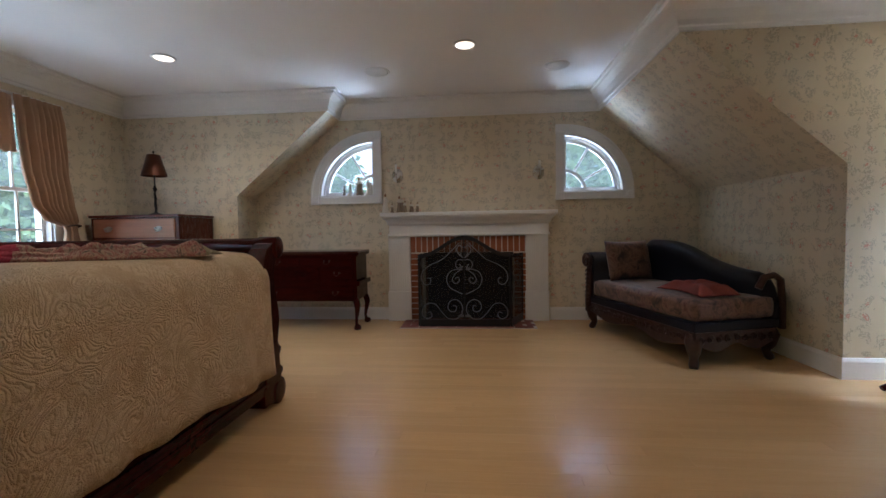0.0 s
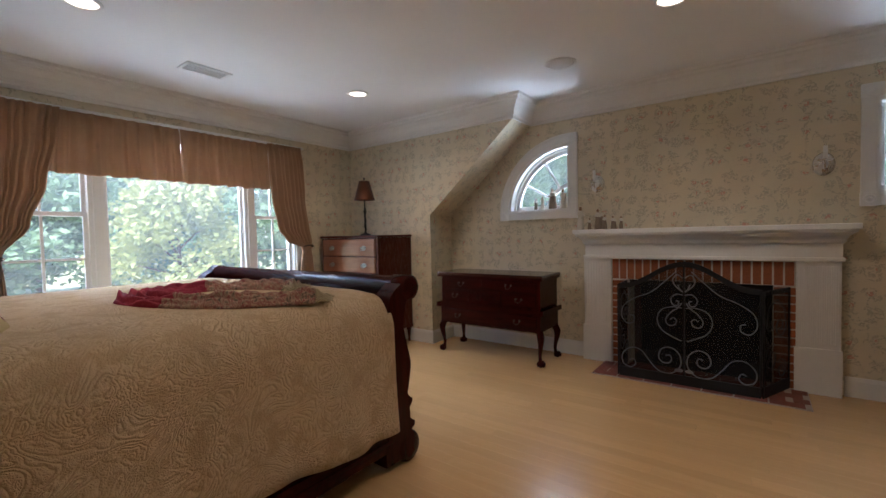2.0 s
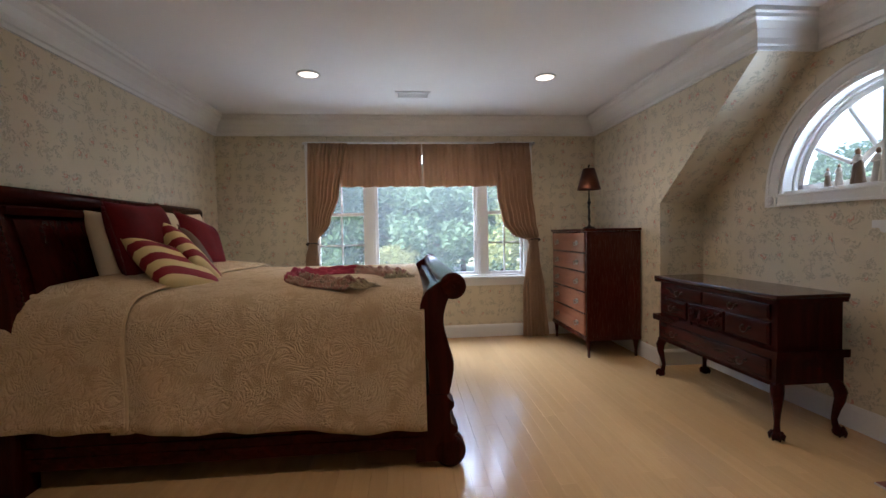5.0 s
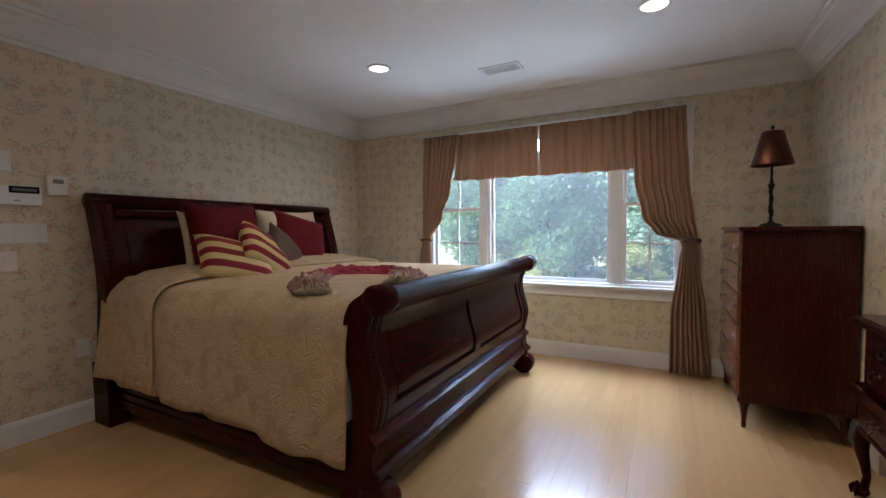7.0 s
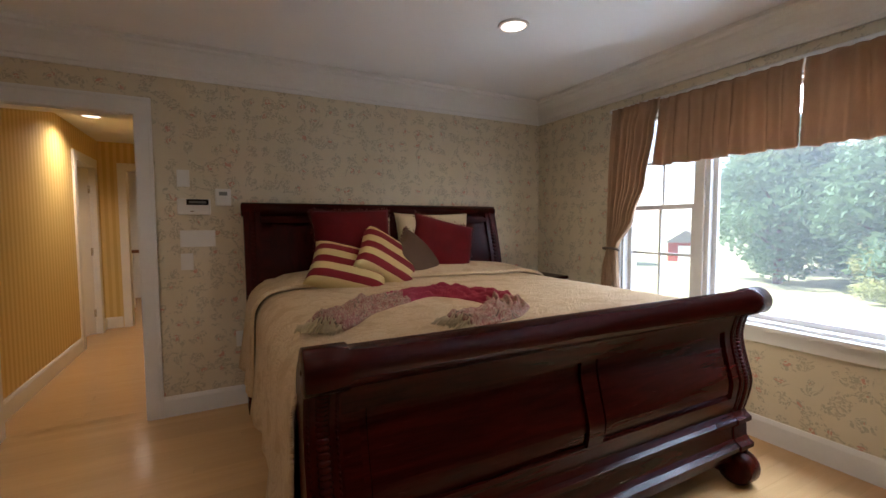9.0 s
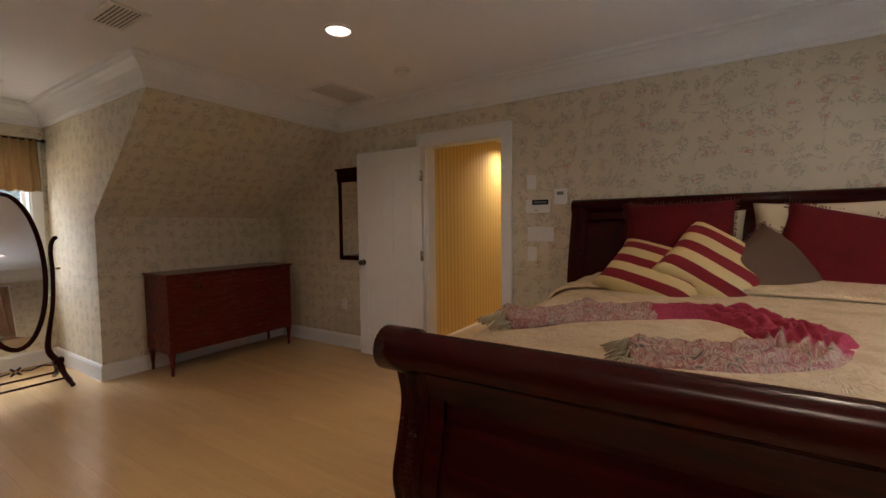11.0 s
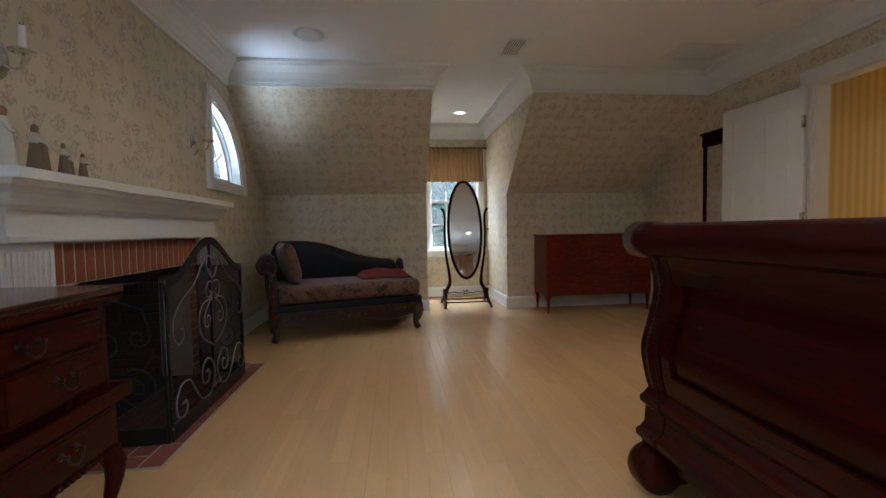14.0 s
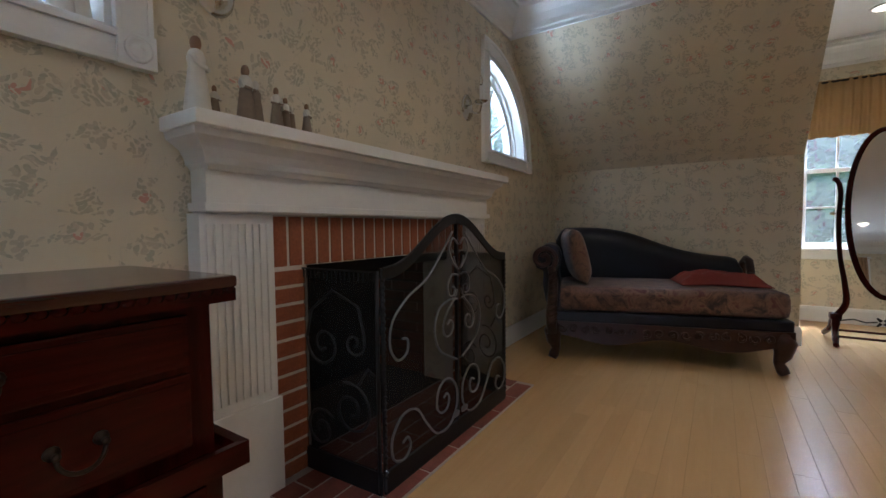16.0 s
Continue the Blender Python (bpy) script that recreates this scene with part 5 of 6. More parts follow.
# ---- curtains ----
def drape_cloth(name, lo, hi):
    k = Nodes(name)
    v = k.coord("UV")
    slub = k.noise(k.coord("UV", (260, 18, 1)), 1.0, 3)
    big = k.noise(v, 3.0, 3)
    k.set(k.ramp(k.math("ADD", k.math("MULTIPLY", slub, 0.5), k.math("MULTIPLY", big, 0.5)), [(0.3, lo), (0.7, hi)]), 0.8, 0.0, Specular_IOR_Level=0.2)
    k.bump(slub, 0.2, 0.001)
    thin = k.t.nodes.new("ShaderNodeBsdfTranslucent")
    thin.inputs["Color"].default_value = (*hi, 1)
    both = k.t.nodes.new("ShaderNodeMixShader")
    both.inputs[0].default_value = 0.24
    k.l(k.p.outputs[0], both.inputs[1])
    k.l(thin.outputs[0], both.inputs[2])
    k.l(both.outputs[0], k.t.nodes["Material Output"].inputs["Surface"])
    return k.mat


TAUPE = drape_cloth("taupe silk curtain", (0.37, 0.24, 0.15), (0.49, 0.325, 0.21))
GOLD = drape_cloth("gold silk valance", (0.33, 0.212, 0.10), (0.42, 0.28, 0.14))


def pleated(edges, x, pleats, amp, n=90, seed=0, front=1):
    """A gathered sheet on a wall that faces along x. edges: (z, y from, y to, depth factor), top to bottom."""
    zs = [e[0] for e in edges]
    rows = []
    steps = 40
    for j in range(steps + 1):
        z = zs[0] + (zs[-1] - zs[0]) * j / steps
        i = 0
        while i < len(edges) - 2 and z < zs[i + 1]:
            i += 1
        a, b = edges[i], edges[i + 1]
        f = (z - a[0]) / (b[0] - a[0]) if a[0] != b[0] else 0
        f = f * f * (3 - 2 * f)
        ya, yb, dep = (a[k] + (b[k] - a[k]) * f for k in (1, 2, 3))
        row = []
        for k in range(n + 1):
            u = k / n
            ph = 2 * math.pi * pleats * u + 3.4 * noise.noise((u * 5, seed * 3.3, 0.4)) + 1.3 * noise.noise((u * 6, z * 1.6, seed))
            off = amp * dep * (0.75 + 0.5 * noise.noise((u * 9, z * 0.8, seed + 4.0))) * (0.5 + 0.5 * math.sin(ph)) + 0.006 * noise.noise((u * 11, z * 4, seed * 2.0))
            row.append((x + front * off, ya + (yb - ya) * u, z + (0.005 * math.sin(ph * 0.5 + seed) if j == steps else 0)))
        rows.append(row)
    return cloth_sheet(rows, 0.003)


def west_curtains():
    x = WX + 0.045
    group = "curtains on the wide window"
    v = solid("valance", pleated([(2.21, 1.37, 2.242, 0.45), (2.15, 1.37, 2.243, 0.9), (1.735, 1.345, 2.246, 1.25)], x + 0.002, 10, 0.05, 150, 1), TAUPE, "gathered taupe silk window valance", "valance", group)
    thicken(v, 0.003)
    v = solid("valance", pleated([(2.21, 2.252, 3.10, 0.45), (2.15, 2.252, 3.10, 0.9), (1.73, 2.25, 3.11, 1.25)], x + 0.002, 10, 0.05, 150, 2), TAUPE, "gathered taupe silk window valance", "valance", group)
    thicken(v, 0.003)
    left = [(2.21, 1.01, 1.43, 0.5), (2.0, 1.005, 1.40, 1.0), (1.65, 1.0, 1.335, 1.1), (1.35, 1.0, 1.235, 1.1), (1.12, 1.0, 1.085, 0.9), (0.95, 0.965, 1.10, 1.1), (0.5, 0.93, 1.16, 1.2), (0.02, 0.93, 1.19, 1.2)]
    right = [(2.21, 3.06, 3.455, 0.5), (2.0, 3.06, 3.465, 1.0), (1.65, 3.08, 3.485, 1.1), (1.32, 3.14, 3.52, 1.2), (1.17, 3.25, 3.55, 1.2), (1.10, 3.45, 3.545, 0.9), (0.95, 3.42, 3.56, 1.1), (0.5, 3.365, 3.62, 1.2), (0.02, 3.36, 3.66, 1.2)]
    for edges, seed, ty in ((left, 3, 1.035), (right, 4, 3.505)):
        d = solid("curtain", pleated(edges, x + 0.052, 8, 0.062, 150, seed), TAUPE, "long taupe silk curtain tied back with a cord", "curtain", group)
        thicken(d, 0.003)
        tb = thing("tieback", pose(x + 0.085, ty, 1.115), "dark braided curtain tieback on a hook", "tieback")
        part("cord", tube([(0.048 * math.cos(a), 0.062 * math.sin(a), 0.012 * math.cos(a)) for a in np.linspace(0, 2 * math.pi, 25)[:-1]], 0.009, 8, None, True), plain("dark braid", (0.07, 0.045, 0.03), 0.8), tb)
        kb = lathe([(0.008, 0), (0.008, 0.055), (0.02, 0.06), (0.022, 0.07), (0.012, 0.078)], 12, None, Matrix.Translation((-0.127, 0.055 if seed == 4 else -0.055, 0)) @ Matrix.Rotation(math.pi / 2, 4, "Y"))
        part("hook_knob", kb, BLACK_IRON, tb)
    rod = thing("curtain_rod", pose(WX + 0.05, 2.24, 2.222), "white curtain rod across the wide window", "curtain rod")
    part("pole", tube([(0, -1.30, 0), (0, 1.30, 0)], 0.013, 10), TRIM, rod)
    for sy in (-1, 1):
        part("bracket", boxes((-0.048, sy * 1.27 - 0.012, -0.02, 0.012, sy * 1.27 + 0.012, 0.016), bevel=0.003), TRIM, rod)


west_curtains()


def dormer_curtain():
    x = DORM_E - 0.06
    v = solid("valance", pleated([(2.185, 1.90, 2.76, 0.5), (2.13, 1.90, 2.76, 0.8), (1.68, 1.89, 2.77, 1.1)], x, 14, 0.04, 130, 6, -1), GOLD, "short gathered gold silk valance in the dormer", "valance")
    thicken(v, 0.003)
    rod = thing("curtain_rod", pose(DORM_E - 0.065, 2.33, 2.17), "dark iron curtain rod in the dormer", "curtain rod")
    part("pole", tube([(0, -0.46, 0), (0, 0.46, 0)], 0.009, 8), BLACK_IRON, rod)
    for sy in (-1, 1):
        part("finial", lathe([(0.009, 0), (0.018, 0.008), (0.02, 0.02), (0.008, 0.034)], 10, None, Matrix.Translation((0, sy * 0.455, 0)) @ Matrix.Rotation(-sy * math.pi / 2, 4, "X")), BLACK_IRON, rod)
        part("bracket", boxes((0, sy * 0.42 - 0.008, -0.008, 0.064, sy * 0.42 + 0.008, 0.008)), BLACK_IRON, rod)


dormer_curtain()


# ---- chaise ----
LEATHER = plain("dark navy leather", (0.006, 0.007, 0.013), 0.34, gloss=0.25, vary=0.3, scale=5, bump=0.25, fine=140)
CARVED = wood("carved dark walnut", (0.012, 0.005, 0.004), (0.055, 0.021, 0.015), 0, 0.34, 12.0, 0.15)


def tapestry():
    k = Nodes("brown floral tapestry")
    v = k.coord("Object")
    n = k.noise(v, 11.0, 5, 0.65, 1.0)
    f = k.noise(v, 160.0, 2)
    col = k.ramp(n, [(0.35, (0.018, 0.009, 0.007)), (0.45, (0.085, 0.042, 0.026)), (0.55, (0.15, 0.082, 0.05)), (0.66, (0.075, 0.018, 0.014))])
    k.set(col, 0.85, 0.0, Sheen_Weight=0.2)
    k.bump(k.math("ADD", n, f), 0.3, 0.003)
    return k.mat


TAPESTRY = tapestry()


def chaise():
    """Local x runs along the front from the armed end; local y towards the back."""
    ch = thing("chaise_longue", pose(2.17, 4.27, 0, 0, 0, -73.7), "dark leather chaise longue with carved frame and tapestry seat", "chaise")
    L, D = 1.36, 0.74
    seat = bmesh.new()
    box(seat, 0.02, -0.035, 0.335, L, D - 0.08, 0.50, bevel=0.05)
    for v in seat.verts:
        if v.co.z > 0.45:
            v.co.z += 0.03 * math.sin(math.pi * max(0, min(1, v.co.x / L))) * math.sin(math.pi * max(0, min(1, (v.co.y + 0.035) / 0.7)))
    for f in seat.faces:
        f.smooth = True
    part("seat", seat, TAPESTRY, ch, "brown floral tapestry seat")
    part("seat_band", boxes((-0.02, -0.045, 0.265, L + 0.005, D - 0.05, 0.335), bevel=0.012), LEATHER, ch, "navy leather welt")
    # carved apron with a scalloped lower edge, along the front and the open end
    def apron(length, m):
        low = [(x, 0.15 + 0.026 * math.cos(x * 2 * math.pi / length * 2)) for x in np.linspace(0, length, 41)]
        bm = prism(low + [(length, 0.268), (0, 0.268)], 0.035, None, m @ XZ)
        for k in range(int(length / 0.075)):
            x = 0.04 + k * 0.075
            tube([tuple(m @ Vector((x + p[0], -0.006, 0.218 + p[2]))) for p in spiral(0, 0, 0.03, 1.2, 0.6 * k, 1 if k % 2 else -1, 12)], 0.007, 5, bm)
        return bm
    part("front_apron", apron(L, Matrix.Translation((0, -0.05, 0))), CARVED, ch, "carved front rail")
    part("end_apron", apron(D - 0.05, Matrix.Translation((L + 0.012, -0.04, 0)) @ Matrix.Rotation(math.pi / 2, 4, "Z")), CARVED, ch, "carved end rail")
    # back: a leather roll that falls away from the arm
    back = bmesh.new()
    n, segs = 36, 18
    rings = []
    for i in range(n + 1):
        f = i / n
        x = -0.02 + 1.36 * f
        top = 0.90 - 0.24 * (1 / (1 + math.exp(-(f - 0.52) * 9))) + 0.02 * math.sin(f * math.pi)
        if f > 0.93:
            top -= 0.20 * ((f - 0.93) / 0.07) ** 2
        if f < 0.06:
            top -= 0.10 * ((0.06 - f) / 0.06) ** 2
        lo, wd = 0.28, 0.11
        ring = []
        for k in range(segs):
            a = 2 * math.pi * k / segs
            y = D - 0.10 + wd * math.cos(a) * (0.75 + 0.25 * math.sin(a))
            z = (top + lo) / 2 + (top - lo) / 2 * math.copysign(abs(math.sin(a)) ** 0.55, math.sin(a))
            ring.append(back.verts.new((x, y, z)))
        rings.append(ring)
    for a, b in zip(rings, rings[1:]):
        for k in range(segs):
            back.faces.new((a[k], a[(k + 1) % segs], b[(k + 1) % segs], b[k]))
    back.faces.new(rings[0][::-1])
    back.faces.new(rings[-1])
    bmesh.ops.recalc_face_normals(back, faces=back.faces[:])
    for f in back.faces:
        f.smooth = True
    part("backrest", back, LEATHER, ch, "falling navy leather back")
    end = bmesh.new()
    tube([(1.335, D - 0.215, 0.56), (1.34, D - 0.17, 0.64), (1.345, D - 0.09, 0.655), (1.345, D - 0.03, 0.62), (1.345, D - 0.01, 0.45), (1.34, D, 0.25)], 0.026, 8, end)
    part("back_end", end, CARVED, ch)
    # arm: a rolled leather bolster on a carved scroll front
    arm = bmesh.new()
    prof = [(0.05, 0.30), (0.035, 0.45), (0.01, 0.58), (0.03, 0.68), (0.0, 0.755), (-0.07, 0.775), (-0.135, 0.74), (-0.15, 0.68), (-0.125, 0.625), (-0.085, 0.60), (-0.085, 0.50), (-0.06, 0.38), (-0.05, 0.28)]
    sp = spline(prof, 4)
    prism(sp, D - 0.02, arm, Matrix.Translation((0, -0.02, 0)) @ XZ)
    for f in arm.faces:
        f.smooth = len(f.verts) == 4
    part("arm", arm, LEATHER, ch, "rolled navy leather arm")
    front = tube([(p[0] - 0.08, -0.04, p[2] + 0.69) for p in spiral(0, 0, 0.088, 1.6, -1.2, 1, 30)], 0.018, 8)
    tube([(-0.03, -0.042, 0.64), (-0.015, -0.045, 0.55), (-0.02, -0.046, 0.42), (-0.03, -0.046, 0.30), (-0.02, -0.046, 0.18)], [0.024, 0.032, 0.034, 0.036, 0.04], 8, front)
    for k in range(9):
        z = 0.60 - k * 0.042
        tube([(-0.045, -0.072, z - 0.015), (-0.018, -0.082, z), (0.012, -0.072, z + 0.018)], 0.008, 5, front)
    part("arm_scroll", front, CARVED, ch, "carved scroll arm front")
    for x, y, sx, sy in ((0.0, 0.0, -1, -1), (L - 0.05, 0.0, 1, -1), (0.02, D - 0.06, -1, 1), (L - 0.1, D - 0.05, 1, 1)):
        leg = tube([(x, y, 0.24), (x + sx * 0.018, y + sy * 0.018, 0.19), (x + sx * 0.012, y + sy * 0.012, 0.12), (x - sx * 0.002, y - sy * 0.002, 0.07), (x + sx * 0.012, y + sy * 0.012, 0.028), (x + sx * 0.024, y + sy * 0.024, 0.004)], [0.056, 0.062, 0.046, 0.03, 0.034, 0.028], 10)
        part("leg", leg, CARVED, ch, "carved bowed leg")


chaise()


def chaise_pillow():
    m = pose(2.17, 4.27, 0, 0, 0, -73.7) @ pose(0.13, 0.30, 0.70, 0, 0, 0) @ pose(0, 0, 0, -14, 0, 96)
    ob = thing("tapestry_pillow", m, "brown tapestry pillow propped against the chaise arm", "pillow")
    part("cover", cushion_mesh(0.52, 0.40, 0.15, 11), TAPESTRY, ob)


chaise_pillow()


def folded_throw():
    rows = []
    for j in range(25):
        f = j / 24
        row = []
        for i in range(31):
            u = i / 30
            x = 0.80 + 0.50 * f
            y = 0.10 + 0.34 * u + 0.05 * math.sin(f * 4)
            fold = 0.018 * abs(math.sin(u * 8 + 2 * noise.noise((f * 3, u * 2, 3)))) + 0.025 * abs(noise.noise((f * 5, u * 4, 1.5)))
            edge = min(1, 6 * min(u, 1 - u), 6 * min(f, 1 - f))
            row.append((x, y, 0.512 + (0.045 + fold) * edge))
        rows.append(row)
    bm = cloth_sheet(rows, 0.004)
    m = pose(2.17, 4.27, 0, 0, 0, -73.7)
    bmesh.ops.transform(bm, matrix=m, verts=bm.verts[:])
    ob = solid("folded_throw", bm, plain("rust red wool", (0.16, 0.028, 0.018), 0.9, vary=0.25, bump=0.35, fine=160), "rust red throw folded on the chaise seat", "throw")
    thicken(ob, 0.006)


folded_throw()


# ---- cheval mirror ----
def cheval_mirror():
    cm = thing("cheval_mirror", pose(3.66, 2.31, 0), "oval cheval mirror in a dark wooden stand", "mirror")
    W2 = 0.272
    tilt = Matrix.Translation((0, 0, 0.985)) @ Matrix.Rotation(radians(8.5), 4, "Y")
    def oval(f, n=48):
        return [(0.205 * f * math.cos(a), 0.615 * f * math.sin(a)) for a in np.linspace(0, 2 * math.pi, n + 1)[:-1]]
    fr = tube([(0, p[0] * 1.04, p[1] * 1.015) for p in oval(1.0)], 0.019, 8, None, True)
    o = part("oval_frame", fr, MAHOGANY_V, cm)
    o.matrix_local = tilt
    gl = prism(oval(1.0), 0.006, None, Matrix.Translation((-0.004, 0, 0)) @ YZ)
    part("mirror_glass", gl, MIRROR, o, "bevelled mirror glass")
    part("backing", prism(oval(1.0), 0.008, None, Matrix.Translation((0.004, 0, 0)) @ YZ), MAHOGANY_V, o)
    for sy in (-1, 1):
        post = spline([(0.0, sy * 0.255, 0.20), (0.0, sy * 0.205, 0.30), (0.0, sy * 0.215, 0.45), (0.0, sy * 0.25, 0.68), (0.0, sy * 0.262, 0.95), (0.0, sy * 0.256, 1.12), (0.0, sy * 0.268, 1.21), (0.0, sy * 0.29, 1.245)], 5)
        part("post", tube(post, [0.026 - 0.010 * min(1, i / 14) for i in range(len(post))], 10), MAHOGANY_V, cm)
        k = bmesh.new()
        blob(k, (0, sy * 0.29, 1.245), (0.017, 0.02, 0.017))
        part("post_scroll", k, MAHOGANY_V, cm)
        part("pivot_knob", lathe([(0.004, 0), (0.004, 0.05), (0.012, 0.055), (0.012, 0.07), (0.004, 0.08)], 10, None, Matrix.Translation((0, sy * 0.235, 0.985)) @ Matrix.Rotation(-sy * math.pi / 2, 4, "X")), BRASS, cm)
        part("capital", boxes((-0.035, sy * 0.262 - 0.036, 0.175, 0.035, sy * 0.262 + 0.036, 0.225), bevel=0.012), MAHOGANY_V, cm)
        foot = tube(spline([(-0.225, sy * 0.29, 0.018), (-0.17, sy * 0.285, 0.045), (-0.09, sy * 0.275, 0.09), (0.0, sy * 0.262, 0.185), (0.09, sy * 0.275, 0.09), (0.17, sy * 0.285, 0.045), (0.225, sy * 0.29, 0.018)], 4), [0.018] * 4 + [0.022] * 6 + [0.028] * 5 + [0.022] * 6 + [0.018] * 4, 8)
        part("foot", foot, MAHOGANY_V, cm)
    for x in (-0.13, 0.13):
        part("stretcher", tube([(x, -0.275, 0.068), (x, 0.275, 0.068)], 0.009, 8), MAHOGANY_V, cm)
    orn = tube([(0, -0.24, 0.165), (0, -0.16, 0.185), (0, -0.09, 0.165), (0, -0.03, 0.175)], 0.006, 6)
    tube([(0, 0.24, 0.165), (0, 0.16, 0.185), (0, 0.09, 0.165), (0, 0.03, 0.175)], 0.006, 6, orn)
    for k in range(4):
        a = math.pi / 4 + k * math.pi / 2
        tube([(0, 0.012 * math.cos(a), 0.175 + 0.012 * math.sin(a)), (0, 0.045 * math.cos(a), 0.175 + 0.045 * math.sin(a))], [0.012, 0.006], 6, orn)
    part("iron_ornament", orn, BLACK_IRON, cm, "leafy iron ornament")


cheval_mirror()


# ---- lamp ----
def table_lamp():
    l = thing("table_lamp", pose(-2.30, 3.93, 1.225), "slim dark table lamp with a copper metal shade", "lamp")
    part("base", lathe([(0.062, 0), (0.064, 0.008), (0.05, 0.018), (0.02, 0.026), (0.012, 0.04)], 20), BLACK_IRON, l)
    stem = lathe([(0.010, 0.03), (0.008, 0.08), (0.016, 0.10), (0.009, 0.13), (0.012, 0.18), (0.007, 0.23), (0.016, 0.26), (0.022, 0.27), (0.012, 0.285), (0.007, 0.32), (0.007, 0.62)], 14)
    for k in range(14):
        a = k * 0.9
        blob(stem, (0.008 * math.cos(a), 0.008 * math.sin(a), 0.06 + k * 0.014), (0.008, 0.008, 0.01), 5, 7)
    part("stem", stem, BLACK_IRON, l)
    copper = plain("brown copper", (0.095, 0.036, 0.021), 0.45, 1.0, bump=0.1)
    sh = bmesh.new()
    lathe([(0.118, 0.40), (0.058, 0.615), (0.055, 0.614), (0.114, 0.401)], 28, sh, None, False)
    part("shade", sh, copper, l, "copper metal shade")
    part("finial", lathe([(0.004, 0.60), (0.004, 0.63), (0.011, 0.638), (0.009, 0.65), (0.002, 0.658)], 10), BLACK_IRON, l)
    part("spider", tube([(-0.057, 0, 0.612), (0.057, 0, 0.612)], 0.002, 5), BLACK_IRON, l)


table_lamp()


# ---- sconces ----
def sconce(x):
    s = thing("wall_sconce", pose(x, NY, 1.66), "pewter wall sconce with a white candle tube", "sconce", "sconces over the mantel")
    dome = bmesh.new()
    lathe([(0.062, 0.0), (0.064, 0.006), (0.055, 0.012), (0.05, 0.010), (0.035, 0.022), (0.015, 0.03), (0.002, 0.032)], 28, dome, Matrix.Rotation(math.pi / 2, 4, "X"))
    for v in dome.verts:
        v.co.z *= 1.28
    part("backplate", dome, PEWTER, s)
    part("arm", tube(spline([(0, -0.028, -0.012), (0, -0.055, -0.04), (0, -0.09, -0.04), (0, -0.105, -0.005), (0, -0.105, 0.012)], 5), 0.005, 8), PEWTER, s)
    part("drip_pan", lathe([(0.008, 0.010), (0.034, 0.012), (0.043, 0.019), (0.044, 0.024), (0.03, 0.018), (0.01, 0.018)], 22, None, Matrix.Translation((0, -0.105, 0))), PEWTER, s)
    part("candle", lathe([(0.012, 0.018), (0.012, 0.115), (0.006, 0.118)], 14, None, Matrix.Translation((0, -0.105, 0))), PLASTIC, s, "white candle tube")
    part("bulb", lathe([(0.006, 0.117), (0.007, 0.13), (0.011, 0.145), (0.010, 0.158), (0.005, 0.175), (0.001, 0.184)], 12, None, Matrix.Translation((0, -0.105, 0))), GLASS, s, "clear flame bulb")
    return s


sconce(0.075)
sconce(1.667)


# ---- figurines: plain shapes ----
RESIN = plain("cream resin", (0.62, 0.58, 0.50), 0.7, vary=0.08)
RESIN_B = plain("brown resin", (0.24, 0.135, 0.075), 0.7, vary=0.15)
RESIN_G = plain("grey brown resin", (0.22, 0.16, 0.11), 0.7, vary=0.15)


def figurine(x, y, z, h, turn=0, pair=False, dark=False):
    """A small statuette as one plain mesh: robe, shoulders, head."""
    bm = lathe([(0.19, 0), (0.20, 0.05), (0.155, 0.35), (0.115, 0.60), (0.135, 0.70), (0.10, 0.79), (0.045, 0.82)], 16)
    blob(bm, (0, 0, 0.89), (0.075, 0.085, 0.10))
    tube([(0.12, 0.0, 0.72), (0.15, -0.10, 0.60), (0.04, -0.17, 0.58)], [0.04, 0.036, 0.03], 7, bm)
    tube([(-0.12, 0.0, 0.72), (-0.15, -0.10, 0.60), (-0.03, -0.17, 0.58)], [0.04, 0.036, 0.03], 7, bm)
    if pair:
        lathe([(0.15, 0), (0.15, 0.05), (0.12, 0.30), (0.09, 0.50), (0.10, 0.56), (0.04, 0.64)], 14, bm, Matrix.Translation((0.20, -0.08, 0)))
        blob(bm, (0.19, -0.08, 0.70), (0.07, 0.07, 0.085))
    bmesh.ops.transform(bm, matrix=Matrix.Translation((x, y, z)) @ Matrix.Rotation(radians(turn), 4, "Z") @ Matrix.Diagonal((h * 0.82, h * 0.82, h, 1)), verts=bm.verts[:])
    for f in bm.faces:
        c = f.calc_center_median()
        top = (c.z - z) / h
        f.material_index = 1 if top > 0.83 else (2 if dark and top < 0.6 else 0)
    return solid("figurine", bm, (RESIN, RESIN_B, RESIN_G), "small cream resin figurine with a plain smooth shape", "figurine", "figurines")


for x, y, h, tn, pr, dk in ((0.03, 4.56, 0.19, 40, False, False), (0.10, 4.60, 0.095, 0, False, True), (0.185, 4.575, 0.165, 20, True, True), (0.26, 4.53, 0.115, -20, False, True), (0.32, 4.565, 0.105, 10, True, True), (0.395, 4.55, 0.10, 30, False, True)):
    figurine(x - 0.08, y, 1.232, h * 1.15, tn, pr, dk)
for x, y, h, tn, pr, dk in ((-0.285, 4.735, 0.20, 10, True, False), (-0.40, 4.74, 0.215, -10, True, True), (-0.50, 4.73, 0.14, 0, False, False), (-0.575, 4.735, 0.125, 0, False, True)):
    figurine(x, y, QR_Z + 0.016, h, tn, pr, dk)


# ---- ceiling fittings ----
def glow(name, color, strength):
    k = Nodes(name)
    k.set((0.9, 0.88, 0.84), 0.5, 0.0, Emission_Strength=strength, Emission_Color=color)
    return k.mat


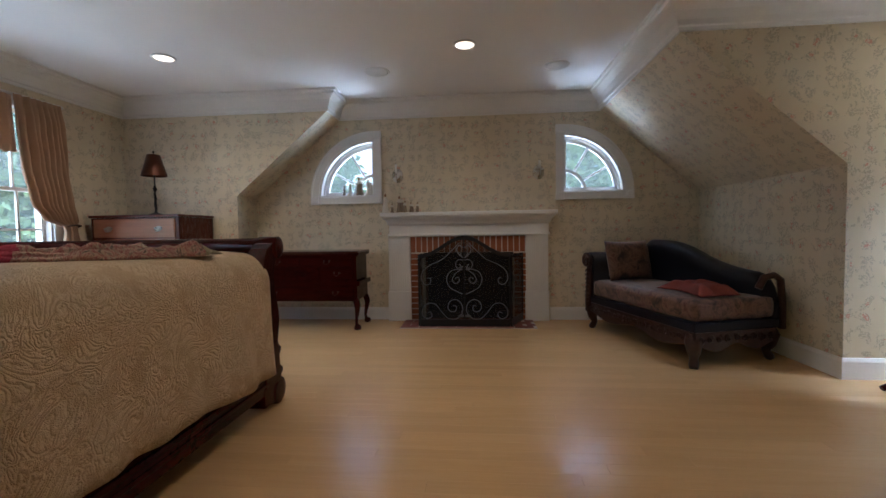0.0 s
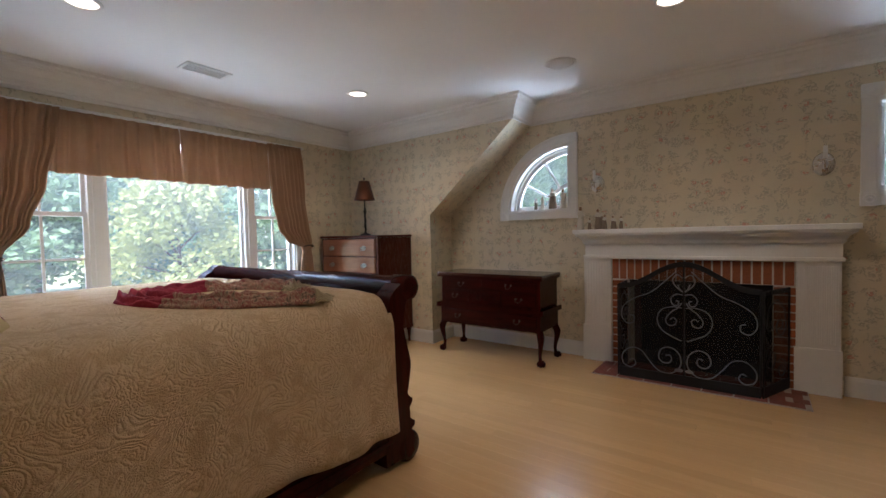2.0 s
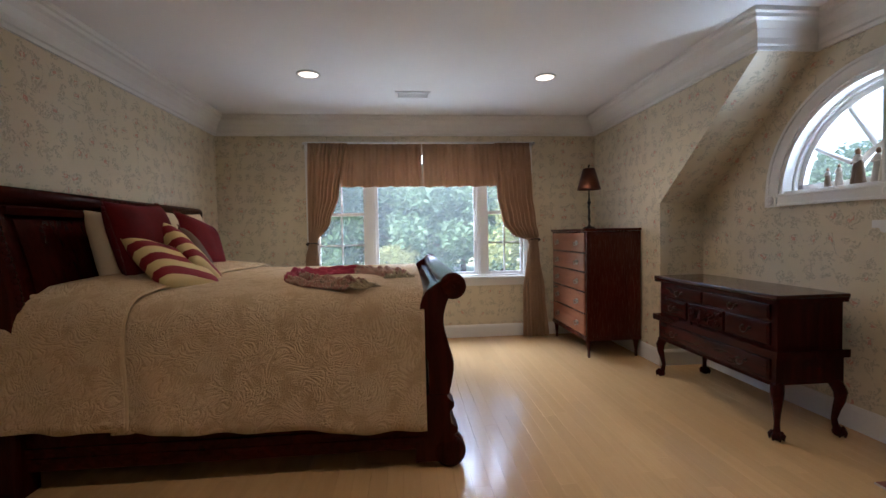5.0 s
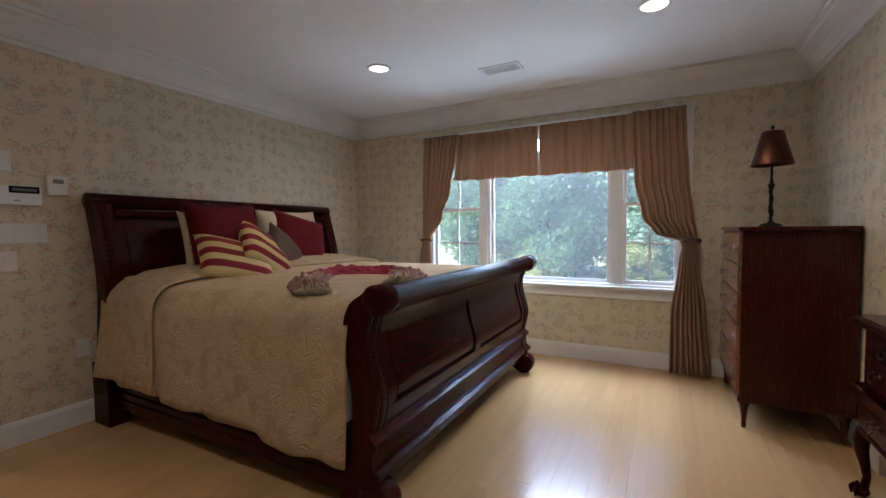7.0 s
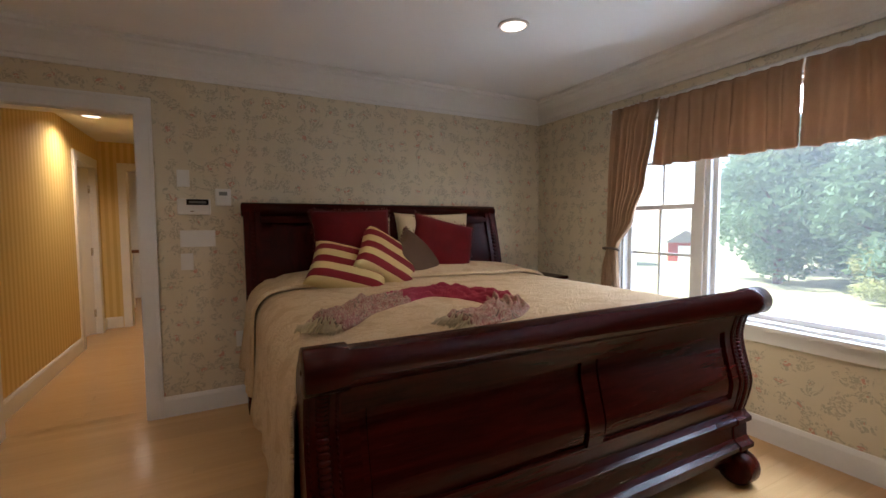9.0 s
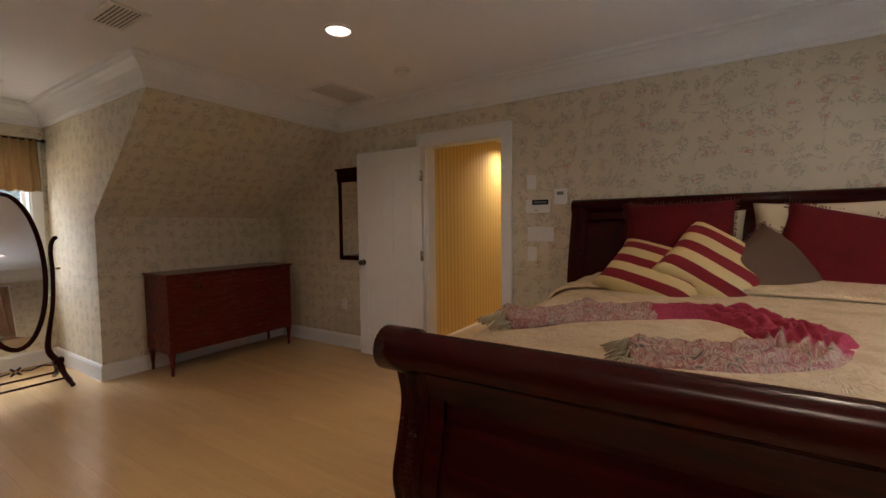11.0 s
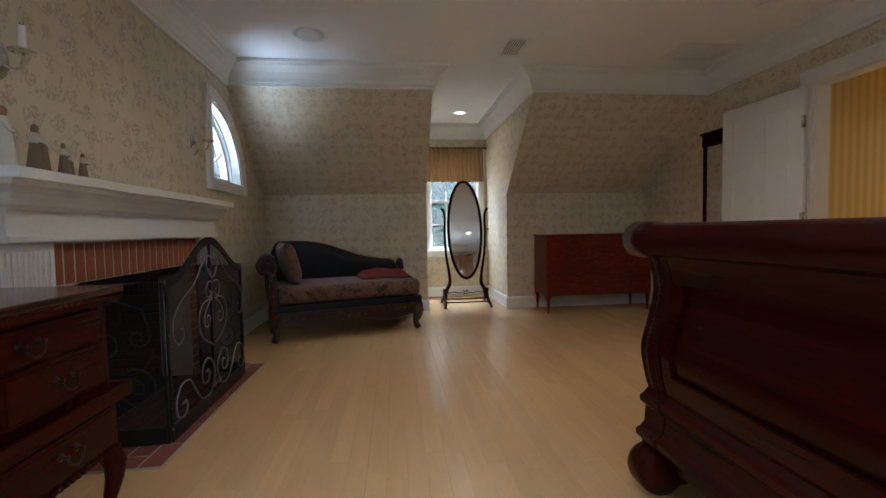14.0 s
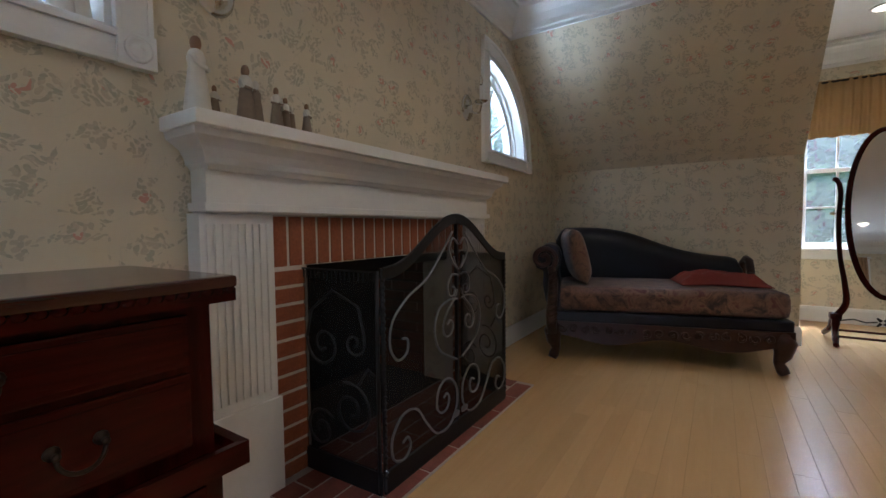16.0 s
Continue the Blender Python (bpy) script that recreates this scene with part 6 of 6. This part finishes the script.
GLOW = glow("lit lamp lens", (1.0, 0.85, 0.66), 0.9)


def ceiling_can(x, y, z):
    c = thing("recessed_light", pose(x, y, z), "round recessed ceiling light with a white rim", "ceiling light", "recessed lights")
    part("rim", lathe([(0.078, -0.001), (0.092, -0.001), (0.094, -0.006), (0.088, -0.010), (0.076, -0.012), (0.074, -0.006)], 28, None, None, False), TRIM, c)
    part("lens", lathe([(0.075, -0.004), (0.072, -0.005), (0.02, -0.006)], 24), GLOW, c, "glowing lens")
    return c


first_can = ceiling_can(*CANS[0], CEIL)
for cx, cy in CANS[1:]:
    copy_thing(first_can, pose(cx, cy, CEIL))
copy_thing(first_can, pose(1.05, -1.81, HALL_C))

GRILLE = plain("white speaker grille", (0.70, 0.70, 0.69), 0.7, vary=0.1, bump=0.6, fine=320)


def speaker(x, y):
    s = thing("ceiling_speaker", pose(x, y, CEIL), "round white ceiling speaker behind a perforated grille", "speaker", "ceiling speakers")
    part("rim", lathe([(0.105, -0.001), (0.118, -0.002), (0.119, -0.007), (0.112, -0.011), (0.104, -0.008)], 32, None, None, False), TRIM, s)
    part("grille", lathe([(0.105, -0.004), (0.09, -0.007), (0.04, -0.009), (0.003, -0.010)], 28), GRILLE, s)


speaker(0.07, 3.78)
speaker(1.72, 3.83)


def ceiling_vent(x, y, w, h, turn, dark=False):
    v = thing("ceiling_vent", pose(x, y, CEIL, 0, 0, turn), "rectangular white louvred ceiling vent", "vent", "ceiling vents")
    part("frame", boxes((-w / 2, -h / 2, -0.010, w / 2, -h / 2 + 0.025, -0.001), (-w / 2, h / 2 - 0.025, -0.010, w / 2, h / 2, -0.001), (-w / 2, -h / 2 + 0.025, -0.010, -w / 2 + 0.025, h / 2 - 0.025, -0.001), (w / 2 - 0.025, -h / 2 + 0.025, -0.010, w / 2, h / 2 - 0.025, -0.001), bevel=0.002), TRIM, v)
    part("backing", boxes((-w / 2 + 0.02, -h / 2 + 0.02, -0.0035, w / 2 - 0.02, h / 2 - 0.02, -0.0012)), plain("vent shadow", (0.18, 0.17, 0.16), 0.8), v)
    n = int((h - 0.05) / 0.018)
    for i in range(n):
        y0 = -h / 2 + 0.034 + i * (h - 0.06) / max(1, n - 1)
        part("slat", boxes((-w / 2 + 0.025, y0 - 0.004, -0.009, w / 2 - 0.025, y0 + 0.004, -0.0045)), TRIM, v)


ceiling_vent(-2.10, 2.145, 0.33, 0.18, 90)
ceiling_vent(1.82, 2.18, 0.36, 0.20, 0)
ceiling_vent(1.80, 0.50, 0.52, 0.34, 90)

sd = thing("smoke_detector", pose(1.0, 0.63, CEIL), "round white plastic smoke detector on the ceiling", "smoke detector")
part("base", lathe([(0.062, -0.001), (0.063, -0.012), (0.055, -0.014)], 26), PLASTIC, sd)
part("cover", lathe([(0.052, -0.014), (0.05, -0.03), (0.036, -0.038), (0.004, -0.040)], 26), PLASTIC, sd)


# ---- door, wall mirror and wall plates ----
def panelled_door():
    d = thing("door_1", pose(DOOR[1] + 0.016, 0.034, 0.008, 0, 0, 3), "white six panel door standing open against the wall", "door")
    w, h, t = 0.765, 2.03, 0.035
    part("slab", boxes((0, 0.004, 0, w, t - 0.006, h)), TRIM, d)
    st, fr = 0.115, []
    mid = w / 2
    zs = [(0.0, 0.24), (0.86, 1.02), (h - 0.13, h)]
    fr += [(0, t - 0.008, 0, st, t, h), (w - st, t - 0.008, 0, w, t, h), (mid - 0.05, t - 0.0085, 0.1, mid + 0.05, t - 0.0005, h - 0.1)]
    fr += [(st, t - 0.008, a, w - st, t, b) for a, b in zs]
    part("stile_frame", boxes(*fr, bevel=0.003), TRIM, d)
    for x0, x1 in ((st + 0.025, mid - 0.075), (mid + 0.075, w - st - 0.025)):
        for z0, z1 in ((0.265, 0.835), (1.045, h - 0.155)):
            part("panel", boxes((x0, t - 0.012, z0, x1, t - 0.003, z1), bevel=0.005), TRIM, d)
    kn = lathe([(0.030, 0), (0.030, 0.006), (0.012, 0.010), (0.011, 0.03), (0.022, 0.038), (0.028, 0.05), (0.022, 0.062), (0.004, 0.066)], 18, None, Matrix.Translation((w - 0.065, t, 0.94)) @ Matrix.Rotation(-math.pi / 2, 4, "X"))
    part("door_knob", kn, plain("dark pewter", (0.16, 0.14, 0.12), 0.35, 1.0), d, "dark pewter knob")
    for z in (0.28, 1.02, 1.76):
        hg = boxes((-0.012, t - 0.006, z - 0.045, 0.02, t + 0.002, z + 0.045))
        tube([(-0.004, t + 0.004, z - 0.048), (-0.004, t + 0.004, z + 0.048)], 0.005, 8, hg)
        part("hinge", hg, PEWTER, d, "steel hinge")


panelled_door()

wm = thing("wall_mirror", pose(2.19, 0.004, 1.0), "tall narrow wall mirror in a dark wood frame", "mirror")
part("frame", boxes((-0.17, 0, 0, -0.135, 0.022, 0.88), (0.135, 0, 0, 0.17, 0.022, 0.88), (-0.17, 0, -0.045, 0.17, 0.024, 0.0), (-0.18, 0, 0.78, 0.18, 0.026, 0.9), (-0.195, 0, 0.9, 0.195, 0.04, 0.925), bevel=0.004), MAHOGANY_V, wm)
part("mirror_glass", boxes((-0.137, 0.002, 0, 0.137, 0.010, 0.785)), MIRROR, wm)


def wall_plate(name, x, z, w, h, label, category, slots=()):
    p = thing(name, pose(x, 0.0, z), label, category)
    part("plate", boxes((-w / 2, 0.0005, -h / 2, w / 2, 0.007, h / 2), bevel=0.002), PLASTIC, p)
    for sx, sz, sw, sh, dark in slots:
        part("slot" if dark else "paddle", boxes((sx - sw / 2, 0.006, sz - sh / 2, sx + sw / 2, 0.0095, sz + sh / 2)), DARK_GAP if dark else PLASTIC, p)
    return p


wall_plate("light_switch", 0.195, 1.645, 0.075, 0.115, "single white wall switch plate", "switch", [(0, 0, 0.03, 0.065, False)])
tp = thing("alarm_keypad", pose(0.135, 0.0, 1.45), "white alarm keypad with a dark display", "keypad")
part("body", boxes((-0.10, 0.0005, -0.055, 0.10, 0.03, 0.055), bevel=0.006), PLASTIC, tp)
part("display", boxes((-0.088, 0.029, 0.012, 0.045, 0.032, 0.052)), plain("dark display", (0.015, 0.017, 0.02), 0.15), tp, "black display window")
part("display_text", boxes((-0.075, 0.0315, 0.024, 0.03, 0.0325, 0.040)), plain("grey display text", (0.12, 0.13, 0.13), 0.3), tp)
part("button_row", boxes((0.0, 0.029, -0.034, 0.025, 0.0315, -0.028)), RESIN_G, tp)
th = thing("thermostat", pose(-0.045, 0.0, 1.52), "small white thermostat on the wall", "thermostat")
part("body", boxes((-0.05, 0.0005, -0.06, 0.05, 0.028, 0.06), bevel=0.008), PLASTIC, th)
part("display", boxes((-0.026, 0.027, 0.012, 0.026, 0.0295, 0.038)), plain("grey display", (0.22, 0.24, 0.22), 0.25), th)
wall_plate("light_switch", 0.12, 1.23, 0.215, 0.115, "wide white switch plate with four paddles", "switch", [(-0.07, 0, 0.03, 0.065, False), (-0.024, 0, 0.03, 0.065, False), (0.024, 0, 0.03, 0.065, False), (0.07, 0, 0.03, 0.065, False)])
wall_plate("light_switch", 0.19, 1.07, 0.075, 0.115, "single white wall switch plate", "switch", [(0, 0, 0.03, 0.065, False)])
outlets = [(0, 0.02, 0.028, 0.026, False), (0, -0.02, 0.028, 0.026, False), (-0.006, 0.022, 0.003, 0.010, True), (0.006, 0.022, 0.003, 0.010, True), (-0.006, -0.018, 0.003, 0.010, True), (0.006, -0.018, 0.003, 0.010, True)]
wall_plate("wall_outlet", -0.135, 0.49, 0.075, 0.115, "white wall outlet above the baseboard", "outlet", outlets)
wall_plate("wall_outlet", 2.33, 0.47, 0.075, 0.115, "white wall outlet above the baseboard", "outlet", outlets)

# ---- nightstand on the far side of the bed ----
def nightstand():
    n = thing("nightstand", pose(-2.64, 0.30, 0), "dark mahogany nightstand between the bed and the wall", "nightstand")
    part("body", boxes((-0.19, -0.20, 0.20, 0.19, 0.18, 0.805), bevel=0.004), MAHOGANY_V, n)
    part("top", boxes((-0.215, -0.225, 0.81, 0.215, 0.21, 0.84), bevel=0.008), MAHOGANY, n)
    for z in (0.24, 0.50):
        d = part("drawer", boxes((-0.165, 0.178, z, 0.165, 0.194, z + 0.24), bevel=0.004), MAHOGANY, n)
        part("knob", lathe([(0.006, 0), (0.006, 0.012), (0.014, 0.018), (0.012, 0.028), (0.002, 0.03)], 10, None, Matrix.Translation((0, 0.194, z + 0.12)) @ Matrix.Rotation(-math.pi / 2, 4, "X")), BRASS, d)
    for x in (-0.165, 0.165):
        for y in (-0.175, 0.155):
            part("leg", tapered_leg(x, y, 0.2), MAHOGANY_V, n)


nightstand()

# ---- hall things ----
hd = thing("door_2", pose(HALL_E + 0.06, -3.09, 0.008, 0, 0, 60), "white hall door standing ajar", "door")
part("slab", boxes((0, -0.018, 0, 0.72, 0.018, 2.0), bevel=0.003), TRIM, hd)
for z in (0.25, 1.0, 1.75):
    part("hinge", boxes((-0.012, -0.022, z - 0.045, 0.02, 0.022, z + 0.045)), PEWTER, hd)
rl = thing("stair_railing", pose(0.3, -4.9, 0), "white balustrade with a brown wooden handrail", "railing")
part("handrail", boxes((0, -0.03, 0.88, 2.2, 0.03, 0.93), bevel=0.012), CHERRY_F, rl, "brown wooden handrail")
for i in range(17):
    part("baluster", boxes((0.06 + i * 0.13 - 0.014, -0.014, 0, 0.06 + i * 0.13 + 0.014, 0.014, 0.88)), TRIM, rl)
can_light(1.2, -4.4, 2.36, 14)
copy_thing(first_can, pose(1.2, -4.4, HALL_C))

# ---- outside ----
def lawn_mat():
    k = Nodes("mown lawn")
    v = k.coord("Object")
    n = k.noise(v, 0.25, 5)
    f = k.noise(v, 9.0, 4)
    k.set(k.ramp(k.math("ADD", k.math("MULTIPLY", n, 0.5), k.math("MULTIPLY", f, 0.5)), [(0.3, (0.24, 0.27, 0.13)), (0.7, (0.36, 0.38, 0.21))]), 0.95)
    k.bump(f, 0.5, 0.05)
    return k.mat


GROUND = -3.3
structure("ground", boxes((-900, -900, GROUND - 0.5, 900, 900, GROUND)), lawn_mat(), "sunlit mown lawn round the house", "lawn")


def leaf_mat(name, lo, hi):
    k = Nodes(name)
    geo = k.t.nodes.new("ShaderNodeNewGeometry")
    k.set(k.ramp(geo.outputs["Random Per Island"], [(0.0, lo), (1.0, hi)]), 0.6, 0.0, Transmission_Weight=0.0, Subsurface_Weight=0.0)
    thin = k.t.nodes.new("ShaderNodeBsdfTranslucent")
    thin.inputs["Color"].default_value = (*hi, 1)
    both = k.t.nodes.new("ShaderNodeMixShader")
    both.inputs[0].default_value = 0.35
    k.l(k.p.outputs[0], both.inputs[1])
    k.l(thin.outputs[0], both.inputs[2])
    k.l(both.outputs[0], k.t.nodes["Material Output"].inputs["Surface"])
    return k.mat


BARK = plain("grey brown bark", (0.09, 0.065, 0.045), 0.95, vary=0.35, scale=4, bump=0.8, fine=20)
LEAF_A = leaf_mat("green leaves", (0.065, 0.13, 0.065), (0.14, 0.235, 0.12))
LEAF_B = leaf_mat("yellow green leaves", (0.16, 0.21, 0.06), (0.34, 0.36, 0.14))


def tree(m, height, spread, leaf, seed, leaves=2600, size=0.30, label="leafy green tree behind the lawn"):
    rng = random.Random(seed)
    t = thing("tree", m, label, "tree", "trees round the lawn")
    tr = tube([(0, 0, -0.1), (0.05, 0.02, height * 0.2), (-0.04, 0.05, height * 0.45), (0.03, 0, height * 0.8)], [height * 0.03, height * 0.022, height * 0.015, 0.03], 8)
    tips = []
    for i in range(13):
        a, z = i * 2.4 + rng.uniform(-0.3, 0.3), height * (0.22 + 0.05 * i)
        r = spread * rng.uniform(0.55, 0.95) * (1.05 - 0.045 * i)
        tip = Vector((r * math.cos(a), r * math.sin(a), z + height * rng.uniform(0.05, 0.2)))
        tube([(0, 0, z * 0.92), (tip.x * 0.5, tip.y * 0.5, (z + tip.z) / 2), tuple(tip)], [height * 0.009, height * 0.006, 0.02], 5, tr)
        tips.append(tip)
    tips += [Vector((rng.uniform(-0.3, 0.3) * spread, rng.uniform(-0.3, 0.3) * spread, height * rng.uniform(0.75, 0.97))) for _ in range(5)]
    tips += [Vector((rng.uniform(-0.6, 0.6) * spread, rng.uniform(-0.6, 0.6) * spread, height * rng.uniform(0.10, 0.8))) for _ in range(14)]
    part("trunk", tr, BARK, t)
    verts, faces = [], []
    for i in range(leaves):
        c = rng.choice(tips)
        d = Vector((rng.gauss(0, 1), rng.gauss(0, 1), rng.gauss(0, 0.7))).normalized() * (rng.random() ** 0.45) * spread * 0.42
        p = c + d
        if p.z < height * 0.03:
            continue
        s = size * rng.uniform(0.6, 1.3)
        ax = Vector((rng.gauss(0, 1), rng.gauss(0, 1), rng.gauss(0, 0.6))).normalized()
        ay = ax.orthogonal().normalized()
        b = len(verts)
        verts += [p - ax * s, p + ay * s * 0.5, p + ax * s, p - ay * s * 0.5]
        faces.append((b, b + 1, b + 2, b + 3))
    me = bpy.data.meshes.new("crown")
    me.from_pydata([tuple(v) for v in verts], [], faces)
    me.materials.append(leaf)
    cr = new("crown", me)
    cr.parent = t
    return t


big = tree(pose(-37, -13, GROUND), 12.0, 4.4, LEAF_A, 1, 8500, 0.29)
big2 = tree(pose(-34, -5.5, GROUND), 10.5, 4.2, LEAF_A, 2, 8500, 0.29)
bush = tree(pose(-26, 11.2, GROUND), 8.2, 3.5, LEAF_B, 3, 9000, 0.2, "pale yellow green ornamental tree on the lawn")
rng = random.Random(9)
spots = [(-36, -35), (-44, -17.5), (-48, -5), (-50, 3), (-39, -7), (-37, 5), (-34, 15), (-31, 24), (-27, 31), (-36, 11), (-43, -9), (-41, 0), (-43, 20), (-33, 33), (-20, 34), (-24, 22), (-52, -15), (-40, 28), (-46, 9), (-30, 40),
         (-10, 27), (-2, 30), (5, 26), (12, 30), (-6, 38), (8, 38), (17, 24),
         (22, 8), (20, 1), (21, -6), (24, 14), (28, 3), (30, -10), (27, -1)]
for i, (x, y) in enumerate(spots):
    src = big if i % 2 else big2
    s = rng.uniform(0.85, 1.2)
    src.scale = (s, s, s * rng.uniform(0.9, 1.1))
    copy_thing(src, pose(x + rng.uniform(-1, 1), y + rng.uniform(-1, 1), GROUND, 0, 0, rng.uniform(0, 360)))
big.scale = big2.scale = (1, 1, 1)
bush.scale = (0.6, 0.6, 0.42)
copy_thing(bush, pose(-34, 1.0, GROUND, 0, 0, 80))
copy_thing(bush, pose(-33, -5.5, GROUND, 0, 0, 200))
bush.scale = (1, 1, 1)


def barn():
    b = thing("barn", pose(-50, -28.5, GROUND, 0, 0, 30), "small red wooden barn past the lawn", "barn")
    red = plain("weathered red boards", (0.36, 0.07, 0.05), 0.8, vary=0.2, bump=0.4)
    part("wall", boxes((-2.1, -1.8, 0, 2.1, 1.8, 2.3)), red, b)
    part("roof", prism([(-2.1, 2.25), (2.1, 2.25), (0, 3.7)], 4.6, None, Matrix.Translation((-2.3, 0, 0)) @ YZ), plain("grey shingles", (0.2, 0.19, 0.18), 0.9, bump=0.5), b)
    part("door", boxes((2.1, -0.7, 0, 2.16, 0.7, 1.9)), TRIM, b, "white barn door")


barn()


def swing_set():
    s = thing("swing_set", pose(-21, -0.8, GROUND, 0, 0, 70), "weathered wooden swing frame on the lawn", "swing set")
    grey = plain("weathered timber", (0.34, 0.28, 0.22), 0.9, vary=0.2, bump=0.4)
    part("beam", tube([(-1.6, 0, 1.9), (1.6, 0, 1.9)], 0.07, 6), grey, s)
    for x in (-1.5, 1.5):
        for y in (-0.9, 0.9):
            part("leg", tube([(x, y, 0), (x, 0, 1.9)], 0.06, 6), grey, s)
    part("seat", boxes((-0.3, -0.12, 0.5, 0.3, 0.12, 0.54)), grey, s)
    for x in (-0.27, 0.27):
        part("rope", tube([(x, 0, 0.52), (x, 0, 1.9)], 0.012, 5), grey, s)


swing_set()


# ---- oak strips of the floor ----
def floor_strips():
    fl = bpy.data.objects["floor"]
    rng = random.Random(3)
    width = 0.0825
    lengths = [0.9, 1.15, 1.4, 1.7, 2.0]
    meshes = {l: mesh_of("floor_strip", boxes((0, 0.0003, -0.012, l - 0.0008, width - 0.0003, 0.0)), OAK) for l in lengths}
    rest = bmesh.new()
    count = 0
    y = -0.125
    while y < NY:
        x = WX - rng.uniform(0, 0.8)
        end = EX + 0.02 if not DORM_S - 0.1 < y < DORM_N + 0.02 else DORM_E
        while x < end:
            l = rng.choice(lengths)
            if not (4.20 < y < 4.7 and 0.155 - l < x < 1.585):
                if count < 290:
                    o = new("floor_strip", meshes[l])
                    o.parent, o.location = fl, (x, y, 0)
                    count += 1
                else:
                    box(rest, x, y + 0.0006, -0.012, x + l - 0.0012, y + width - 0.0006, 0.0)
            else:
                for a, b in ((x, min(x + l, 0.153)), (max(x, 1.587), x + l)):
                    if b - a > 0.01:
                        box(rest, a, y + 0.0006, -0.012, b, min(y + width - 0.0006, 4.83), 0.0)
            x += l
        y += width
    y = -6.05
    while y < -0.13:
        x = -0.1 - rng.uniform(0, 0.8)
        while x < 2.7:
            l = rng.choice(lengths)
            box(rest, x, y + 0.0006, -0.012, x + l - 0.0012, y + width - 0.0006, 0.0)
            x += l
        y += width
    ob = part("floor_strips", rest, OAK, fl)
    ob["kind"] = "stuff"


floor_strips()
